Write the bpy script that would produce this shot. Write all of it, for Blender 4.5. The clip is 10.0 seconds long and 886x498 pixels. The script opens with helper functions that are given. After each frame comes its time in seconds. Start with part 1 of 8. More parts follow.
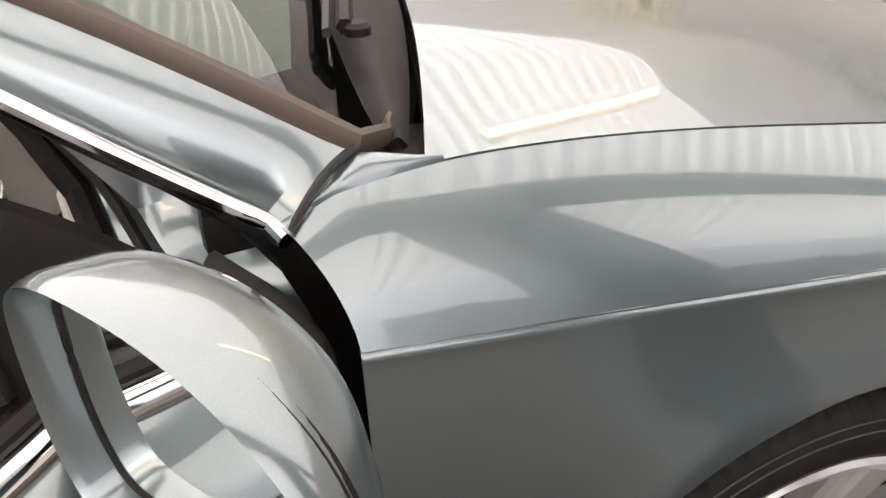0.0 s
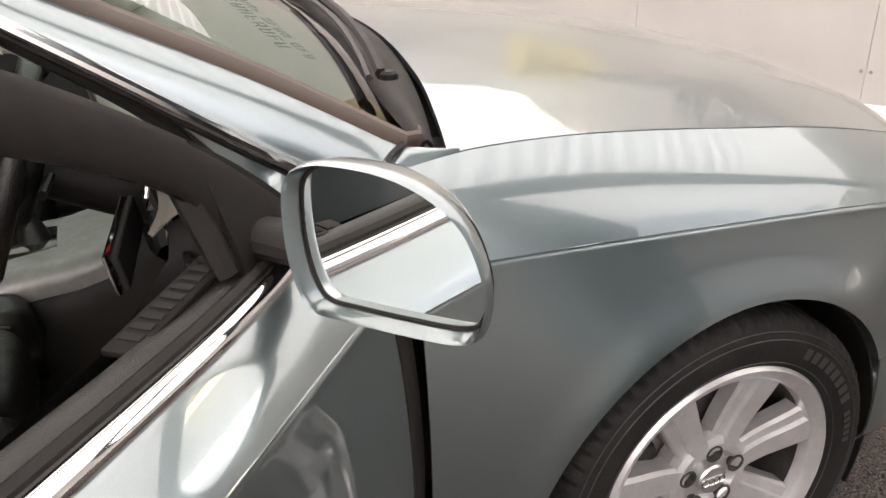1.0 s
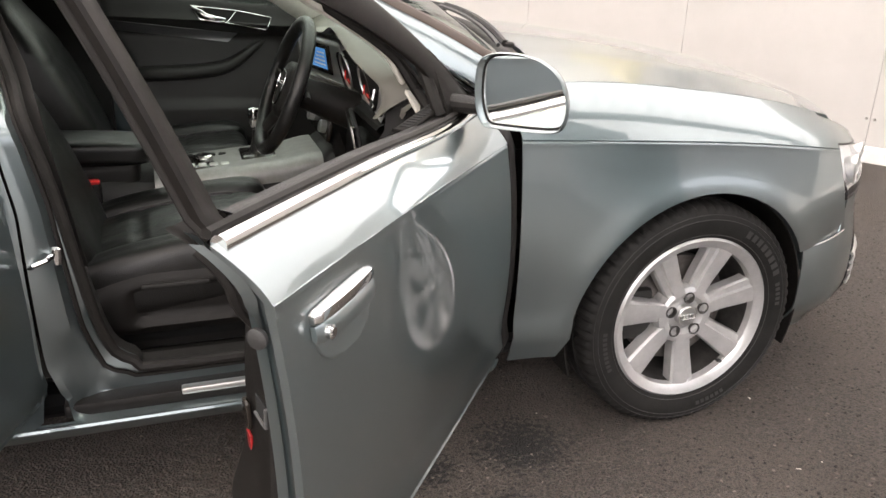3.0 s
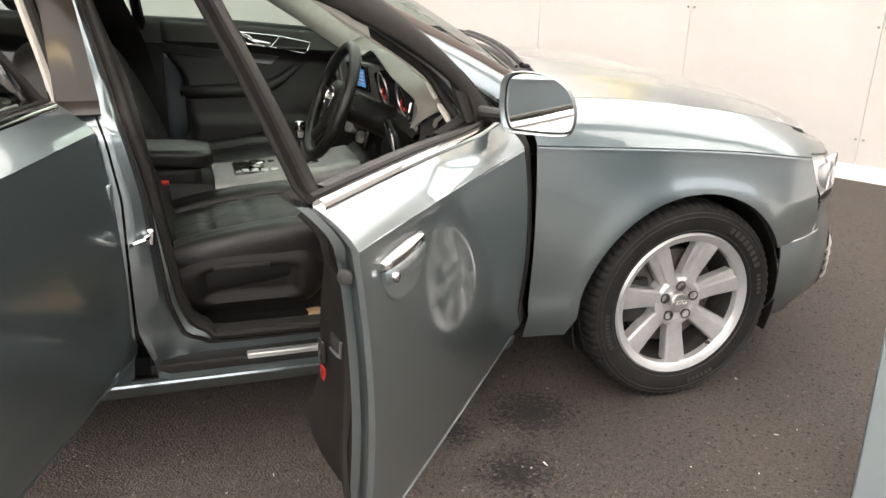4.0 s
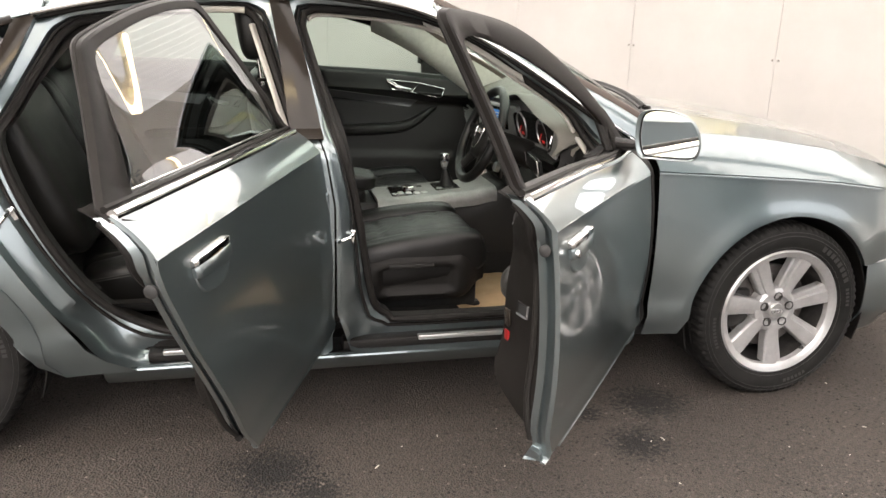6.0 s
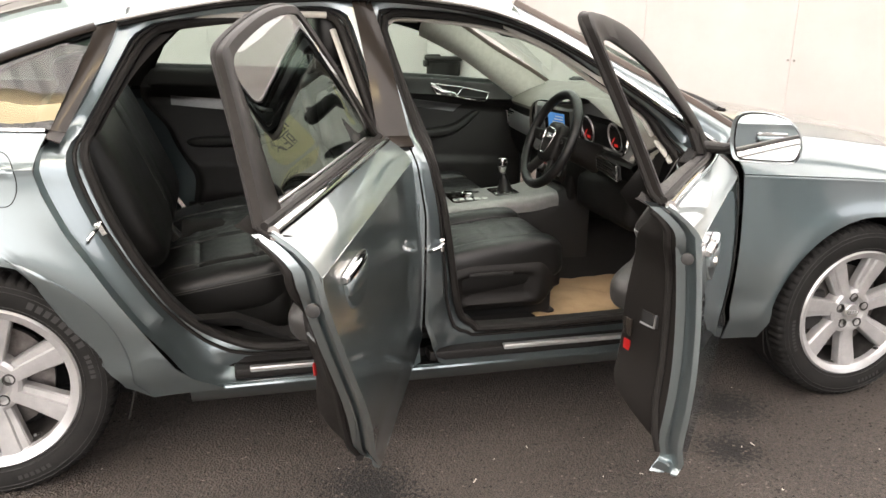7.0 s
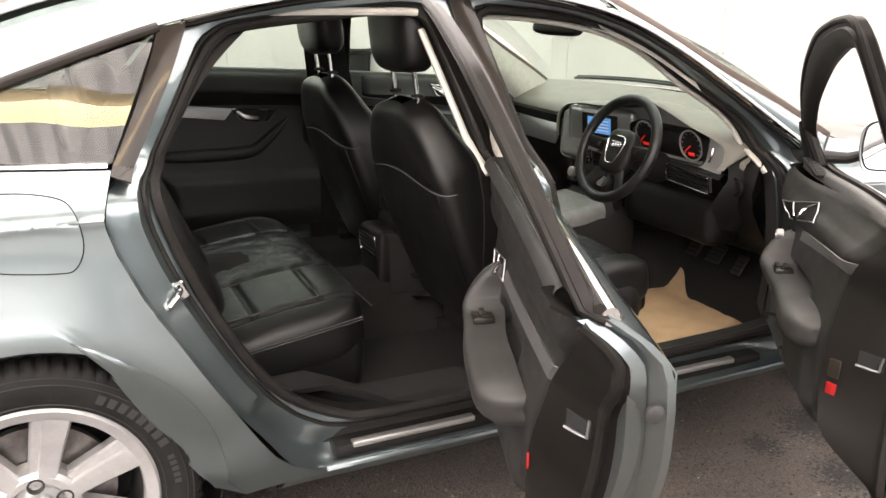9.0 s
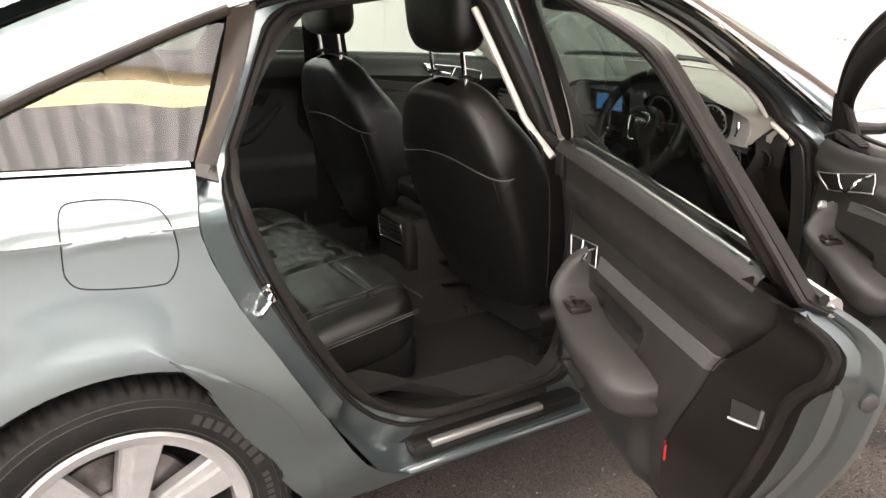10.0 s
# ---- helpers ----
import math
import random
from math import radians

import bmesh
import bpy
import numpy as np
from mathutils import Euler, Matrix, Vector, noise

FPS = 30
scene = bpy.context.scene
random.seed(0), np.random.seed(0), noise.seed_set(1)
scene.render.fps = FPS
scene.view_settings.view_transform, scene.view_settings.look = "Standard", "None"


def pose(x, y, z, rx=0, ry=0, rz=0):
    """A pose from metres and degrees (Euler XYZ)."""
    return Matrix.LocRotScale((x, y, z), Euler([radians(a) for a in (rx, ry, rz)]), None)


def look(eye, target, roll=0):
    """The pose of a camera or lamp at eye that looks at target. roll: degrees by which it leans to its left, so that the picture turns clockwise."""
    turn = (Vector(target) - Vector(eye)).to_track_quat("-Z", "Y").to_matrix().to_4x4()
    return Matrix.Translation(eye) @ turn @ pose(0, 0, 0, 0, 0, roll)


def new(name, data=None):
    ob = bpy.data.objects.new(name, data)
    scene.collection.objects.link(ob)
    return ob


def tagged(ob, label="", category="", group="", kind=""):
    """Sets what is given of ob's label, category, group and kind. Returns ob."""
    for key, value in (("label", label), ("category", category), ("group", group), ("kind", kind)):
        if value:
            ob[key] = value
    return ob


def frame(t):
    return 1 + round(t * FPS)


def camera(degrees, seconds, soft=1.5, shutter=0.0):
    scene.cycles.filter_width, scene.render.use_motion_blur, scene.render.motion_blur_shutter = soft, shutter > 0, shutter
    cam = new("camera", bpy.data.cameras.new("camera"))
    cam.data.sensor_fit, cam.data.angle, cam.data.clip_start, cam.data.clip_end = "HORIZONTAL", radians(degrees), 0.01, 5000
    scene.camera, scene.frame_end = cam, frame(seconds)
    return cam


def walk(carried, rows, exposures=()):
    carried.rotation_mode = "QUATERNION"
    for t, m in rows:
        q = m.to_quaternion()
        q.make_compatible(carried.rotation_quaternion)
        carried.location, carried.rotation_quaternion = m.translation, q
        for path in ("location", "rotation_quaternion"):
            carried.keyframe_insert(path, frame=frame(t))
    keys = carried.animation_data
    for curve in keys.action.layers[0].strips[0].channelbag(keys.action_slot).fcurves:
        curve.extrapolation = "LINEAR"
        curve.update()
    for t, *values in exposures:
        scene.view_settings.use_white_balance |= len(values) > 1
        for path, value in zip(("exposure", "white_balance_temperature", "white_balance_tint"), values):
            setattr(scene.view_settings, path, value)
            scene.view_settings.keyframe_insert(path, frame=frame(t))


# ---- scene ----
cam = camera(57.5, 10.0)
PATH = [
    (0, (-0.619, -1.395, 1.263), (-0.117, 0.229, 0.209), -0.9),
    (0.3, (-0.685, -1.475, 1.258), (-0.133, 0.188, 0.295), -3.7),
    (0.5, (-0.736, -1.529, 1.278), (-0.123, 0.113, 0.315), -2.3),
    (1, (-0.846, -1.719, 1.303), (-0.148, -0.053, 0.444), -1.4),
    (1.5, (-0.925, -1.946, 1.305), (-0.222, -0.243, 0.528), 0.3),
    (2, (-1.049, -2.153, 1.292), (-0.33, -0.444, 0.543), -0.8),
    (2.5, (-1.193, -2.377, 1.289), (-0.501, -0.652, 0.551), -0.4),
    (3, (-1.309, -2.561, 1.299), (-0.692, -0.807, 0.564), 1.7),
    (4.3, (-1.514, -2.969, 1.34), (-0.905, -1.178, 0.691), 1.8),
    (4.5, (-1.539, -3.03, 1.346), (-0.922, -1.234, 0.717), 1.7),
    (5, (-1.585, -3.159, 1.344), (-0.975, -1.351, 0.745), 2.3),
    (5.5, (-1.692, -3.259, 1.352), (-1.178, -1.413, 0.776), 2.5),
    (6, (-1.868, -3.297, 1.343), (-1.405, -1.435, 0.776), 1.9),
    (6.2, (-1.945, -3.305, 1.344), (-1.486, -1.445, 0.77), 1.5),
    (7.3, (-2.291, -3.06, 1.335), (-1.71, -1.227, 0.784), 1.6),
    (7.5, (-2.354, -3.0, 1.339), (-1.721, -1.183, 0.79), 1.7),
    (8, (-2.547, -2.852, 1.352), (-1.782, -1.089, 0.798), 1.2),
    (8.5, (-2.668, -2.704, 1.344), (-1.85, -0.969, 0.775), 1.4),
    (9, (-2.771, -2.525, 1.342), (-1.896, -0.821, 0.765), 1.8),
    (9.5, (-2.904, -2.383, 1.347), (-1.905, -0.751, 0.766), 1.5),
    (10, (-3.064, -2.26, 1.339), (-2.01, -0.68, 0.712), 1.2),
]
EXPOSURES = [(0, -0.5, 6900, 18), (1.5, -0.18, 6800, 17), (2.5, -0.12, 6750, 16), (3.2, 0.1, 6750, 15), (4.5, 0.16, 6850, 13), (6.0, 0.08, 6850, 14), (7.5, 0.3, 6850, 15), (10, 0.64, 7000, 17)]
walk(cam, [(t, look(eye, target, roll)) for t, eye, target, roll in PATH], EXPOSURES)

# ---------------------------------------------------------------- light
world = bpy.data.worlds.new("sky")
scene.world = world
world.use_nodes = True
wn = world.node_tree
sky = wn.nodes.new("ShaderNodeTexSky")
sky.sky_type, sky.sun_disc = "NISHITA", False
sky.sun_elevation, sky.sun_rotation = radians(55), radians(-144.5)
sky.air_density, sky.dust_density, sky.ozone_density = 1.0, 6.0, 1.0
# high thin cloud: the sky's blue is mostly washed out
cloud = wn.nodes.new("ShaderNodeHueSaturation")
cloud.inputs["Saturation"].default_value = 0.25
wn.links.new(sky.outputs[0], cloud.inputs["Color"])
wn.links.new(cloud.outputs[0], wn.nodes["Background"].inputs[0])
wn.nodes["Background"].inputs[1].default_value = 0.66

sun = new("sun", bpy.data.lights.new("sun", "SUN"))
sun.data.energy, sun.data.angle, sun.data.color = 0.66, radians(75), (1.0, 0.95, 0.88)
sun.matrix_world = look((-5, -7, 12.3), (0, 0, 0))


# ---------------------------------------------------------------- materials
def mat(name, base, rough=0.5, metal=0.0, coat=0.0, spec=0.5, trans=0.0, ior=1.45, emit=None, power=0.0):
    m = bpy.data.materials.new(name)
    m.use_nodes = True
    b = m.node_tree.nodes["Principled BSDF"]
    b.inputs["Base Color"].default_value = (*base, 1)
    b.inputs["Roughness"].default_value = rough
    b.inputs["Metallic"].default_value = metal
    b.inputs["Coat Weight"].default_value = coat
    b.inputs["Coat Roughness"].default_value = 0.02
    b.inputs["Specular IOR Level"].default_value = spec
    b.inputs["Transmission Weight"].default_value = trans
    b.inputs["IOR"].default_value = ior
    if emit:
        b.inputs["Emission Color"].default_value = (*emit, 1)
        b.inputs["Emission Strength"].default_value = power
    return m


def vary(m, scale, low, high, bump=0.0, bump_scale=None, detail=6.0, rough=None, coords="Object", stretch=(1, 1, 1)):
    """Two-scale mottling of the base colour between two colours, with fine relief."""
    t = m.node_tree
    b = t.nodes["Principled BSDF"]
    tc = t.nodes.new("ShaderNodeTexCoord")
    mp = t.nodes.new("ShaderNodeMapping")
    mp.inputs["Scale"].default_value = stretch
    t.links.new(tc.outputs[coords], mp.inputs[0])
    n = t.nodes.new("ShaderNodeTexNoise")
    n.inputs["Scale"].default_value, n.inputs["Detail"].default_value = scale, detail
    n.inputs["Roughness"].default_value = 0.65
    t.links.new(mp.outputs[0], n.inputs["Vector"])
    r = t.nodes.new("ShaderNodeValToRGB")
    r.color_ramp.elements[0].position, r.color_ramp.elements[1].position = 0.3, 0.7
    r.color_ramp.elements[0].color, r.color_ramp.elements[1].color = (*low, 1), (*high, 1)
    t.links.new(n.outputs["Fac"], r.inputs[0])
    t.links.new(r.outputs[0], b.inputs["Base Color"])
    if rough:
        q = t.nodes.new("ShaderNodeMapRange")
        q.inputs["To Min"].default_value, q.inputs["To Max"].default_value = rough
        t.links.new(n.outputs["Fac"], q.inputs[0])
        t.links.new(q.outputs[0], b.inputs["Roughness"])
    if bump:
        k = t.nodes.new("ShaderNodeTexNoise")
        k.inputs["Scale"].default_value, k.inputs["Detail"].default_value = bump_scale or scale * 8, 4
        t.links.new(mp.outputs[0], k.inputs["Vector"])
        u = t.nodes.new("ShaderNodeBump")
        u.inputs["Strength"].default_value, u.inputs["Distance"].default_value = bump, 0.002
        t.links.new(k.outputs["Fac"], u.inputs["Height"])
        t.links.new(u.outputs[0], b.inputs["Normal"])
    return m


def leathery(m, scale=420.0, strength=0.35, low=None, high=None):
    """Grained hide or moulded plastic: cell relief and slight wear."""
    t = m.node_tree
    b = t.nodes["Principled BSDF"]
    tc = t.nodes.new("ShaderNodeTexCoord")
    v = t.nodes.new("ShaderNodeTexVoronoi")
    v.inputs["Scale"].default_value = scale
    t.links.new(tc.outputs["Object"], v.inputs["Vector"])
    n = t.nodes.new("ShaderNodeTexNoise")
    n.inputs["Scale"].default_value, n.inputs["Detail"].default_value = 14.0, 5
    t.links.new(tc.outputs["Object"], n.inputs["Vector"])
    add = t.nodes.new("ShaderNodeMath")
    add.operation = "ADD"
    t.links.new(v.outputs["Distance"], add.inputs[0])
    t.links.new(n.outputs["Fac"], add.inputs[1])
    u = t.nodes.new("ShaderNodeBump")
    u.inputs["Strength"].default_value, u.inputs["Distance"].default_value = strength, 0.0015
    t.links.new(add.outputs[0], u.inputs["Height"])
    t.links.new(u.outputs[0], b.inputs["Normal"])
    q = t.nodes.new("ShaderNodeMapRange")
    base = b.inputs["Roughness"].default_value
    q.inputs["To Min"].default_value, q.inputs["To Max"].default_value = base - 0.1, base + 0.12
    t.links.new(n.outputs["Fac"], q.inputs[0])
    t.links.new(q.outputs[0], b.inputs["Roughness"])
    return m


def car_paint():
    m = mat("metallic_paint", (0.16, 0.195, 0.2), 0.29, 0.85, 1.0, 0.5)
    t = m.node_tree
    b = t.nodes["Principled BSDF"]
    tc = t.nodes.new("ShaderNodeTexCoord")
    v = t.nodes.new("ShaderNodeTexNoise")
    v.inputs["Scale"].default_value, v.inputs["Detail"].default_value = 1500.0, 2
    t.links.new(tc.outputs["Object"], v.inputs["Vector"])
    r = t.nodes.new("ShaderNodeValToRGB")
    r.color_ramp.elements[0].position, r.color_ramp.elements[1].position = 0.35, 0.65
    r.color_ramp.elements[0].color = (0.174, 0.213, 0.220, 1)
    r.color_ramp.elements[1].color = (0.195, 0.235, 0.243, 1)
    t.links.new(v.outputs["Fac"], r.inputs[0])
    t.links.new(r.outputs[0], b.inputs["Base Color"])
    d = t.nodes.new("ShaderNodeTexNoise")
    d.inputs["Scale"].default_value, d.inputs["Detail"].default_value = 5.0, 8
    t.links.new(tc.outputs["Object"], d.inputs["Vector"])
    q = t.nodes.new("ShaderNodeMapRange")
    q.inputs["From Min"].default_value, q.inputs["From Max"].default_value = 0.35, 0.75
    q.inputs["To Min"].default_value, q.inputs["To Max"].default_value = 0.0, 0.012
    t.links.new(d.outputs["Fac"], q.inputs[0])
    t.links.new(q.outputs[0], b.inputs["Coat Roughness"])
    b.inputs["Coat IOR"].default_value = 1.78
    return m


PAINT = car_paint()
CHROME = mat("chrome", (0.66, 0.655, 0.645), 0.07, 1.0)
SATIN = vary(mat("brushed_aluminium", (0.55, 0.55, 0.54), 0.33, 0.9), 60, (0.48, 0.48, 0.47), (0.6, 0.6, 0.59), stretch=(1, 8, 8))
ALLOY = vary(mat("alloy_silver", (0.6, 0.6, 0.6), 0.3, 0.5, 0.5), 25, (0.385, 0.38, 0.375), (0.47, 0.465, 0.46))
RUBBER = vary(mat("black_rubber", (0.02, 0.02, 0.02), 0.55), 30, (0.014, 0.014, 0.014), (0.03, 0.029, 0.028), 0.3, 300, rough=(0.45, 0.7))
TYRE = vary(mat("tyre_rubber", (0.025, 0.025, 0.025), 0.75, spec=0.2), 18, (0.0065, 0.0063, 0.006), (0.016, 0.015, 0.014), 0.35, 200, rough=(0.6, 0.85))
TYRE_TEXT = mat("tyre_lettering", (0.022, 0.0215, 0.0205), 0.6)
PLASTIC = leathery(mat("black_plastic", (0.010, 0.009, 0.0083), 0.5, spec=0.24), 600, 0.25)
GREY_PLASTIC = leathery(mat("grey_plastic", (0.017, 0.0163, 0.0155), 0.5, spec=0.3), 600, 0.2)
LEATHER = leathery(mat("black_leather", (0.008, 0.0077, 0.0073), 0.33, spec=0.46), 350, 0.4)
# seam thread, its pale tone also painting the gloss along seam edges
STITCH = mat("seam_thread_sheen", (0.04, 0.039, 0.037), 0.6)
# aluminium darkened in its colour for the dark cabin it reflects
STRIP = vary(mat("shaded_aluminium", (0.28, 0.28, 0.28), 0.38, 0.8), 60, (0.22, 0.22, 0.222), (0.30, 0.30, 0.302), stretch=(1, 8, 8))
PIANO = mat("gloss_black_trim", (0.022, 0.018, 0.015), 0.1, 0.0, 0.0, 0.35)
BEIGE = vary(mat("light_grey_lining", (0.5, 0.48, 0.43), 0.9), 40, (0.45, 0.43, 0.385), (0.54, 0.52, 0.47), 0.3, 500)
DASH_TOP = leathery(mat("dashboard_top_grey", (0.115, 0.108, 0.092), 0.55), 500, 0.25)
CARPET = vary(mat("dark_carpet", (0.02, 0.018, 0.016), 0.95), 200, (0.005, 0.0045, 0.0041), (0.0125, 0.011, 0.0098), 0.8, 700)
PAPER = vary(mat("brown_paper", (0.44, 0.3, 0.17), 0.85), 9, (0.39, 0.265, 0.145), (0.48, 0.335, 0.195), 0.4, 60)
RED = mat("red_reflector", (0.26, 0.009, 0.009), 0.3, 0.0, 1.0)
SEAT_RED = mat("red_button", (0.55, 0.03, 0.03), 0.4)
TRIM_DARK = leathery(mat("dark_brown_trim", (0.009, 0.0078, 0.0068), 0.6, spec=0.16), 600, 0.2)
CARD = leathery(mat("door_card_black", (0.019, 0.0178, 0.0165), 0.43, spec=0.42), 520, 0.3)
ARMREST = leathery(mat("grey_black_armrest", (0.030, 0.0285, 0.027), 0.4, spec=0.42), 420, 0.3)
DARK = mat("dark_void", (0.008, 0.008, 0.008), 0.9)
BRAKE = vary(mat("brake_disc_iron", (0.22, 0.2, 0.19), 0.45, 0.8), 20, (0.07, 0.06, 0.055), (0.2, 0.185, 0.175))
BARREL = vary(mat("dark_barrel", (0.03, 0.028, 0.026), 0.6, 0.2), 30, (0.015, 0.014, 0.013), (0.045, 0.042, 0.039))
MIRROR = mat("mirror_glass", (0.9, 0.92, 0.91), 0.0, 1.0)
SCREEN = mat("blue_display", (0.05, 0.1, 0.2), 0.2, emit=(0.12, 0.4, 0.9), power=0.5)
DIAL_RED = mat("red_dial_light", (0.3, 0.01, 0.01), 0.3, emit=(1.0, 0.03, 0.02), power=0.3)
DIAL_WHITE = mat("white_dial_marks", (0.6, 0.6, 0.6), 0.5)


def glass_mat(name, tint, gloss=1.0):
    """A thin pane: clear sheet with real surface reflection."""
    m = bpy.data.materials.new(name)
    m.use_nodes = True
    t = m.node_tree
    t.nodes.remove(t.nodes["Principled BSDF"])
    out = t.nodes["Material Output"]
    tr, gl = t.nodes.new("ShaderNodeBsdfTransparent"), t.nodes.new("ShaderNodeBsdfGlossy")
    tr.inputs[0].default_value = (*tint, 1)
    gl.inputs["Roughness"].default_value = 0.0
    lw = t.nodes.new("ShaderNodeLayerWeight")
    lw.inputs[0].default_value = 0.5
    pw = t.nodes.new("ShaderNodeMath")
    pw.operation = "POWER"
    pw.inputs[1].default_value = 4.5
    t.links.new(lw.outputs["Facing"], pw.inputs[0])
    mul = t.nodes.new("ShaderNodeMath")
    mul.operation, mul.use_clamp = "MULTIPLY_ADD", True
    mul.inputs[1].default_value, mul.inputs[2].default_value = 0.9, 0.075 * gloss
    t.links.new(pw.outputs[0], mul.inputs[0])
    mx = t.nodes.new("ShaderNodeMixShader")
    t.links.new(mul.outputs[0], mx.inputs[0])
    t.links.new(tr.outputs[0], mx.inputs[1])
    t.links.new(gl.outputs[0], mx.inputs[2])
    t.links.new(mx.outputs[0], out.inputs[0])
    return m


GLASS = glass_mat("tinted_window_glass", (0.62, 0.745, 0.69), 0.7)
GLASS_LAMP = glass_mat("clear_lamp_lens", (0.96, 0.97, 0.97), 1.0)
GLASS_QUARTER = glass_mat("dark_quarter_glass", (0.24, 0.29, 0.27), 1.0)
GLASS_DARK = glass_mat("darker_window_glass", (0.32, 0.375, 0.355), 2.1)


# ---------------------------------------------------------------- mesh helpers
def link(name, bm, material, parent=None, label="", angle=32, crease=None):
    bmesh.ops.remove_doubles(bm, verts=bm.verts, dist=1e-5)
    for f in bm.faces:
        f.smooth = True
    for e in bm.edges:
        if len(e.link_faces) == 2 and e.calc_face_angle(0) > radians(angle):
            e.smooth = False
        if crease and all(crease(v.co) for v in e.verts):
            e.smooth = False
    me = bpy.data.meshes.new(name)
    bm.to_mesh(me)
    bm.free()
    me.materials.append(material)
    ob = new(name, me)
    if parent:
        ob.parent = parent
    if label:
        ob["label"] = label
    return ob


def part(name, bm, material, parent, label="", angle=32, crease=None):
    return link(name, bm, material, parent, label, angle, crease)


def thing(name, label, category, group="", kind=""):
    return tagged(new(name), label, category, group, kind)


def grid(bm, fn, nu, nv, keep=None):
    """A sheet of quads: fn(u, v) with u and v from 0 to 1."""
    vs = [[bm.verts.new(fn(i / nu, j / nv)) for j in range(nv + 1)] for i in range(nu + 1)]
    out = []
    for i in range(nu):
        for j in range(nv):
            if keep is None or keep((i + 0.5) / nu, (j + 0.5) / nv):
                out.append(bm.faces.new((vs[i][j], vs[i + 1][j], vs[i + 1][j + 1], vs[i][j + 1])))
    return out


def outward(bm, way):
    """Turns all faces so that they look along way on the whole."""
    bm.normal_update()
    total = sum((f.normal * f.calc_area() for f in bm.faces), Vector())
    if total.dot(Vector(way)) < 0:
        bmesh.ops.reverse_faces(bm, faces=bm.faces)


def thick(bm, t):
    """Gives a sheet an even back face at depth t, closed along its rim."""
    bm.normal_update()
    bm.verts.ensure_lookup_table()
    front = bm.faces[:]
    rim = [e for e in bm.edges if len(e.link_faces) == 1]
    back = {v: bm.verts.new(v.co - v.normal * t) for v in bm.verts[:]}
    sides = []
    for e in rim:
        loop = e.link_loops[0]
        sides.append((loop.vert, loop.link_loop_next.vert))
    for f in front:
        bm.faces.new([back[v] for v in reversed(f.verts[:])])
    for a, b in sides:
        bm.faces.new((b, a, back[a], back[b]))


def box(bm, x0, y0, z0, x1, y1, z1, bevel=0.0, seg=2, m=None):
    r = bmesh.ops.create_cube(bm, size=1.0)
    vs = r["verts"]
    for v in vs:
        v.co = Vector(((x0 + x1) / 2 + v.co.x * (x1 - x0), (y0 + y1) / 2 + v.co.y * (y1 - y0), (z0 + z1) / 2 + v.co.z * (z1 - z0)))
    if bevel:
        es = list({e for v in vs for e in v.link_edges})
        out = bmesh.ops.bevel(bm, geom=es, offset=bevel, segments=seg, profile=0.5, affect="EDGES")
        vs = list({v for f in out["faces"] for v in f.verts} | {v for v in vs if v.is_valid})
    if m:
        for v in vs:
            v.co = m @ v.co
    return vs


def spline(pts, n, closed=False):
    """Catmull-Rom points along a short list of places."""
    p = [Vector(q) for q in pts]
    k = len(p)
    out = []
    spans = k if closed else k - 1
    for i in range(n if closed else n + 1):
        t = i / n * spans
        a = min(int(t), spans - 1)
        f = t - a
        if closed:
            q = [p[(a - 1) % k], p[a % k], p[(a + 1) % k], p[(a + 2) % k]]
        else:
            q = [p[max(a - 1, 0)], p[a], p[a + 1], p[min(a + 2, k - 1)]]
        out.append(0.5 * (2 * q[1] + (q[2] - q[0]) * f + (2 * q[0] - 5 * q[1] + 4 * q[2] - q[3]) * f * f + (3 * q[1] - q[0] - 3 * q[2] + q[3]) * f ** 3))
    return out


def tube(bm, pts, r, seg=8, closed=False, flat=1.0, up=(0, 0, 1)):
    """A tube along pts; r may be a number or a list; flat squashes it along its second axis."""
    n = len(pts)
    rings = []
    for i, p in enumerate(pts):
        a, b = (pts[i - 1], pts[(i + 1) % n]) if closed else (pts[max(i - 1, 0)], pts[min(i + 1, n - 1)])
        d = (Vector(b) - Vector(a)).normalized()
        s = d.cross(Vector(up))
        s = s.normalized() if s.length > 1e-4 else d.orthogonal().normalized()
        w = s.cross(d).normalized()
        q = r[i] if isinstance(r, (list, tuple)) else r
        rings.append([bm.verts.new(Vector(p) + q * (math.cos(k * math.tau / seg) * s + flat * math.sin(k * math.tau / seg) * w)) for k in range(seg)])
    for i in range(n if closed else n - 1):
        a, b = rings[i], rings[(i + 1) % n]
        for k in range(seg):
            bm.faces.new((a[k], a[(k + 1) % seg], b[(k + 1) % seg], b[k]))
    if not closed:
        bm.faces.new(rings[0][::-1])
        bm.faces.new(rings[-1])


def lathe(bm, profile, seg=48, m=None, start=0.0, sweep=math.tau):
    """Turns (radius, along) pairs about the y axis."""
    closed = abs(sweep - math.tau) < 1e-6
    cols = []
    for i in range(seg if closed else seg + 1):
        a = start + sweep * i / seg
        col = []
        for r, y in profile:
            v = Vector((r * math.cos(a), y, r * math.sin(a)))
            col.append(bm.verts.new(m @ v if m else v))
        cols.append(col)
    for i in range(seg):
        a, b = cols[i], cols[(i + 1) % len(cols)]
        for j in range(len(profile) - 1):
            bm.faces.new((a[j], a[j + 1], b[j + 1], b[j]))


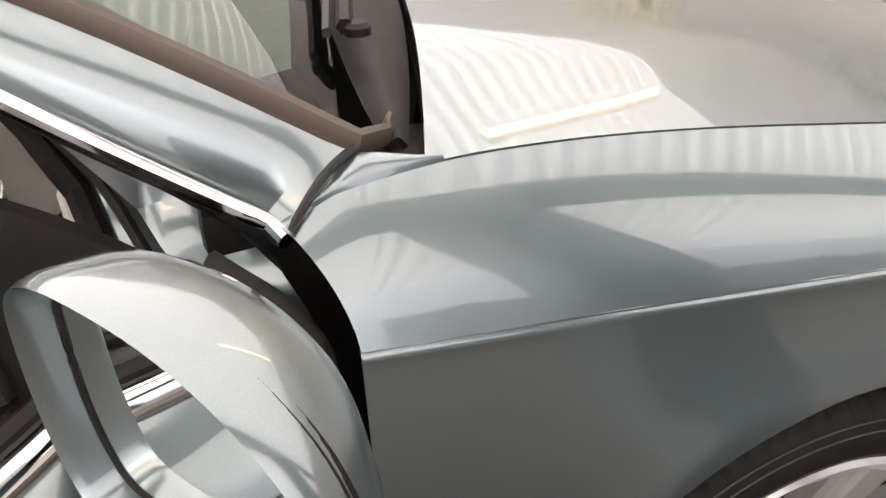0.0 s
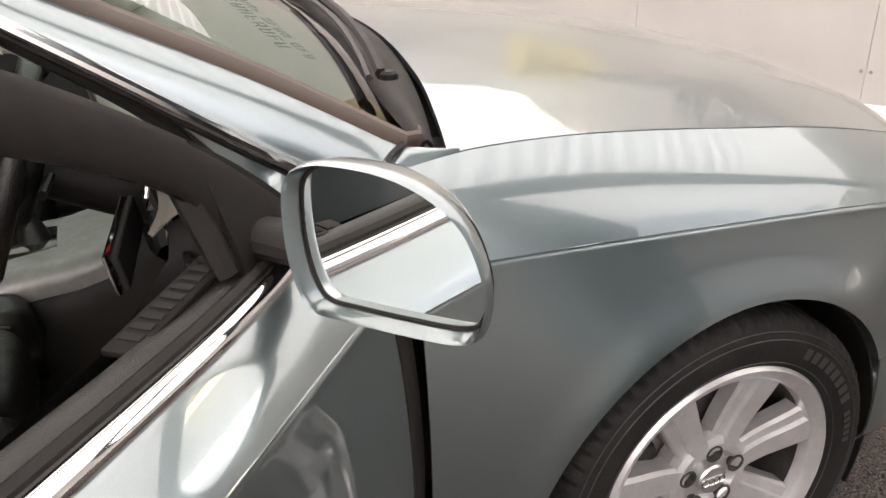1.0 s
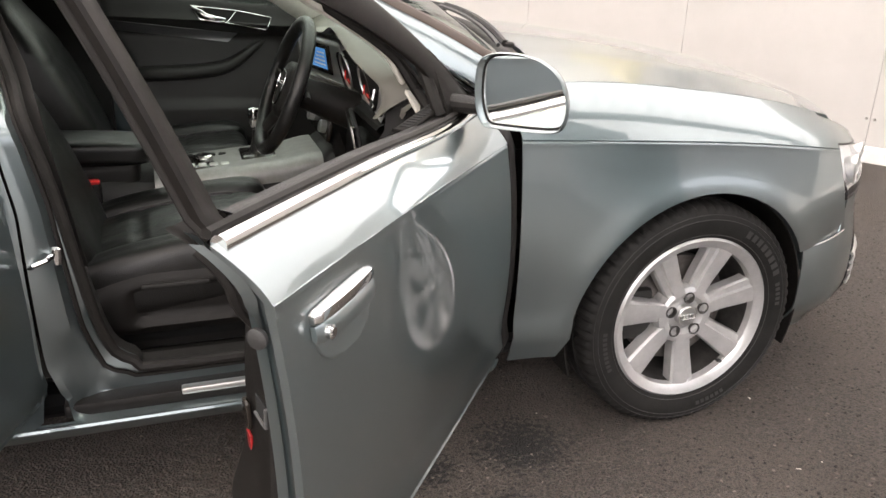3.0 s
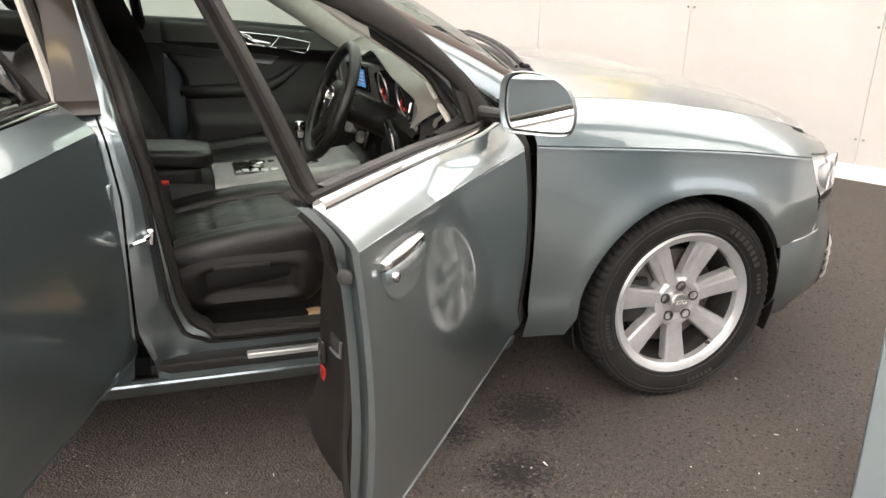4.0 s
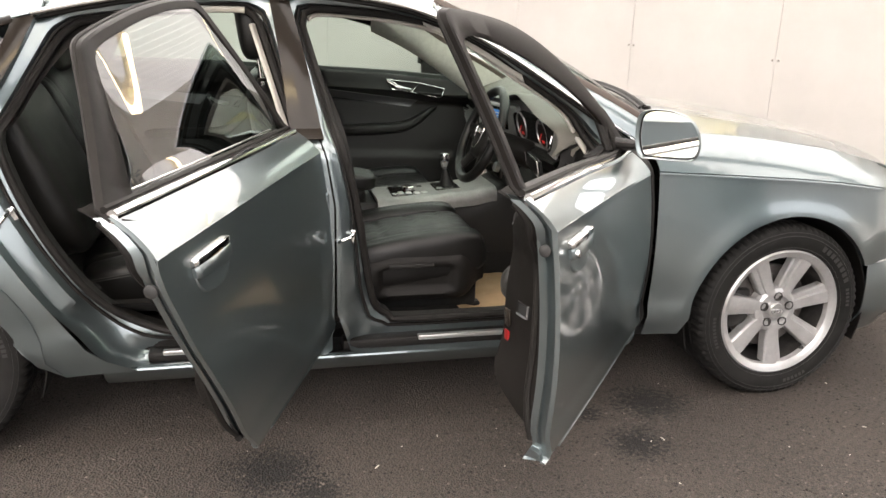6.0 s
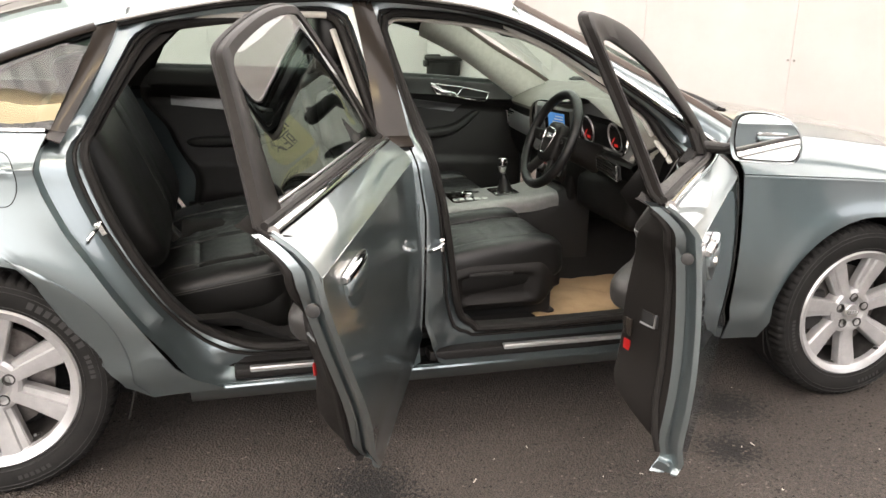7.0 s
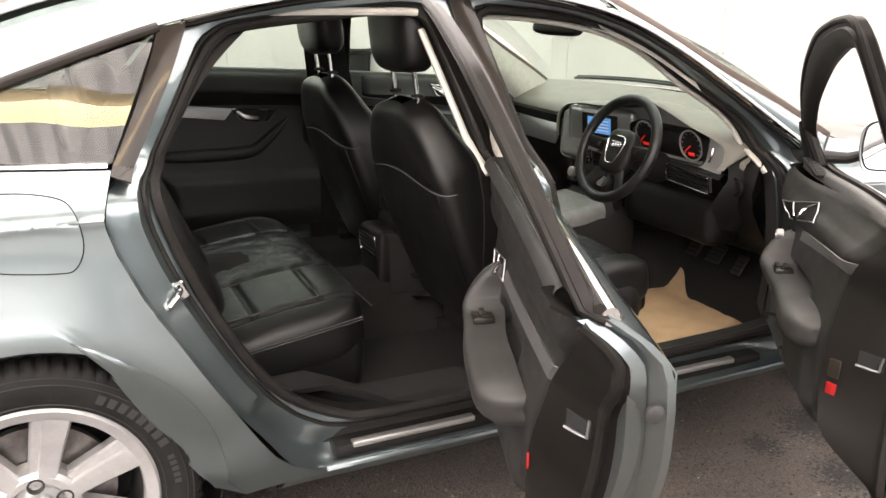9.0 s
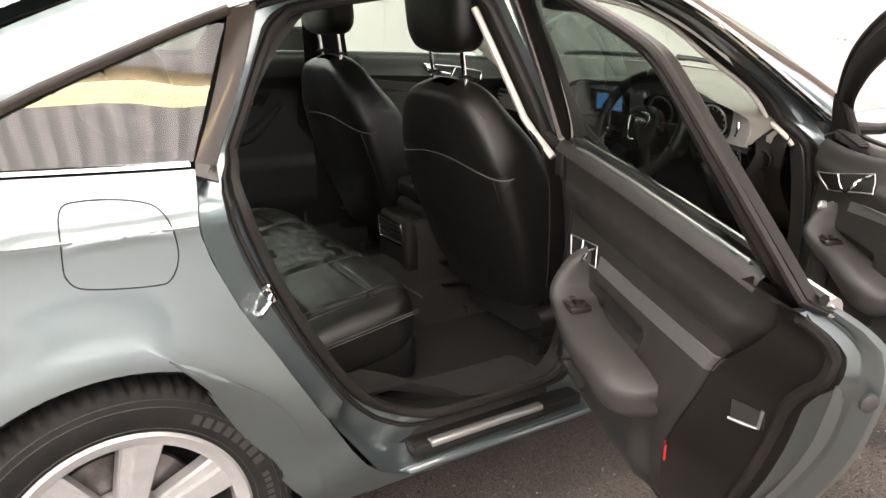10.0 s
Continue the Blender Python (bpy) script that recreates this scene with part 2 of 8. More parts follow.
def smooth_fn(*pts):
    """A smooth function through (x, value) pairs that never overshoots."""
    pts = sorted(pts)
    xs, ys = np.array([p[0] for p in pts], float), np.array([p[1] for p in pts], float)
    h, d = np.diff(xs), np.diff(ys) / np.diff(xs)
    m = np.zeros(len(xs))
    m[0], m[-1] = d[0], d[-1]
    for i in range(1, len(xs) - 1):
        if d[i - 1] * d[i] > 0:
            a, b = 2 * h[i] + h[i - 1], h[i] + 2 * h[i - 1]
            m[i] = (a + b) / (a / d[i - 1] + b / d[i])

    def f(x):
        x = min(max(x, xs[0]), xs[-1])
        i = min(max(int(np.searchsorted(xs, x)) - 1, 0), len(h) - 1)
        t = (x - xs[i]) / h[i]
        return float(ys[i] * (1 + 2 * t) * (1 - t) ** 2 + h[i] * m[i] * t * (1 - t) ** 2 + ys[i + 1] * t * t * (3 - 2 * t) + h[i] * m[i + 1] * t * t * (t - 1))

    return f


def lerp(a, b, t):
    return a + (b - a) * t


def stage(t, a, b):
    t = min(max((t - a) / (b - a), 0.0), 1.0)
    return t * t * (3 - 2 * t)


# ---------------------------------------------------------------- the yard
def asphalt_mat():
    m = mat("worn_asphalt", (0.06, 0.055, 0.05), 0.75)
    t = m.node_tree
    b = t.nodes["Principled BSDF"]
    tc = t.nodes.new("ShaderNodeTexCoord")
    v = t.nodes.new("ShaderNodeTexVoronoi")
    v.inputs["Scale"].default_value = 150.0
    n = t.nodes.new("ShaderNodeTexNoise")
    n.inputs["Scale"].default_value, n.inputs["Detail"].default_value = 1.6, 8
    k = t.nodes.new("ShaderNodeTexNoise")
    k.inputs["Scale"].default_value, k.inputs["Detail"].default_value = 70.0, 6
    for q in (v, n, k):
        t.links.new(tc.outputs["Object"], q.inputs["Vector"])
    r = t.nodes.new("ShaderNodeValToRGB")
    r.color_ramp.elements[0].position, r.color_ramp.elements[1].position = 0.3, 0.72
    r.color_ramp.elements[0].color, r.color_ramp.elements[1].color = (0.010, 0.0082, 0.007, 1), (0.068, 0.055, 0.046, 1)
    mix = t.nodes.new("ShaderNodeMath")
    mix.operation = "MULTIPLY_ADD"
    mix.inputs[1].default_value, mix.inputs[2].default_value = 0.75, 0.02
    t.links.new(k.outputs["Fac"], mix.inputs[0])
    add = t.nodes.new("ShaderNodeMath")
    add.operation = "MULTIPLY_ADD"
    add.inputs[1].default_value = 0.45
    t.links.new(n.outputs["Fac"], add.inputs[0])
    t.links.new(mix.outputs[0], add.inputs[2])
    sub = t.nodes.new("ShaderNodeMath")
    sub.operation = "MULTIPLY_ADD"
    sub.inputs[1].default_value = 0.55
    t.links.new(v.outputs["Distance"], sub.inputs[0])
    t.links.new(add.outputs[0], sub.inputs[2])
    off = t.nodes.new("ShaderNodeMath")
    off.operation = "SUBTRACT"
    off.inputs[1].default_value = 0.26
    t.links.new(sub.outputs[0], off.inputs[0])
    t.links.new(off.outputs[0], r.inputs[0])
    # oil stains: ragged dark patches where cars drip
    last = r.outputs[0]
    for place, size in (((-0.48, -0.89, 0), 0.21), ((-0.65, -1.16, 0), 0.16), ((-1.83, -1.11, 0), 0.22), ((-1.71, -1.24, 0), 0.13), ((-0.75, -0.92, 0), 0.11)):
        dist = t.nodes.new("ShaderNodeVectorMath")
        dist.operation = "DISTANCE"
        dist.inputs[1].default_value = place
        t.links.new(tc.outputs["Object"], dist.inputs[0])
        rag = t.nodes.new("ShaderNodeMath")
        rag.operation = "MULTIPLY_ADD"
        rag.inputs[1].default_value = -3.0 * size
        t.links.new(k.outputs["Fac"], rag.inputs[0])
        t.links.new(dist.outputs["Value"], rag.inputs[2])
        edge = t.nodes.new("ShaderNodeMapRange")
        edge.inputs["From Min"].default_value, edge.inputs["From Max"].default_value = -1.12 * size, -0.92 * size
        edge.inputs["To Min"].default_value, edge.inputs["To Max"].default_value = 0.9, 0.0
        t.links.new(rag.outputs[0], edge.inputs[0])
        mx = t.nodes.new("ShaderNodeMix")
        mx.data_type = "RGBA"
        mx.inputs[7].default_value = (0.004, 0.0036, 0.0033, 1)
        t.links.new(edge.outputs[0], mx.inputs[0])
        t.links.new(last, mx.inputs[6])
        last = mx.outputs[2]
    # light put into the colour: ground past y -2.1 made paler to brighten reflections
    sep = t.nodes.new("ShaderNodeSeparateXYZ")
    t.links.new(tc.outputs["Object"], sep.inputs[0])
    bounce_mask = t.nodes.new("ShaderNodeMapRange")
    bounce_mask.inputs["From Min"].default_value, bounce_mask.inputs["From Max"].default_value = -2.1, -3.0
    t.links.new(sep.outputs["Y"], bounce_mask.inputs[0])
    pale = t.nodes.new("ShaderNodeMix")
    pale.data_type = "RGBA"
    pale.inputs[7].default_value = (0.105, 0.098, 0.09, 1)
    t.links.new(bounce_mask.outputs[0], pale.inputs[0])
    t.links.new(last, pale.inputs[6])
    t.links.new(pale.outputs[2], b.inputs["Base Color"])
    u = t.nodes.new("ShaderNodeBump")
    u.inputs["Strength"].default_value, u.inputs["Distance"].default_value = 1.0, 0.008
    t.links.new(v.outputs["Distance"], u.inputs["Height"])
    t.links.new(u.outputs[0], b.inputs["Normal"])
    q = t.nodes.new("ShaderNodeMapRange")
    q.inputs["To Min"].default_value, q.inputs["To Max"].default_value = 0.5, 0.95
    t.links.new(n.outputs["Fac"], q.inputs[0])
    t.links.new(q.outputs[0], b.inputs["Roughness"])
    return m


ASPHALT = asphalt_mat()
WALL_WHITE = vary(mat("white_wall_sheet", (0.74, 0.72, 0.68), 0.5), 1.2, (0.43, 0.412, 0.39), (0.49, 0.472, 0.45), 0.05, 90)
SKIRT = vary(mat("white_painted_kerb", (0.72, 0.7, 0.66), 0.6), 6, (0.6, 0.57, 0.52), (0.8, 0.78, 0.75), 0.3, 60)
BOLT = mat("grey_bolt_head", (0.3, 0.285, 0.26), 0.5, 0.3)
COLUMN = vary(mat("blue_grey_steel_paint", (0.12, 0.16, 0.175), 0.5), 5, (0.095, 0.13, 0.145), (0.15, 0.195, 0.21), 0.1, 40)
ROOFING = vary(mat("translucent_roof_sheet", (0.85, 0.84, 0.8), 0.5), 3, (0.78, 0.77, 0.73), (0.88, 0.87, 0.84))
SIGN = mat("white_sign_board", (0.46, 0.45, 0.43), 0.5)
SIGN_TEXT = mat("dark_sign_lettering", (0.04, 0.045, 0.06), 0.5)
SIGN_YELLOW = mat("pale_yellow_board", (0.60, 0.54, 0.32), 0.5)
TUBE = mat("warm_tube_light", (1, 0.9, 0.7), 0.5, emit=(1.0, 0.82, 0.5), power=14.0)


def make_roof_translucent():
    t = ROOFING.node_tree
    b = t.nodes["Principled BSDF"]
    out = t.nodes["Material Output"]
    tl = t.nodes.new("ShaderNodeBsdfTranslucent")
    tl.inputs[0].default_value = (0.95, 0.935, 0.90, 1)
    mx = t.nodes.new("ShaderNodeMixShader")
    mx.inputs[0].default_value = 0.95
    t.links.new(b.outputs[0], mx.inputs[1])
    t.links.new(tl.outputs[0], mx.inputs[2])
    t.links.new(mx.outputs[0], out.inputs[0])


make_roof_translucent()

bm = bmesh.new()
grid(bm, lambda u, v: (lerp(-60, 60, u), lerp(-60, 60, v), 0), 8, 8)
outward(bm, (0, 0, 1))
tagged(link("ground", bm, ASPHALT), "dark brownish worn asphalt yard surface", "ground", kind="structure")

# the angled wall: from its near end past the car's nose to the far corner
WALL_P, WALL_D = Vector((2.87, 1.31, 0)), Vector((-0.555, 0.832, 0))
WALL_N = Vector((-0.832, -0.555, 0))
PANEL_W = 1.275


def wall_panels(name, start, along, normal, count, label, z0=0.09, z1=2.75):
    wall = tagged(new(name), label, "wall", kind="structure")
    length = PANEL_W * count
    bm = bmesh.new()
    grid(bm, lambda u, v: start + along * (u * length) - normal * 0.02 + Vector((0, 0, lerp(0, z1, v))), 1, 1)
    outward(bm, normal)
    thick(bm, 0.12)
    part("wall_core", bm, WALL_WHITE, wall)
    bm = bmesh.new()
    grid(bm, lambda u, v: Vector((lerp(0.0006, PANEL_W - 0.0006, u), 0, lerp(z0, z1, v))), 1, 1)
    thick(bm, 0.012)
    es = [e for e in bm.edges if e.calc_length() > 0.5]
    bmesh.ops.bevel(bm, geom=es, offset=0.003, segments=1, affect="EDGES")
    sheet = None
    rot = Matrix.Rotation(math.atan2(along.y, along.x), 4, "Z")
    for i in range(count):
        m = Matrix.Translation(start + along * (i * PANEL_W) + normal * 0.002) @ rot
        if sheet is None:
            sheet = part("wall_sheet", bm, WALL_WHITE, wall)
            o = sheet
        else:
            o = new("wall_sheet", sheet.data)
            o.parent = wall
        o.matrix_basis = m
    bm = bmesh.new()
    bmesh.ops.create_cone(bm, cap_ends=True, segments=12, radius1=0.0095, radius2=0.006, depth=0.012, matrix=Matrix.Translation((0, 0.004, 0)) @ Matrix.Rotation(radians(-90), 4, "X"))
    head = part("bolt_head", bm, BOLT, wall)
    first = True
    for i in range(count + 1):
        for z in (0.27, 0.995, 1.72, 2.45):
            for off in (-0.024, 0.024):
                o = head if first else new("bolt_head", head.data)
                first = False
                o.parent = wall
                p = start + along * (i * PANEL_W + off) + normal * 0.016
                o.matrix_basis = Matrix.Translation((p.x, p.y, z + 0.042 * ((p - WALL_P).dot(WALL_D) if name == "wall_angled" else 0))) @ rot
    bm = bmesh.new()
    rise, out = 0.10, 0.035
    prof = [(0, 0), (out, 0), (out, rise - 0.02), (out - 0.015, rise), (0, rise)]
    grid(bm, lambda u, v: start + along * (u * length) + normal * (0.004 + prof[round(v * 4)][0]) + Vector((0, 0, prof[round(v * 4)][1])), 1, 4)
    outward(bm, normal)
    part("skirting_board", bm, SKIRT, wall, angle=20)
    return wall


CORNER = WALL_P + WALL_D * (PANEL_W * 4.05)
wall_panels("wall_angled", WALL_P - WALL_D * (PANEL_W * 5), WALL_D, WALL_N, 9, "white sheeted yard wall with paired grey bolt heads")
wall_panels("wall_back", Vector((CORNER.x - PANEL_W * 8 + 0.3, CORNER.y + 0.25, 0)), Vector((1, 0, 0)), Vector((0, -1, 0)), 8, "white sheeted back wall behind the car")

# roof over the yard: corrugated pale sheets
def corrugated(name, x0, x1, y0, y1, z, label):
    bm = bmesh.new()
    n = int((x1 - x0) / 0.152 * 6)
    grid(bm, lambda u, v: (lerp(x0, x1, u), lerp(y0, y1, v), z + 0.022 * math.cos(u * (x1 - x0) / 0.152 * math.tau) + 0.06 * (lerp(y0, y1, v))), n, 1)
    outward(bm, (0, 0, -1))
    return tagged(link(name, bm, ROOFING), label, "roof", kind="structure")


corrugated("roof_canopy", -9.0, 6.5, -3.5, 7.0, 2.80, "pale corrugated translucent canopy roof over the yard")


def tube_light(p, q, r=0.02):
    lamp = thing("tube_lamp", "warm fluorescent tube lamp under the canopy roof", "lamp", "tube lamps")
    a, b = Vector(p), Vector(q)
    bm = bmesh.new()
    tube(bm, [a, b], r, 12)
    part("tube", bm, TUBE, lamp)
    bm = bmesh.new()
    tube(bm, [a + Vector((0, 0, 0.03 + r)), b + Vector((0, 0, 0.03 + r))], 0.015 + r, 4, flat=0.6)
    part("batten", bm, SKIRT, lamp)


tube_light((0.62, 1.30, 2.76), (2.15, 1.98, 2.70))
tube_light((-3.7, -2.32, 2.56), (-1.7, -2.32, 2.56), 0.042)


# the sign high on the angled wall
def sign_board(s0, s1, z0, z1):
    board = thing("wall_sign", "long pale sign board with dark unreadable lettering on wall", "sign")
    at = lambda s, z, d: WALL_P + WALL_D * s + WALL_N * d + Vector((0, 0, z))
    bm = bmesh.new()
    grid(bm, lambda u, v: at(lerp(s0, s1, u), lerp(z0, z1, v), 0.03), 1, 1)
    outward(bm, WALL_N)
    thick(bm, 0.012)
    part("board", bm, SIGN, board)
    return board, at


SIGN_S0, SIGN_S1, SIGN_Z0, SIGN_Z1 = -0.9, 4.3, 1.58, 2.16
board, sat = sign_board(SIGN_S0, SIGN_S1, SIGN_Z0, SIGN_Z1)
# (start along the wall, letter pitch, lower and upper edge, letters of each word)
LINES = [
    (1.84, 0.103, 1.90, 2.07, (4, 5, 4, 9)),
    (1.78, 0.082, 1.72, 1.85, (7, 5, 11, 4, 3)),
    (1.02, 0.052, 1.605, 1.68, (10, 5, 6)),
    (4.10, 0.103, 1.90, 2.07, (5, 9)),
    (4.05, 0.082, 1.72, 1.85, (11, 4, 3)),
]
for s, w, h0, h1, words in LINES:
    for count in words:
        bm = bmesh.new()
        for i in range(count):
            lo, hi = s - w * i, s - w * i - w * 0.68
            th = w * 0.17
            mid = lerp(h0, h1, (0.35, 0.5, 0.62)[i % 3])
            bars = [(lo, lo - th, h0, h1)]
            if i % 3 != 1:
                bars.append((hi + th, hi, h0, h1))
            bars.append((lo, hi, mid - th * 0.5, mid + th * 0.5))
            bars.append((lo, hi, h0, h0 + th) if i % 2 else (lo, hi, h1 - th, h1))
            for b0, b1, z0, z1 in bars:
                grid(bm, lambda u, v: sat(lerp(b0, b1, u), lerp(z0, z1, v), 0.034), 1, 1)
        outward(bm, WALL_N)
        part("lettering", bm, SIGN_TEXT, board, "dark lettering reduced to plain bars")
        s -= w * (count + 0.8)
bm = bmesh.new()
tube(bm, [sat(1.80 - 0.9 * k / 12, 1.875 - 0.03 * math.sin(math.pi * k / 12), 0.036) for k in range(13)], 0.006, 4)
part("swoosh_line", bm, SIGN_TEXT, board, "curved dark line under the lettering")
bm = bmesh.new()
grid(bm, lambda u, v: sat(lerp(1.95, 1.25, u), lerp(SIGN_Z0 + 0.02, SIGN_Z1 - 0.02, v), 0.0325), 1, 1)
outward(bm, WALL_N)
part("yellow_patch", bm, SIGN_YELLOW, board, "pale yellow patch of the sign")

# unseen pale walls close the yard behind the camera, added to brighten the car
BOUNCE_WALL = vary(mat("pale_bounce_wall", (0.3, 0.26, 0.22), 0.8), 2, (0.60, 0.57, 0.54), (0.74, 0.71, 0.68), 0.3, 40)
for nm, x0, y0, x1, y1, h in (("bounce_wall_opposite", 1.5, -9.4, 16, -9.0, 4.2), ("bounce_wall_far_end", 15.6, -9, 16, 2, 4.2)):
    bm = bmesh.new()
    box(bm, x0, y0, 0, x1, y1, h)
    tagged(link(nm, bm, BOUNCE_WALL), "unseen pale wall added to brighten the car's side", "wall", kind="structure")

# the painted steel column beside the camera's way
column = thing("steel_column", "slightly leaning blue-grey painted steel column standing on asphalt", "column")
bm = bmesh.new()
box(bm, 0.125, -1.80, 0, 0.385, -1.53, 2.48, 0.012, 3)
def lean(bm):
    for v in bm.verts:
        v.co.x -= 0.042 * (v.co.z - 0.35)


lean(bm)
part("shaft", bm, COLUMN, column)
bm = bmesh.new()
box(bm, -8.0, -1.84, 2.48, 5.5, -1.56, 2.655, 0.01, 1)
tagged(link("canopy_beam", bm, COLUMN), "blue-grey steel beam along the canopy edge", "beam", kind="structure")
bm = bmesh.new()
box(bm, 0.10, -1.82, 0, 0.125, -1.56, 2.48, 0.004, 1)
lean(bm)
part("edge_strip", bm, mat("pale_edge_strip", (0.2, 0.23, 0.24), 0.5), column, "pale edge strip of the column")

# ---------------------------------------------------------------- the car: shape functions
# x points to the nose (0 at the front axle), the car's right side is at negative y.
AXLE_R, HUB_Z, ARCH_R = -2.843, 0.325, 0.378
wm = smooth_fn((0.96, 0.42), (0.9, 0.58), (0.8, 0.70), (0.6, 0.815), (0.35, 0.885), (0.0, 0.91), (-0.5, 0.912), (-1.3, 0.918), (-2.1, 0.918), (-2.84, 0.912), (-3.3, 0.872), (-3.7, 0.79), (-3.9, 0.67), (-3.95, 0.5))
zc = smooth_fn((0.96, 0.60), (0.6, 0.735), (0.36, 0.778), (0.07, 0.813), (-0.23, 0.834), (-0.5, 0.85), (-1.2, 0.893), (-1.6, 0.908), (-2.65, 0.925), (-3.95, 0.93))
zb = smooth_fn((0.96, 0.64), (0.75, 0.745), (0.5, 0.83), (0.12, 0.912), (-0.4, 0.962), (-0.52, 0.955), (-0.6, 0.930), (-0.75, 0.930), (-1.2, 0.957), (-1.9, 0.985), (-2.65, 1.005), (-3.3, 1.02), (-3.95, 1.0))
yb = smooth_fn((0.96, 0.34), (0.75, 0.60), (0.5, 0.71), (0.12, 0.775), (-0.4, 0.792), (-0.6, 0.815), (-1.2, 0.822), (-1.9, 0.82), (-2.65, 0.80), (-3.3, 0.72), (-3.95, 0.5))
ztop = smooth_fn((0.96, 0.70), (0.85, 0.775), (0.5, 0.90), (0.0, 0.985), (-0.36, 1.015), (-0.6, 1.03))


def flare(x, z):
    """Slight swelling of the skin round the wheel arches."""
    out = 0.0
    for cx in (0.0, AXLE_R):
        r = math.hypot(x - cx, z - 0.312) - ARCH_R
        if z > 0.2:
            out += 0.010 * math.exp(-((r - 0.005) / 0.05) ** 2) + 0.010 * math.exp(-((r - 0.02) / 0.13) ** 2)
    return out


def stage_sq(t):
    t = max(t, 0.0)
    return t * t


def Y(x, z):
    """Half width of the outer skin at x and height z: undercut below the crease, turned in above it."""
    w, c, b = wm(x), zc(x), zb(x)
    yc = w - 0.021
    if z <= c:
        d = (0.60 - z) / 0.4
        y = w - (0.055 if z < 0.60 else 0.0) * d * d + 0.016 * math.exp(-((z - 0.335) / 0.035) ** 2)
        y -= 0.024 * stage_sq((z - 0.58) / max(c - 0.58, 0.05))
        g = c - z
        y += 0.003 * math.exp(-((g / 0.012) ** 2))
        y -= 0.0042 * lerp(0.15, 1.0, stage(x, -1.2, -0.55)) * math.exp(-((g - 0.0035) / 0.0025) ** 2)
        return y + flare(x, z) * stage(g, 0.03, 0.16)
    if z <= b:
        t = (z - c) / (b - c)
        top = yc - 0.002
        return lerp(top, yb(x), 0.45 * t + 0.55 * t ** 1.9)
    h = z - b
    return yb(x) - 0.012 - 0.44 * h - 0.10 * h * h


def on_crease(p):
    return abs(p.z - zc(p.x)) < 3e-4


def lower_steps(n, z0, z1):
    """Fractions from the bottom to the crease, packed close under it."""
    h = max(z1 - z0, 0.05)
    fine = [1 - d / h for d in (0.022, 0.012, 0.008, 0.006, 0.004, 0.002, 0.0007, 0.0)]
    return [fine[0] * j / n for j in range(n)] + fine


def skin(x, z, s=-1, inset=0.0):
    return Vector((x, s * (Y(x, z) - inset), z))


def sheet(rows):
    """Quads over a table of places, a new mesh."""
    bm = bmesh.new()
    vs = [[bm.verts.new(p) for p in r] for r in rows]
    for i in range(len(vs) - 1):
        for j in range(len(vs[0]) - 1):
            q = (vs[i][j], vs[i + 1][j], vs[i + 1][j + 1], vs[i][j + 1])
            bm.faces.new(q)
    return bm


def shell(rows, way, t=0.004):
    bm = sheet(rows)
    bmesh.ops.dissolve_degenerate(bm, dist=1e-5, edges=bm.edges)
    outward(bm, way)
    thick(bm, t)
    return bm


def evenly(pts, n):
    """n + 1 places at even lengths along a polyline."""
    p = [Vector(q) for q in pts]
    run = [0.0]
    for a, b in zip(p, p[1:]):
        run.append(run[-1] + (b - a).length)
    out = []
    for i in range(n + 1):
        d = run[-1] * i / n
        k = min(max(int(np.searchsorted(run, d)) - 1, 0), len(p) - 2)
        f = (d - run[k]) / max(run[k + 1] - run[k], 1e-9)
        out.append(p[k].lerp(p[k + 1], min(max(f, 0), 1)))
    return out


def arch_path(cx, a0, a1, n):
    return [Vector((cx + ARCH_R * math.cos(radians(lerp(a0, a1, i / n))), 0, 0.312 + ARCH_R * math.sin(radians(lerp(a0, a1, i / n))))) for i in range(n + 1)]


def side_panel(bottom, xs_top, edge, s, rows=14, top_rows=7, top=True, sweep=lambda v: 0.0):
    """A panel from a bottom path up to the crease and on to the shoulder. edge: how its first column bows."""
    n = len(bottom)
    table = []
    for i, b in enumerate(bottom):
        x1 = xs_top[i]
        c = Vector((x1, 0, zc(x1)))
        col = []
        for v in lower_steps(rows, b.z, c.z):
            p = b.lerp(c, v)
            p.x += edge(v) * max(0.0, 1 - i / (0.35 * n))
            col.append(skin(p.x, p.z, s))
        if top:
            for j in range(1, top_rows + 1):
                x2 = x1 + sweep(j / top_rows) * max(0.0, 1 - i / (0.2 * n))
                col.append(skin(x2, lerp(zc(x2), zb(x2), j / top_rows), s))
        table.append(col)
    return table


car = thing("car", "metallic blue-grey saloon car with two doors open", "car")

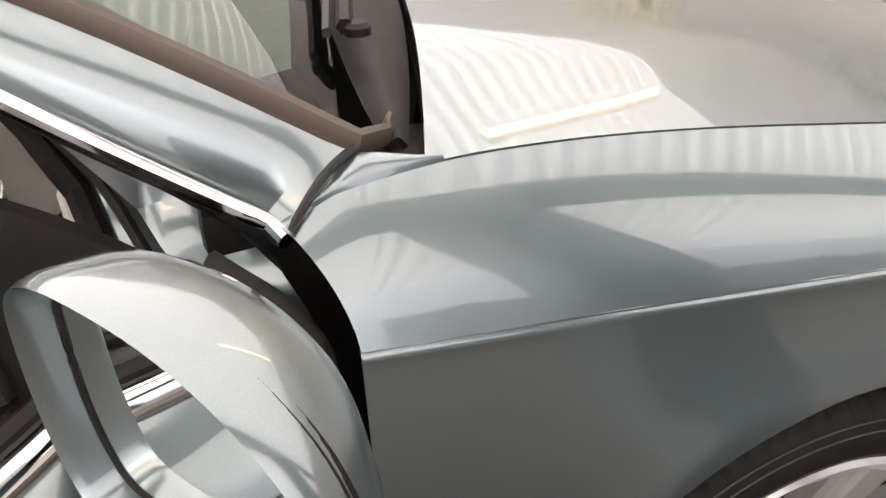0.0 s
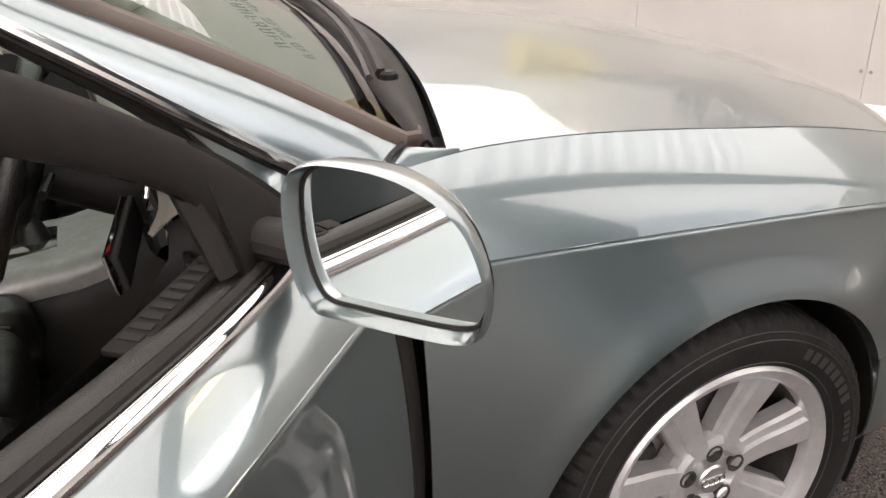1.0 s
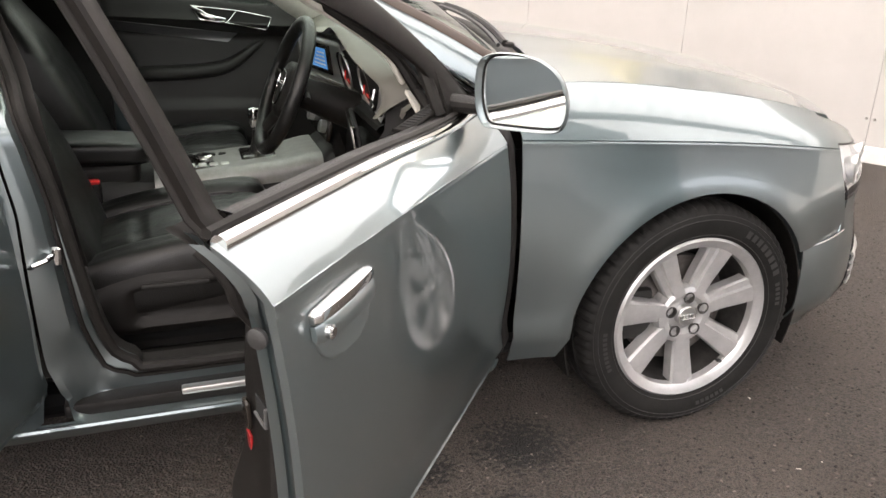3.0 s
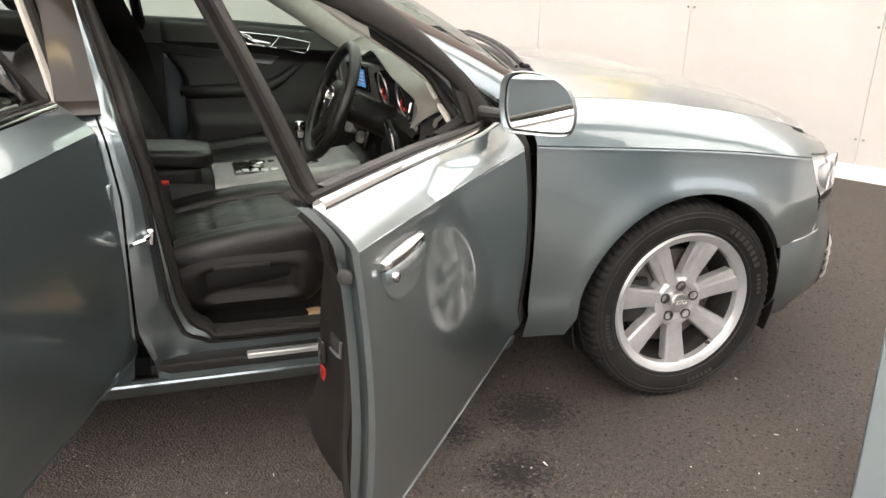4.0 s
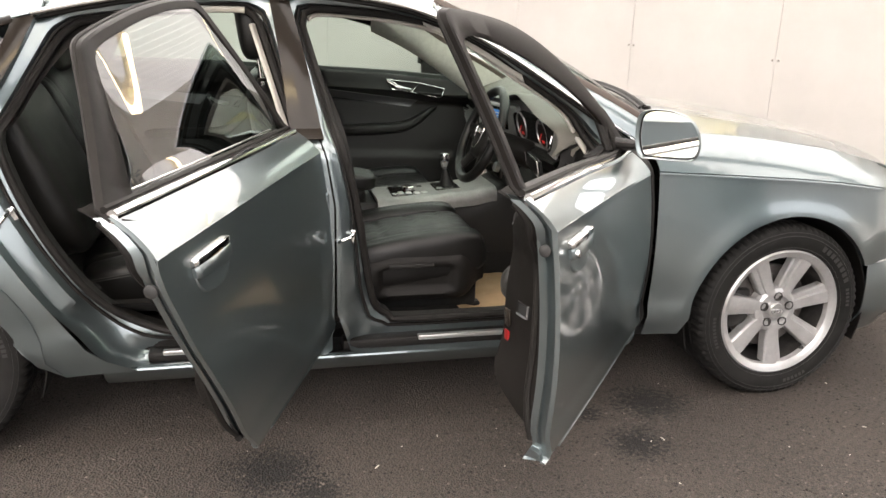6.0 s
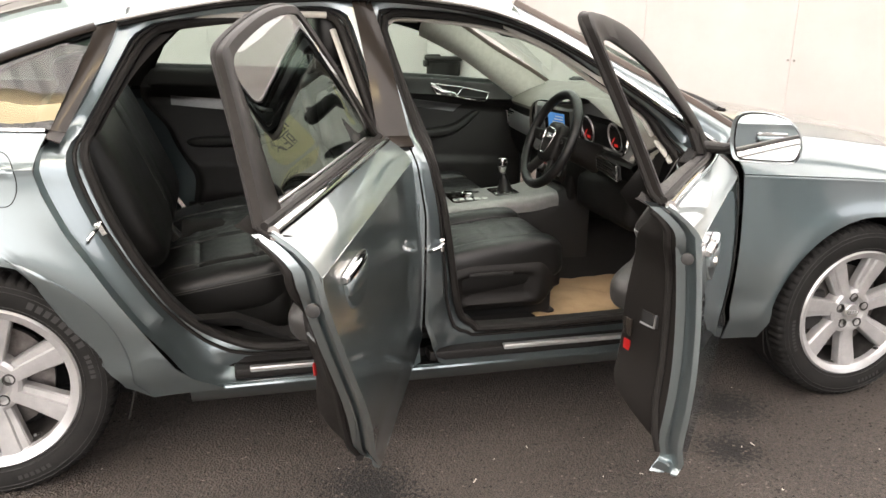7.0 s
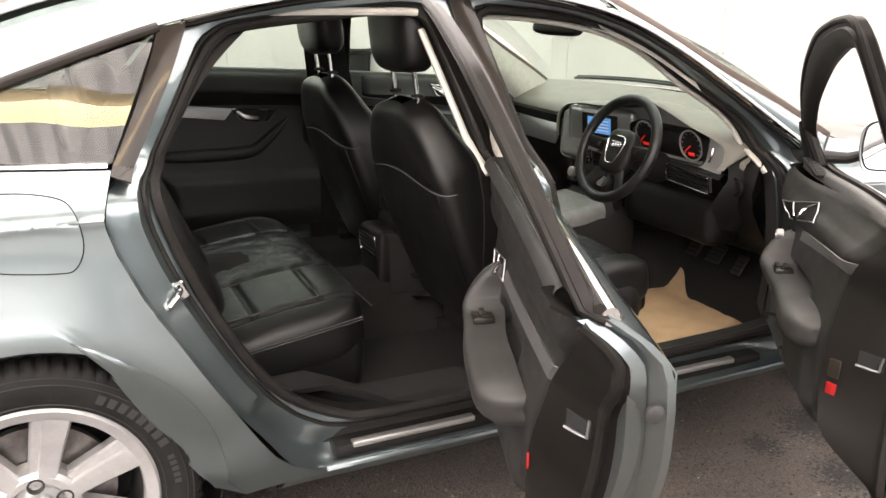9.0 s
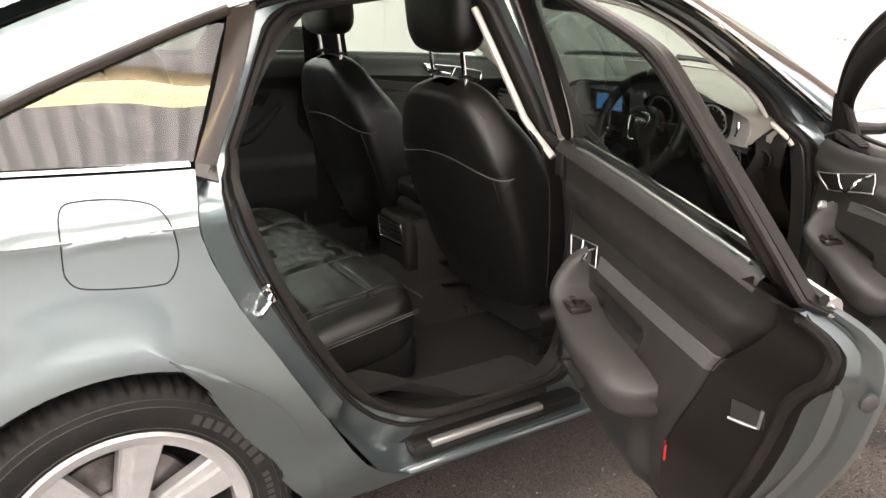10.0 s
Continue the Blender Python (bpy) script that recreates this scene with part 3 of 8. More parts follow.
# front wings
def front_wing(s):
    bot = [Vector((lerp(-0.531, -0.40, i / 5), 0, 0.262)) for i in range(5)] + [Vector((-0.40, 0, 0.262))]
    bot += arch_path(0, 178, 27.5, 34) + [Vector((lerp(0.352, 0.548, i / 12), 0, lerp(0.489, 0.512, i / 12))) for i in range(1, 13)]
    n = len(bot)
    tops = [lerp(-0.533, 0.462, i / (n - 1)) for i in range(n)]
    bm = shell(side_panel(bot, tops, lambda v: 0.0, s, sweep=lambda v: -0.043 * v ** 1.6), (0, s, 0.3))
    wing = part("front_wing", bm, PAINT, car, angle=50, crease=on_crease)
    # rolled lip of the arch and its dark liner
    bm = bmesh.new()
    edge = arch_path(0, 178, 27.5, 40)
    grid(bm, lambda u, v: skin(edge[round(u * 40)].x, edge[round(u * 40)].z, s, 0.004 + 0.035 * v), 40, 2)
    part("arch_lip", bm, PAINT, wing)
    bm = bmesh.new()
    full = arch_path(0, 200, -20, 40)
    grid(bm, lambda u, v: Vector((full[round(u * 40)].x * 0.99, s * lerp(0.885, 0.50, v), full[round(u * 40)].z + 0.005)), 40, 3)
    thick(bm, 0.004)
    part("arch_liner", bm, PLASTIC, car, "black wheel-arch liner")


for s in (-1, 1):
    front_wing(s)

# sills, under-door, right and left
for s in (-1, 1):
    table = []
    for i in range(31):
        x = lerp(-0.55, -2.32, i / 30)
        table.append([skin(x, lerp(0.175, 0.262, j / 6), s, 0.055 * (1 - j / 6) ** 2 + 0.012) for j in range(7)])
    part("sill_panel", shell(table, (0, s, 0)), PAINT, car)

# rear quarters: skin round the arch, up to the shoulder
rear_edge = smooth_fn((0.25, -2.215), (0.30, -2.31), (0.485, -2.445), (0.62, -2.527), (0.681, -2.562), (0.742, -2.600), (0.82, -2.636), (0.885, -2.661), (0.925, -2.668), (1.2, -2.668))


def quarter(s):
    bot = [Vector((lerp(-2.215, -2.46, i / 6), 0, 0.25)) for i in range(6)]
    bot += arch_path(AXLE_R, 0, 180, 34) + [Vector((lerp(-3.23, -3.94, i / 10), 0, lerp(0.32, 0.30, i / 10))) for i in range(1, 11)]
    n = len(bot)
    tops = [lerp(-2.668, -3.94, i / (n - 1)) for i in range(n)]

    def bow(v):
        z = lerp(0.25, zc(-2.668), v)
        return rear_edge(z) - lerp(-2.215, -2.668, v)

    bm = shell(side_panel(bot, tops, bow, s, sweep=lambda v: 0.027 * v ** 1.3), (0, s, 0.2))
    q = part("rear_quarter", bm, PAINT, car, angle=50, crease=on_crease)
    bm = bmesh.new()
    edge = arch_path(AXLE_R, 0, 180, 40)
    grid(bm, lambda u, v: skin(edge[round(u * 40)].x, edge[round(u * 40)].z, s, 0.004 + 0.035 * v), 40, 2)
    part("arch_lip", bm, PAINT, q)
    bm = bmesh.new()
    full = arch_path(AXLE_R, 200, -20, 40)
    grid(bm, lambda u, v: Vector((AXLE_R + (full[round(u * 40)].x - AXLE_R) * 0.99, s * lerp(0.885, 0.50, v), full[round(u * 40)].z + 0.005)), 40, 3)
    thick(bm, 0.004)
    part("arch_liner", bm, PLASTIC, car, "black wheel-arch liner")
    return q


quarter_right = quarter(-1)
# body behind the rear door's shut line
bm = sheet([[skin(rear_edge(z) + lerp(-0.003, -0.07, j / 4), z, -1, 0.006 + 0.004 * (j > 0)) for j in range(5)] for z in np.linspace(0.255, 0.92, 40)])
outward(bm, (0, -1, 0))
part("shut_face", bm, PAINT, quarter_right)
quarter(1)

# fuel flap on the right quarter: a rounded gap line
fl = [(-2.893, 0.90), (-2.884, 0.972), (-2.845, 0.985), (-2.76, 0.977), (-2.722, 0.955), (-2.708, 0.89), (-2.725, 0.845), (-2.76, 0.838), (-2.86, 0.85), (-2.888, 0.868)]
bm = bmesh.new()
loop = spline([(x, 0, z) for x, z in fl], 60, True)
tube(bm, [skin(p.x, p.z - 0.006, -1, -0.0004) for p in loop], 0.0013, 6, True)
part("fuel_flap_gap", bm, DARK, quarter_right, "fine dark outline of the fuel flap")
bm = bmesh.new()
mid = Vector((-2.8, 0, 0.912))
rings = [[skin(lerp(mid.x, p.x, k), lerp(mid.z, p.z, k) - 0.006, -1, -0.0010) for p in loop] for k in (0.97, 0.93, 0.88, 0.82, 0.75, 0.68, 0.6, 0.52, 0.44, 0.36, 0.28, 0.2, 0.12, 0.05, 0.0)]
for a, b in zip(rings, rings[1:]):
    va = [bm.verts.new(p) for p in a]
    vb = [bm.verts.new(p) for p in b]
    for i in range(60):
        bm.faces.new((va[i], va[(i + 1) % 60], vb[(i + 1) % 60], vb[i]))
outward(bm, (0, -1, 0))
part("fuel_flap", bm, PAINT, quarter_right)

# bonnet
def cowl(n):
    return -0.448 + 0.12 * (1 - n * n)


def nose(n):
    return 0.90 - 0.30 * abs(n) ** 2.6


def bonnet_pt(u, v, drop=0.0):
    n = lerp(-1, 1, v)
    x = lerp(cowl(n), nose(n), u)
    b, t = zb(x), ztop(x)
    y = n * (yb(x) - 0.0028)
    rise = 1 - abs(n) ** 2.2
    ridge = 0.004 * (math.exp(-((abs(n) - 0.72) / 0.10) ** 2))
    return Vector((x, y, b + 0.001 + (t - b) * rise + ridge - drop - 0.05 * stage(u, 0.93, 1.0)))


bm = bmesh.new()
grid(bm, bonnet_pt, 44, 40)
outward(bm, (0, 0, 1))
thick(bm, 0.012)
part("bonnet", bm, PAINT, car, angle=40)
bm = bmesh.new()
grid(bm, lambda u, v: bonnet_pt(u, v, 0.05), 12, 12)
part("engine_bay_cover", bm, DARK, car)

# front bumper and nose
table = []
for i in range(61):
    a = math.pi * i / 60
    sx, sy = math.sin(a), -math.cos(a)
    n = abs(sy)
    plan_x = 0.362 + 0.593 * sx
    plan_y = sy * 0.884
    seam = lerp(0.487, 0.51, min(a, math.pi - a) / 0.32)
    col = []
    for j in range(17):
        top = seam if min(a, math.pi - a) < 0.31 else lerp(0.605, 0.63, stage(sx, 0.3, 0.8))
        z = lerp(0.195, top, j / 16)
        bulge = 0.022 * math.sin(math.pi * min(max((z - 0.19) / 0.36, 0), 1)) - 0.06 * stage(0.32 - z, 0, 0.14) - 0.012
        col.append(Vector((plan_x + bulge * sx, plan_y + bulge * sy, z)))
    table.append(col)
bumper = part("front_bumper", shell(table, (1, 0, 0)), PAINT, car)


def bumper_plan(a, z, out, s):
    sx, sy = math.sin(a), math.cos(a)
    bulge = 0.022 * math.sin(math.pi * min(max((z - 0.19) / 0.36, 0), 1)) - 0.06 * stage(0.32 - z, 0, 0.14) - 0.012 + out
    return Vector((0.362 + 0.593 * sx + bulge * sx, s * (sy * 0.884 + bulge * sy), z))


for s in (-1, 1):
    for k in range(4):
        bm = bmesh.new()
        tube(bm, [bumper_plan(lerp(0.44 + 0.05 * k ** 0.7 - 0.03 * k, 1.02, q / 10), 0.325 + 0.030 * k, 0.006, s) for q in range(11)], 0.0055, 6)
        part("bumper_vent_bar", bm, SATIN, bumper, "satin silver air-intake bar")
    bm = bmesh.new()
    grid(bm, lambda u, v: bumper_plan(lerp(lerp(0.40, 0.52, v), 1.05, u), lerp(0.305, 0.45, v), 0.0015, s), 12, 6)
    outward(bm, (0.5, s, 0))
    part("bumper_vent", bm, DARK, bumper, "dark air intake")
    bm = bmesh.new()
    tube(bm, [bumper_plan(lerp(0.003, 0.31, q / 12), lerp(0.489, 0.513, q / 12), 0.002, s) for q in range(13)], 0.0022, 6)
    part("bumper_seam", bm, SATIN, bumper, "bright joint between bumper and wing")
bm = bmesh.new()
box(bm, 0.90, -0.36, 0.30, 0.985, 0.36, 0.68, 0.03, 3)
grille = part("grille", bm, PIANO, car, "dark single-frame front grille")
bm = bmesh.new()
tube(bm, [Vector((0.985, 0.37 * math.cos(a) * (0.85 + 0.15 * math.sin(a)), 0.49 + 0.2 * math.sin(a))) for a in [math.tau * k / 32 for k in range(32)]], 0.012, 8, True)
part("grille_surround", bm, CHROME, grille)

# headlamps
def headlamp(s):
    def pt(u, v, inset):
        z = lerp(lerp(0.605, 0.632, u), lerp(0.775, 0.705, u ** 0.8), v)
        rear = lerp(0.305, 0.135, stage(v, -0.1, 1.0))
        a = lerp(rear, 1.08, u)
        back = 0.055 * stage(z, 0.60, 0.80) + 0.012 + inset - 0.010 * math.sin(math.pi * v)
        return Vector((0.362 + 0.593 * math.sin(a) - back * math.sin(a), s * (0.884 * math.cos(a) - back * math.cos(a)), z))

    bm = bmesh.new()
    grid(bm, lambda u, v: pt(u, v, 0.022), 16, 8)
    outward(bm, (0.5, s, 0.3))
    thick(bm, 0.004)
    lamp = part("headlamp", bm, mat("lamp_silver", (0.92, 0.92, 0.92), 0.35, 0.2), car, "clear headlamp with bright reflectors")
    bm = bmesh.new()
    grid(bm, lambda u, v: pt(u, v, 0.0), 18, 10)
    outward(bm, (0.5, s, 0.3))
    part("lens", bm, GLASS_LAMP, lamp, "clear lamp lens")
    for u0, r in ((0.22, 0.046), (0.55, 0.05)):
        bm = bmesh.new()
        c = pt(u0, 0.5, 0.012)
        turn = Matrix.Rotation(math.atan2(s * 0.75, 0.65) + math.pi / 2, 4, "Z")
        lathe(bm, [(r * 1.12, -0.012), (r, -0.016), (r * 0.93, -0.004), (r * 0.6, 0.022), (0.012, 0.03), (0.010, 0.0), (0.0, -0.004)], 26, Matrix.Translation(c) @ turn)
        part("reflector", bm, SATIN, lamp)
    bm = bmesh.new()
    tube(bm, [pt(0.06 + 0.45 * k / 12, 0.10, 0.022) for k in range(13)], 0.006, 6)
    part("indicator", bm, SATIN, lamp, "silver indicator strip")
    bm = bmesh.new()
    ring = [pt(u / 12, 0, 0.002) for u in range(13)] + [pt(1, v / 6, 0.002) for v in range(1, 7)] + [pt(1 - u / 12, 1, 0.002) for u in range(1, 13)] + [pt(0, 1 - v / 6, 0.002) for v in range(1, 6)]
    tube(bm, ring, 0.0035, 6, True)
    part("lamp_seal", bm, RUBBER, lamp)
    # painted strips that close the gaps above and below the lamp
    table = []
    for k in range(15):
        u = k / 14
        p = pt(u, 1.0, 0.0)
        x = p.x
        edge = Vector((x - 0.02, s * (yb(max(min(x, 0.9), 0.3)) - 0.004), zb(x) + 0.0))
        q = edge if abs(edge.y) < abs(p.y) else Vector((p.x - 0.03, p.y * 0.97, max(zb(x), p.z)))
        table.append([p.lerp(q, j / 4) + Vector((0, 0, 0.008 * math.sin(math.pi * j / 4))) for j in range(5)])
    part("lamp_brow", shell(table, (0.3, s, 1)), PAINT, car)


for s in (-1, 1):
    headlamp(s)

# wheels
def wheel(cx, s):
    m = Matrix.Translation((cx, s * 0.80, HUB_Z)) @ (Matrix.Identity(4) if s < 0 else Matrix.Rotation(math.pi, 4, "Z"))
    # in its own axes the outer face looks along -y
    bm = bmesh.new()
    lathe(bm, [(0.236, -0.094), (0.238, -0.106), (0.232, -0.112), (0.225, -0.108), (0.214, -0.103), (0.208, -0.097), (0.205, -0.078)], 84)
    lathe(bm, [(0.088, -0.062), (0.083, -0.078), (0.072, -0.084), (0.058, -0.083), (0.048, -0.068), (0.0, -0.066)], 42)
    lathe(bm, [(0.088, -0.062), (0.086, -0.03)], 42)
    rim = part("wheel", bm, ALLOY, car, "seven-spoke silver alloy wheel with black tyre")
    rim.matrix_basis = m
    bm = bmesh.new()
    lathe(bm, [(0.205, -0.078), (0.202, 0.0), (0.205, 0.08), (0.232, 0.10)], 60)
    part("barrel", bm, BARREL, rim, "dark inside of the rim")
    # spokes: broad outward, with a raised ridge along one flank
    for k in range(7):
        a = math.tau * k / 7 + radians(68 if cx > -1 else 78)
        bm = bmesh.new()
        secs = []
        for i in range(9):
            f = i / 8
            r = lerp(0.066, 0.222, f)
            hw = lerp(0.028, 0.0415, f ** 1.2)
            y = lerp(-0.085, -0.100, stage(f, 0.0, 0.8)) + 0.006 * math.sin(math.pi * f)
            prof = [(-hw, y + 0.045), (-hw, y + 0.010), (-hw * 0.86, y + 0.002), (-hw * 0.1, y), (hw * 0.32, y + 0.001), (hw * 0.42, y + 0.009), (hw * 0.88, y + 0.010), (hw, y + 0.017), (hw, y + 0.045)]
            secs.append([Vector((r * math.cos(a) - w * math.sin(a), yy, r * math.sin(a) + w * math.cos(a))) for w, yy in prof])
        vs = [[bm.verts.new(p) for p in q] for q in secs]
        for i in range(8):
            for j in range(8):
                bm.faces.new((vs[i][j], vs[i + 1][j], vs[i + 1][j + 1], vs[i][j + 1]))
        outward(bm, (0, -1, 0))
        part("spoke", bm, ALLOY, rim, angle=24)
    bm = bmesh.new()
    lathe(bm, [(0.030, -0.06), (0.030, -0.086), (0.027, -0.090), (0.0, -0.091)], 32)
    part("hub_cap", bm, SATIN, rim, "grey centre cap with plain ring mark")
    bm = bmesh.new()
    for k in range(4):
        c = -0.0165 + 0.011 * k
        pts = [Vector((c + 0.0075 * math.cos(q * math.tau / 14), -0.0915, 0.0075 * math.sin(q * math.tau / 14))) for q in range(14)]
        tube(bm, pts, 0.0014, 5, True, up=(0, 1, 0))
    part("cap_rings", bm, CHROME, rim)
    for k in range(5):
        a = math.tau * k / 5 + radians(90)
        bm = bmesh.new()
        lathe(bm, [(0.0105, -0.05), (0.0105, -0.0745), (0.008, -0.0765), (0.0045, -0.0765), (0.004, -0.073), (0.0, -0.073)], 12, Matrix.Translation((0.054 * math.cos(a), 0.003, 0.054 * math.sin(a))))
        part("wheel_bolt", bm, SATIN, rim)
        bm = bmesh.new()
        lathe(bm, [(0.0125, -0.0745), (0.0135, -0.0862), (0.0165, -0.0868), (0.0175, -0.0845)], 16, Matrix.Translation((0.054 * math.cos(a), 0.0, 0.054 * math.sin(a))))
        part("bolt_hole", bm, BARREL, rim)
    bm = bmesh.new()
    pts = [Vector((0.188 * math.cos(radians(-52)), -0.10, 0.188 * math.sin(radians(-52)))), Vector((0.176 * math.cos(radians(-52)), -0.122, 0.176 * math.sin(radians(-52))))]
    tube(bm, pts, 0.0055, 8)
    part("valve", bm, RUBBER, rim)
    bm = bmesh.new()
    lathe(bm, [(0.15, 0.0), (0.158, -0.004), (0.158, -0.024), (0.07, -0.026), (0.066, -0.045), (0.0, -0.045)], 48)
    part("brake_disc", bm, BRAKE, rim)
    bm = bmesh.new()
    box(bm, -0.175, -0.045, -0.075, -0.085, 0.03, 0.075, 0.015, 2)
    part("brake_caliper", bm, GREY_PLASTIC, rim)
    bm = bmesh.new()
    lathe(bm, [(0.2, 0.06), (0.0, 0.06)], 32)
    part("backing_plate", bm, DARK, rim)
    # tyre: carcass, cut shoulder blocks, circumferential grooves
    bm = bmesh.new()
    seg = 216
    prof = [(0.233, -0.098), (0.240, -0.108), (0.262, -0.1165), (0.285, -0.118), (0.300, -0.1155), (0.313, -0.110), (0.3215, -0.1025), (0.326, -0.094), (0.3285, -0.080), (0.3295, -0.052), (0.322, -0.050), (0.322, -0.043), (0.330, -0.041), (0.330, -0.004), (0.322, -0.003), (0.322, 0.003), (0.330, 0.004), (0.330, 0.041), (0.322, 0.043), (0.322, 0.05), (0.3295, 0.052), (0.326, 0.094), (0.30, 0.1155), (0.262, 0.1165), (0.233, 0.098)]
    cols = []
    for i in range(seg):
        a = math.tau * i / seg
        cut = 0.007 if i % 3 == 0 else 0.0
        col = []
        for j, (r, y) in enumerate(prof):
            rr = r - (cut if 5 <= j <= 9 else 0.0)
            # flattened where it stands
            z = rr * math.sin(a)
            z = max(z, -0.3235)
            col.append(bm.verts.new((rr * math.cos(a), y, z)))
        cols.append(col)
    for i in range(seg):
        p, q = cols[i], cols[(i + 1) % seg]
        for j in range(len(prof) - 1):
            bm.faces.new((p[j], p[j + 1], q[j + 1], q[j]))
    outward(bm, (0, -1, 0))
    tyre = part("tyre", bm, TYRE, rim, angle=28)
    bm = bmesh.new()
    for r, y in ((0.248, -0.1125), (0.292, -0.1175), (0.305, -0.1140)):
        lathe(bm, [(r - 0.0012, y + 0.0005), (r, y - 0.0012), (r + 0.0012, y + 0.0005)], 72)
    for a0, count, w, r0, r1 in ((62, 8, 5.0, 0.264, 0.284), (18, 5, 3.2, 0.266, 0.280), (206, 9, 3.0, 0.266, 0.279), (300, 6, 3.4, 0.267, 0.280)):
        for k in range(count):
            a = radians(a0 - k * w)
            b = radians(a0 - k * w - w * 0.68)
            f = [(r0, a), (r1, a), (r1, b), (r0, b)]
            bm.faces.new([bm.verts.new((r * math.cos(q), -0.1185 - 0.0006, r * math.sin(q))) for r, q in f])
    part("sidewall_lettering", bm, TYRE_TEXT, rim, "raised sidewall lettering reduced to plain bars")


for cx in (0.0, AXLE_R):
    for s in (-1, 1):
        wheel(cx, s)

# windscreen, roof, pillars, rear window and boot
D_PILLAR = [(-0.575, 0.930), (-0.70, 1.008), (-0.88, 1.125), (-1.06, 1.235), (-1.25, 1.322)]
RAIL = [(-1.25, 1.322), (-1.45, 1.367), (-1.76, 1.388), (-2.10, 1.366), (-2.30, 1.334), (-2.46, 1.298)]
EDGE_W = [(-0.51, 0.782, 0.978), (-0.68, 0.735, 1.075), (-0.90, 0.675, 1.185), (-1.08, 0.615, 1.285), (-1.25, 0.555, 1.372)]
zroof = smooth_fn((-1.12, 1.392), (-1.4, 1.435), (-1.9, 1.459), (-2.3, 1.445), (-2.62, 1.400))
yroof = smooth_fn((-1.25, 0.555), (-1.7, 0.545), (-2.3, 0.54), (-2.62, 0.55))


def side_curve(pts, n, s, inset=0.0):
    return [skin(p.x, p.z, s, inset) for p in spline([(x, 0, z) for x, z in pts], n)]


def band(a, b, rows, bulge, way):
    """A panel between two curves, bowed outward."""
    table = []
    w = Vector(way).normalized()
    for p, q in zip(a, b):
        table.append([p.lerp(q, j / rows) + w * bulge * math.sin(math.pi * j / rows) for j in range(rows + 1)])
    return table


roof_table = []
for i in range(31):
    x = lerp(-1.25, -2.62, i / 30)
    col = []
    for j in range(33):
        n = lerp(-1, 1, j / 32)
        edge = 1.355 + 0.017 * math.sin(math.pi * i / 30) - 0.03 * stage(i / 30, 0.6, 1.0)
        front = 0.10 * (1 - n * n) * (1 - stage(i / 30, 0, 0.35))
        col.append(Vector((x + front, n * yroof(x), lerp(edge, zroof(x), (1 - abs(n) ** 2.3)))))
    roof_table.append(col)
part("roof_skin", shell(roof_table, (0, 0, 1)), PAINT, car)
part("headliner", sheet([[p - Vector((0, 0, 0.035)) for p in r] for r in roof_table]), BEIGE, car, "light grey roof lining")

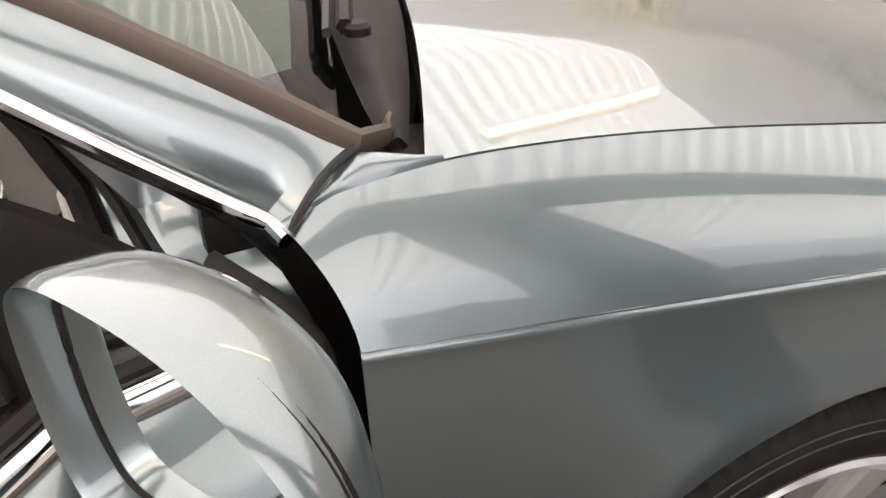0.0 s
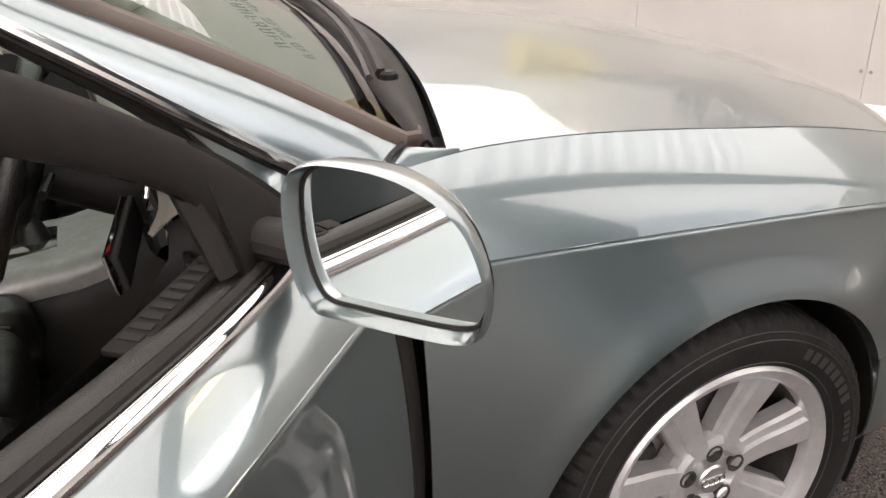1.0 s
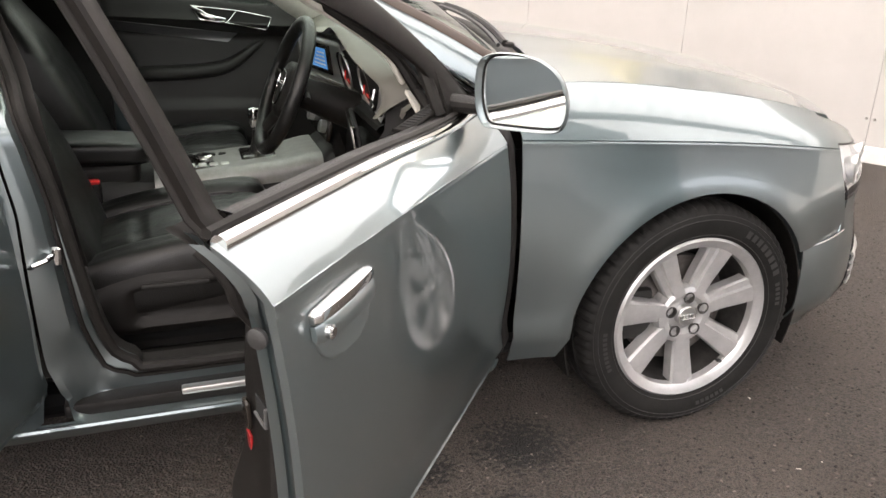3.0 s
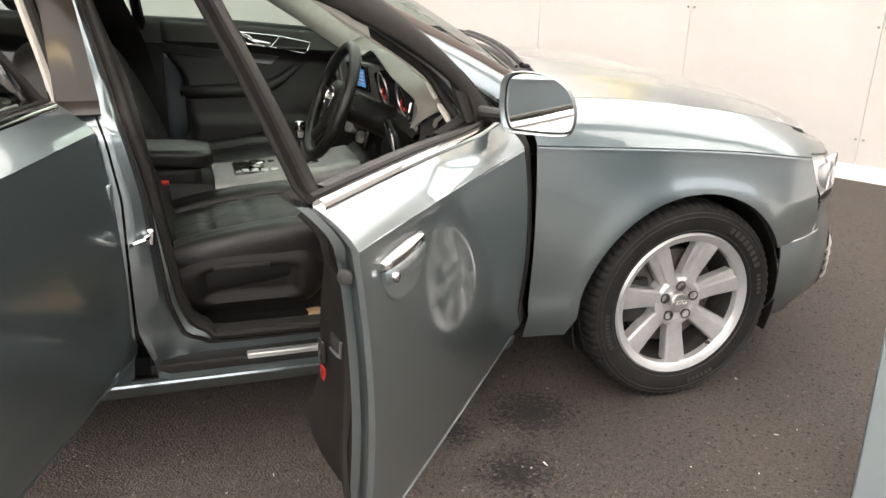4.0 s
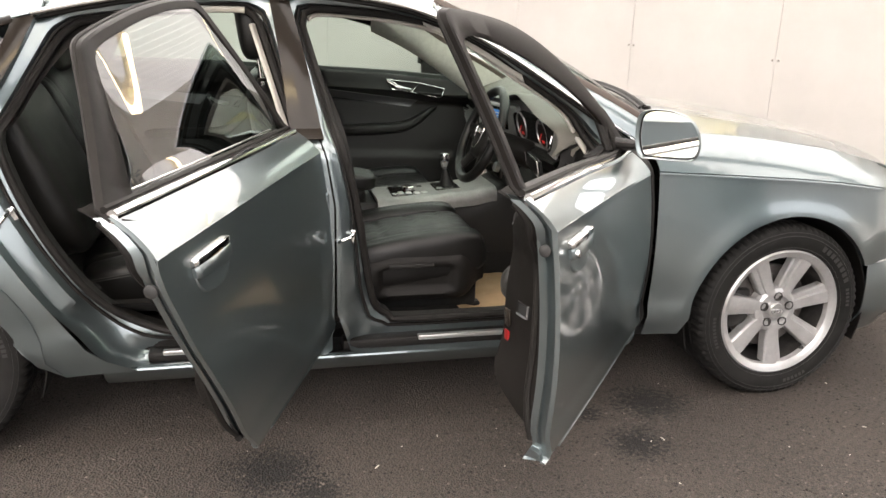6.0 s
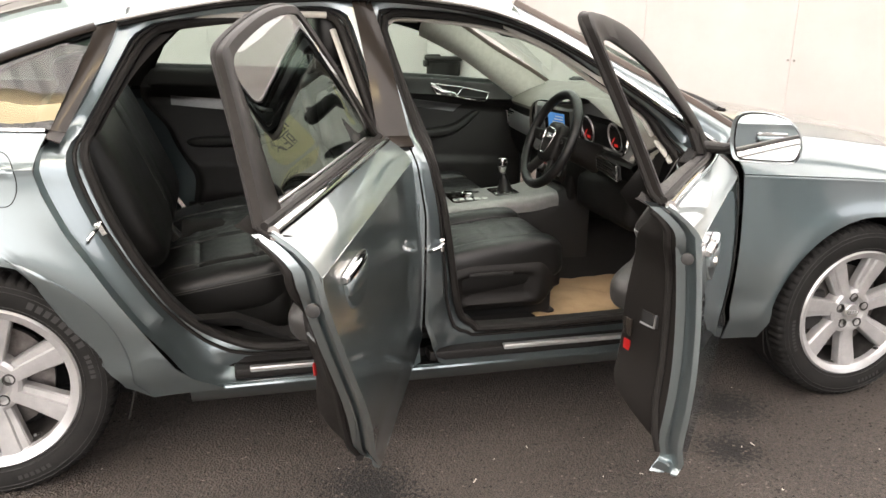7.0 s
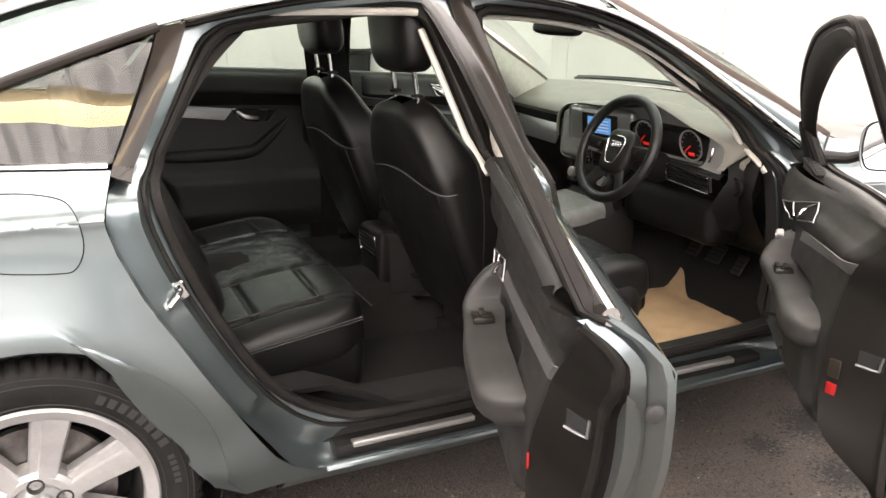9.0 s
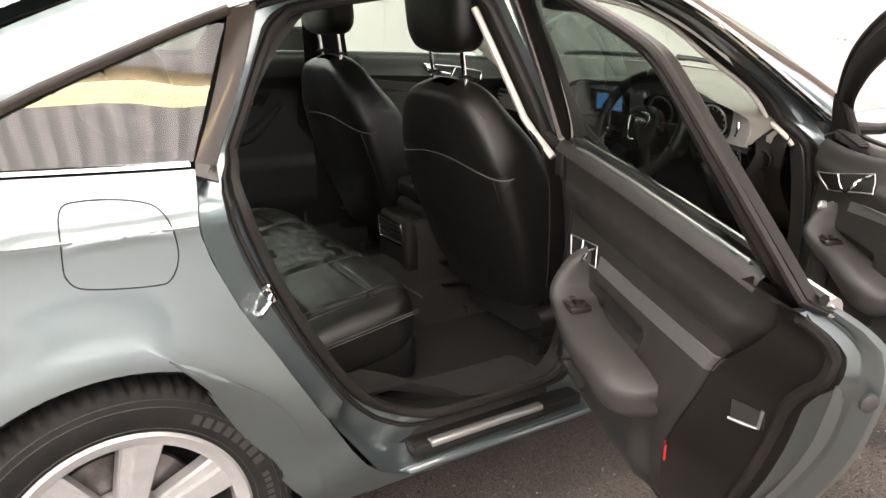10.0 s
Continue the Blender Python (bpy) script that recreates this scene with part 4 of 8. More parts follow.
for s in (-1, 1):
    W = spline([(x, s * y, z) for x, y, z in EDGE_W], 24)
    D = side_curve(D_PILLAR, 24, s)
    part("windscreen_pillar", shell(band(D, W, 6, 0.010, (0.2, s, 0.8)), (0, s, 0.5)), PAINT, car)
    bm = bmesh.new()
    lead = spline([(cowl(0.55) - 0.035, s * 0.42, 0.998), (cowl(0.8) - 0.028, s * 0.60, 0.988), (cowl(0.95) - 0.02, s * 0.715, 0.978), (-0.475, s * 0.757, 0.972)], 10)
    tube(bm, lead[-4:-1] + [p + Vector((0.006, -s * 0.004, 0.004)) for p in W], [0.007, 0.010, 0.012] + [0.014] * 25, 8, flat=0.5, up=(0, s, 0))
    part("windscreen_seal", bm, mat("brown_black_seal", (0.085, 0.064, 0.052), 0.35), car, "dark windscreen edge seal")
    bm = bmesh.new()
    tube(bm, [D[0].lerp(W[0], k / 6) + Vector((0.004, s * 0.002, 0.003 + 0.010 * math.sin(math.pi * k / 6))) for k in range(7)], 0.004, 6)
    part("pillar_gap", bm, RUBBER, car, "dark joint between pillar and wing")
    # wing corner between the pillar's foot and the bonnet
    far = Vector((-0.435, s * (yb(-0.435) - 0.006), zb(-0.435) + 0.004))
    rim = [D[0].lerp(W[0], k / 5) for k in range(6)] + [W[0].lerp(far, k / 4) for k in range(1, 5)]
    low = [skin(x, zb(x), s) for x in [lerp(-0.576, -0.43, k / 9) for k in range(10)]]
    part("wing_corner", shell([[a.lerp(b, j / 6) + Vector((0, s * 0.002, 0.004)) * math.sin(math.pi * j / 6) for j in range(7)] for a, b in zip(rim, low)], (0, s, 0.8)), PAINT, car, angle=80)
    # inner lining of the pillar
    lo = 13 if s < 0 else 0
    low, high = [p + Vector((-0.035, -s * 0.058, -0.028 if s < 0 else -0.085)) for p in D[lo:]], [p + Vector((0.0, -s * 0.052, -0.008)) for p in W[lo:]]
    part("pillar_lining", sheet(band(low, high, 7, 0.012 if s < 0 else 0.035, (-1, -s, -0.3))), BEIGE, car, "light grey windscreen-pillar lining")
    R = side_curve(RAIL, 30, s)
    top = [r[0 if s < 0 else -1] for r in roof_table]
    part("cant_rail", shell(band(R[:31], evenly([p for p in top if p.x > -2.47], 30), 5, 0.012, (0, s, 0.9)), (0, s, 0.6)), PAINT, car)
    # rear pillar: from the quarter glass's top edge to the rear window
    QT = side_curve([(-2.435, 1.305), (-2.46, 1.298), (-2.62, 1.252), (-2.85, 1.165), (-3.05, 1.075), (-3.16, 1.025)], 20, s)
    RW = spline([(-2.425, s * 0.545, 1.362), (-2.46, s * 0.545, 1.358), (-2.68, s * 0.555, 1.325), (-2.95, s * 0.585, 1.225), (-3.2, s * 0.615, 1.11), (-3.38, s * 0.62, 1.045)], 20)
    part("rear_pillar", shell(band(QT, RW, 6, 0.018, (0, s, 0.8)), (0, s, 0.6)), PAINT, car)
    # shoulder behind the quarter glass up to the boot lid
    table = []
    for i in range(13):
        x = lerp(-3.10, -3.94, i / 12)
        a = skin(x, zb(x) - 0.002, s)
        b = Vector((x - 0.06, s * min(0.66, yb(x) - 0.06), 1.045 - 0.03 * (i / 12) ** 2))
        table.append([a.lerp(b, j / 5) + Vector((0, 0, 0.008 * math.sin(math.pi * j / 5))) for j in range(6)])
    part("rear_shoulder", shell(table, (0, 0, 1)), PAINT, car)

bm = bmesh.new()
grid(bm, lambda u, v: Vector((lerp(lerp(-0.515, -0.45, 1 - (2 * v - 1) ** 2), lerp(-1.25, -1.15, 1 - (2 * v - 1) ** 2), u), lerp(-1, 1, v) * lerp(0.772, 0.553, u), lerp(lerp(0.992, 1.048, 1 - (2 * v - 1) ** 2), lerp(1.370, 1.39, 1 - (2 * v - 1) ** 2), u) + 0.035 * math.sin(math.pi * u))), 20, 24)
outward(bm, (1, 0, 1))
o = part("windscreen", bm, GLASS, car, "clear windscreen glass")
o.visible_shadow = False
for s in (-1, 1):
    bm = bmesh.new()
    box(bm, -0.64, min(s * 0.66, s * 0.795), 0.80, -0.40, max(s * 0.66, s * 0.795), 0.945, 0.01, 2)
    part("corner_trough", bm, PLASTIC, car)
# dark ceramic band and scuttle with wipers
bm = bmesh.new()
grid(bm, lambda u, v: Vector((cowl(2 * v - 1) - 0.004 - (0.02 + 0.085 * (1 - (2 * v - 1) ** 4)) * (1 - u), lerp(-0.755, 0.755, v), 0.962 + 0.05 * (1 - (2 * v - 1) ** 2) + 0.030 * (1 - u) * (1 - (2 * v - 1) ** 4) + 0.010 * math.sin(math.pi * u))), 6, 24)
outward(bm, (0, 0, 1))
thick(bm, 0.006)
scuttle = part("scuttle_panel", bm, PLASTIC, car, "black plastic scuttle below the windscreen")
for y0, y1 in ((-0.62, 0.02), (0.02, 0.6)):
    bm = bmesh.new()
    arc = lambda y: cowl(y / 0.77) - 0.05
    pts = [Vector((arc(y) - 0.02 - 0.02 * k / 8, y, 1.018 + 0.045 * (1 - (y / 0.77) ** 2) + 0.01 * k / 8)) for k in range(9) for y in [lerp(y0, y1, k / 8)]]
    tube(bm, pts, 0.009, 6)
    wiper = part("wiper", bm, PLASTIC, car, "black wiper arm and blade")
    bm = bmesh.new()
    tube(bm, [p + Vector((-0.018, 0.0, -0.004)) for p in pts], 0.006, 5)
    part("blade", bm, RUBBER, wiper)
    bm = bmesh.new()
    lathe(bm, [(0.014, 0.0), (0.014, 0.008), (0.009, 0.012), (0.0, 0.012)], 16, Matrix.Translation(pts[0] + Vector((0.012, 0, -0.008))) @ Matrix.Rotation(radians(90), 4, "X"))
    part("pivot_cap", bm, PLASTIC, wiper)

bm = bmesh.new()
grid(bm, lambda u, v: Vector((lerp(-2.60, -3.36, u) - 0.05 * (1 - (2 * v - 1) ** 2), lerp(-1, 1, v) * lerp(0.545, 0.615, u), lerp(1.385, 1.045, u) + 0.03 * math.sin(math.pi * u) + 0.02 * (1 - (2 * v - 1) ** 2))), 16, 16)
outward(bm, (-1, 0, 1))
o = part("rear_window", bm, GLASS_DARK, car, "dark rear window glass")
bm = bmesh.new()
grid(bm, lambda u, v: Vector((lerp(-3.36, -3.95, u) - 0.05 * (1 - (2 * v - 1) ** 2), lerp(-1, 1, v) * lerp(0.66, 0.5, u ** 3), 1.045 + 0.012 * (1 - (2 * v - 1) ** 2) - 0.01 * u + 0.012 * stage(u, 0.8, 1))), 14, 16)
outward(bm, (0, 0, 1))
thick(bm, 0.008)
part("boot_lid", bm, PAINT, car)
bm = bmesh.new()
grid(bm, lambda u, v: Vector((-3.95 - 0.05 * (1 - (2 * v - 1) ** 2) - 0.05 * math.sin(math.pi * u), lerp(-0.66, 0.66, v), lerp(0.28, 1.04, u))), 12, 16)
outward(bm, (-1, 0, 0))
thick(bm, 0.006)
part("tail_panel", bm, PAINT, car)

# quarter window behind the rear door, right and left
for s in (-1, 1):
    lower = [skin(x, zb(x) + 0.008, s, 0.012) for x in np.linspace(-2.636, -3.13, 15)]
    upper = [skin(p.x, p.z, s, 0.012) for p in spline([(-2.512, 0, 1.276), (-2.63, 0, 1.236), (-2.87, 0, 1.145), (-3.04, 0, 1.067), (-3.135, 0, 1.03)], 14)]
    bm = sheet([[a.lerp(b, j / 5) for j in range(6)] for a, b in zip(lower, upper)])
    outward(bm, (0, s, 0))
    q = part("quarter_window", bm, GLASS_QUARTER, car, "dark quarter window with gloss trim")
    bm = bmesh.new()
    tube(bm, [skin(x, zb(x) + 0.004, s, 0.002) for x in np.linspace(-2.646, -3.15, 20)], 0.009, 8)
    part("belt_trim", bm, CHROME, q, "chrome belt trim")
    # gloss black trim between the door frame and the glass
    a = side_curve([(-2.607, 0.984), (-2.545, 1.10), (-2.492, 1.20), (-2.450, 1.295)], 12, s, 0.002)
    b = side_curve([(-2.644, 0.996), (-2.594, 1.09), (-2.550, 1.185), (-2.512, 1.280)], 12, s, 0.002)
    part("pillar_trim", shell(band(a, b, 3, 0.003, (0, s, 0)), (0, s, 0)), PIANO, q, "gloss black rear-pillar trim")
    bm = bmesh.new()
    tube(bm, [p + Vector((0, s * 0.010, 0.004)) for p in upper], 0.0115, 8, flat=0.5, up=(0, 1, 0))
    part("glass_seal", bm, PIANO, q, "dark gloss strip along the glass")

# ---------------------------------------------------------------- door apertures on the right side
def poly_ray(loop, c, a):
    """Where the ray from c at angle a leaves the closed loop of (x, z)."""
    d = (math.cos(a), math.sin(a))
    best = None
    for i in range(len(loop)):
        p, q = loop[i], loop[(i + 1) % len(loop)]
        ex, ez = q[0] - p[0], q[1] - p[1]
        det = d[0] * -ez + ex * d[1]
        if abs(det) < 1e-9:
            continue
        rx, rz = p[0] - c[0], p[1] - c[1]
        t = (rx * -ez + ex * rz) / det
        k = (d[0] * rz - d[1] * rx) / det
        if t > 0 and -1e-6 <= k <= 1 + 1e-6 and (best is None or t > best):
            best = t
    return (c[0] + d[0] * best, c[1] + d[1] * best)


FRAME_BLACK = vary(mat("satin_black_frame", (0.009, 0.0076, 0.0066), 0.42, spec=0.16), 25, (0.007, 0.006, 0.0055), (0.012, 0.0102, 0.0092), 0.08, 200)
FRONT_OUT = [(-0.556, 0.275), (-1.0, 0.262), (-1.56, 0.262), (-1.605, 0.40), (-1.607, 0.75), (-1.630, 0.90), (-1.672, 1.02), (-1.755, 1.365), (-1.74, 1.378), (-1.45, 1.360), (-1.25, 1.314), (-1.06, 1.227), (-0.88, 1.117), (-0.70, 0.997), (-0.575, 0.905), (-0.552, 0.84), (-0.552, 0.5)]
FRONT_IN = [(-0.70, 0.36), (-1.36, 0.352), (-1.43, 0.375), (-1.48, 0.445), (-1.54, 0.78), (-1.60, 1.0), (-1.675, 1.27), (-1.68, 1.30), (-1.655, 1.325), (-1.60, 1.333), (-1.33, 1.312), (-1.135, 1.255), (-0.95, 1.135), (-0.80, 1.03), (-0.755, 0.965), (-0.72, 0.87), (-0.69, 0.65), (-0.675, 0.41)]
REAR_OUT = [(-1.625, 0.262), (-2.225, 0.25), (-2.31, 0.30), (-2.445, 0.485), (-2.527, 0.62), (-2.562, 0.681), (-2.600, 0.742), (-2.636, 0.82), (-2.660, 0.885), (-2.667, 0.925), (-2.657, 0.962), (-2.644, 0.988), (-2.606, 1.0), (-2.545, 1.10), (-2.492, 1.205), (-2.452, 1.292), (-2.40, 1.312), (-2.10, 1.360), (-1.90, 1.378), (-1.775, 1.380), (-1.76, 1.365), (-1.677, 1.02), (-1.636, 0.90), (-1.613, 0.75), (-1.613, 0.40)]
REAR_IN = [(-1.80, 0.348), (-2.06, 0.350), (-2.17, 0.372), (-2.30, 0.45), (-2.41, 0.60), (-2.495, 0.77), (-2.548, 0.93), (-2.545, 0.98), (-2.49, 1.08), (-2.42, 1.195), (-2.375, 1.25), (-2.31, 1.28), (-2.02, 1.317), (-1.89, 1.325), (-1.83, 1.30), (-1.80, 1.22), (-1.735, 1.0), (-1.70, 0.80), (-1.69, 0.45), (-1.72, 0.37)]
SEAL = vary(mat("door_rubber_seal", (0.012, 0.011, 0.010), 0.55, spec=0.2), 20, (0.009, 0.008, 0.0075), (0.017, 0.0155, 0.014), 0.1, 150)


pillar_line = smooth_fn((0.25, -1.61), (0.75, -1.61), (0.90, -1.633), (1.02, -1.675), (1.365, -1.758))


def pillar_b(x, z):
    return abs(x - pillar_line(z)) < 0.05 and 0.285 < z < 1.36


def aperture(name, inner, outer, c):
    n = 140
    ins = [Vector((p.x, p.z)) for p in spline([(x, 0, z) for x, z in inner], 280, True)]
    ins = [(p.x, p.y) for p in ins]
    outs = outer
    rows = []
    for i in range(n):
        a = math.tau * i / n
        p, q = poly_ray(ins, c, a), poly_ray(outs, c, a)
        low = stage(-math.sin(a), 0.55, 0.85) if p[1] < 0.5 else 0.0
        col = []
        for t, d0, d1 in ((0, 0.112, 0.112), (0.06, 0.104, 0.108), (0.28, 0.100, 0.106), (0.36, 0.088, 0.104), (0.46, 0.062, 0.10), (0.7, 0.054, 0.088), (0.88, 0.050, 0.062), (0.96, 0.047, 0.03), (1.0, 0.0, 0.004)):
            x, z = lerp(p[0], q[0], t), lerp(p[1], q[1], t)
            d = lerp(d0, d1, low)
            if t >= 0.88 and pillar_b(x, z):
                d = 0.05
            col.append(skin(x, z, -1, d))
        rows.append(col)
    rows.append(rows[0])
    bm = sheet(rows)
    outward(bm, (0, -1, 0))
    ap = part(name, bm, PAINT, car, "painted door aperture with black rubber seal", angle=40)
    bm = bmesh.new()
    line = [rows[i][1] + Vector((0, -0.008, 0)) for i in range(n)]
    tube(bm, line, 0.0125, 8, True, up=(0, 1, 0))
    part("rubber_seal", bm, SEAL, ap, "black rubber door seal")
    bm = bmesh.new()
    line = [rows[i][2].lerp(rows[i][3], 0.3) + Vector((0, -0.004, 0)) for i in range(n)]
    tube(bm, line, 0.006, 6, True, up=(0, 1, 0))
    part("seal_lip", bm, SEAL, ap)
    # lining strip just inside the seal
    bm = sheet([[rows[i][0], rows[i][0] + Vector((0, 0.045, 0))] for i in range(n)] + [[rows[0][0], rows[0][0] + Vector((0, 0.045, 0))]])
    part("inner_flange", bm, GREY_PLASTIC, ap)
    return ap


ap_front = aperture("front_aperture", FRONT_IN, FRONT_OUT, (-1.16, 0.78))
aperture("rear_aperture", REAR_IN, REAR_OUT, (-2.06, 0.78))

# gloss applique on the middle pillar
a = side_curve([(-1.738, 0.955), (-1.752, 1.12), (-1.768, 1.25), (-1.786, 1.372)], 14, -1, 0.034)
b = side_curve([(-1.638, 0.955), (-1.668, 1.12), (-1.695, 1.25), (-1.727, 1.372)], 14, -1, 0.034)
part("pillar_trim", shell(band(a, b, 4, 0.006, (0, -1, 0)), (0, -1, 0)), PIANO, ap_front, "gloss black middle-pillar trim")
bm = bmesh.new()
box(bm, -1.740, -0.800, 0.888, -1.634, -0.765, 0.955, 0.008, 2)
part("pillar_trim_foot", bm, GREY_PLASTIC, ap_front)
# chrome line along the roof edge of both openings
bm = bmesh.new()
tube(bm, [p + Vector((0, -0.009, 0.0)) for p in side_curve(D_PILLAR[:-1] + RAIL, 70, -1, 0.0)], 0.0084, 10, up=(0, 1, 0), flat=0.9)
part("roof_edge_trim", bm, CHROME, car, "chrome trim along the roof edge")
bm = bmesh.new()
tube(bm, [p + Vector((0, -0.001, -0.012)) for p in side_curve(D_PILLAR[:-1] + RAIL, 70, -1, 0.01)], 0.009, 6, up=(0, 1, 0))
part("roof_edge_seal", bm, SEAL, car)

# sill plates
for x0, x1, s0, s1 in ((-0.74, -1.585, -0.86, -1.335), (-1.665, -2.19, -1.80, -2.145)):
    bm = bmesh.new()
    box(bm, x1, -0.852, 0.262, x0, -0.785, 0.296, 0.008, 2)
    plate = part("sill_plate", bm, PLASTIC, car, "black sill plate with aluminium strip")
    bm = bmesh.new()
    box(bm, s1, -0.8535, 0.284, s0, -0.830, 0.3005, 0.004, 2)
    part("aluminium_strip", bm, SATIN, plate)
    bm = bmesh.new()
    tube(bm, [skin(lerp(x0 + 0.1, x1 - 0.03, i / 16), 0.252, -1, 0.008) for i in range(17)], 0.008, 8)
    part("sill_edge", bm, PAINT, plate, "bright painted lower sill edge")

# strikers and door checks
def striker(x, y, z, tilt):
    bm = bmesh.new()
    box(bm, -0.035, -0.004, -0.022, 0.035, 0.006, 0.022, 0.005, 1)
    pts = [Vector((0.02, -0.002, 0.012)), Vector((0.02, -0.03, 0.012)), Vector((0.012, -0.038, 0.008)), Vector((-0.012, -0.038, -0.004)), Vector((-0.02, -0.03, -0.012)), Vector((-0.02, -0.002, -0.012))]
    tube(bm, pts, 0.006, 8)
    bmesh.ops.transform(bm, verts=bm.verts, matrix=Matrix.Translation((x, y, z)) @ Matrix.Rotation(radians(tilt), 4, "Y"))
    part("striker", bm, CHROME, car, "bright steel door striker")


striker(-1.578, -0.845, 0.650, 5)
striker(-2.545, -0.835, 0.735, -25)
for x, z in ((-0.61, 0.42), (-0.61, 0.74), (-1.66, 0.42), (-1.66, 0.76)):
    bm = bmesh.new()
    box(bm, x - 0.02, -0.875, z - 0.035, x + 0.03, -0.845, z + 0.035, 0.006, 2)
    part("door_hinge", bm, PAINT, car)

# ---------------------------------------------------------------- open right doors
def hinge(x, y, deg):
    return Matrix.Translation((x, y, 0)) @ Matrix.Rotation(radians(deg), 4, "Z") @ Matrix.Translation((-x, -y, 0))


# the front door sags a little on its hinges
SAG = Matrix.Translation((-0.565, 0, 0.6)) @ Matrix.Rotation(radians(-1.3), 4, "Y") @ Matrix.Translation((0.565, 0, -0.6))
# the rear door's hinge axis leans, so the open door hangs lower and tips outward at its top
DROOP = Matrix.Translation((-1.625, -0.872, 0.6)) @ Matrix.Rotation(radians(-3.06), 4, "Y") @ Matrix.Rotation(radians(-2.31), 4, "X") @ Matrix.Translation((1.625, 0.872, -0.6))
FRONT_M = hinge(-0.565, -0.872, 50.5) @ SAG
REAR_M = Matrix.Translation((-0.035, 0.027, 0.011)) @ hinge(-1.625, -0.872, 67.84) @ DROOP
zlow = 0.30


def door_skin(xf, xr, s=-1, cols=26):
    table = []
    for i in range(cols + 1):
        f = i / cols
        col = []
        for v in lower_steps(14, zlow, 0.89):
            xm = lerp(xf(0.6), xr(0.6), f)
            z = lerp(zlow, zc(xm), v)
            x = lerp(xf(z), xr(z), f)
            z = lerp(zlow, zc(x), v)
            col.append(skin(x, z, s))
        for j in range(1, 8):
            v = j / 7
            z = lerp(zc(lerp(xf(0.9), xr(0.9), f)), zb(lerp(xf(0.95), xr(0.95), f)), v)
            x = lerp(xf(z), xr(z), f)
            z = lerp(zc(x), zb(x), v)
            col.append(skin(x, z, s))
        table.append(col)
    return table


def inward_path(path, d):
    """Moves a path of (x, z) towards its left-hand side by d."""
    out = []
    for i, p in enumerate(path):
        a, b = path[max(i - 1, 0)], path[min(i + 1, len(path) - 1)]
        t = Vector((b[0] - a[0], b[1] - a[1])).normalized()
        out.append((p[0] - t.y * d, p[1] + t.x * d))
    return out


def cover_width(z, rake):
    """How far the black side cover reaches in from the door's rear edge at height z."""
    return lerp(0.026 + 0.164 * rake * (0.2 + 0.8 * stage(z, 0.37, 0.60)), 0.10, stage(z, 0.78, 0.98))


def card_depth(z):
    """How far the inner card stands behind the outer skin."""
    return lerp(0.152, 0.100, stage(z, 0.62, 0.97)) - 0.04 * stage(z, 0.90, 1.0) - 0.085 * (1 - stage(z, 0.33, 0.50))


def depth_of(xr, s, z):
    """Card depth of one door: the open front door's card is the fuller one."""
    return card_depth(z) + (lerp(0.052, -0.008, stage(z, 0.85, 0.965)) * stage(z, 0.36, 0.50) if xr is front_xr and s < 0 else 0.0)


rim_width = smooth_fn((0.3, 0.030), (0.45, 0.042), (0.62, 0.060), (0.78, 0.074), (0.83, 0.058), (0.865, 0.032), (0.90, 0.018), (1.0, 0.012))


def cover_pt(xr, s, rake, z, v):
    """The black cover of the rear side: v runs from the painted rim to the card."""
    x = xr(z) + lerp(rim_width(z), cover_width(z, rake), v)
    hump = 0.006 * math.exp(-((v - 0.10) / 0.06) ** 2)
    d = lerp(0.058, depth_of(xr, s, z) + 0.005, min(v / 0.94, 1.0) ** 0.85) + hump - 0.02 * stage(v, 0.95, 1.0)
    return skin(x, z, s, min(d, 0.058 + 2.2 * v))


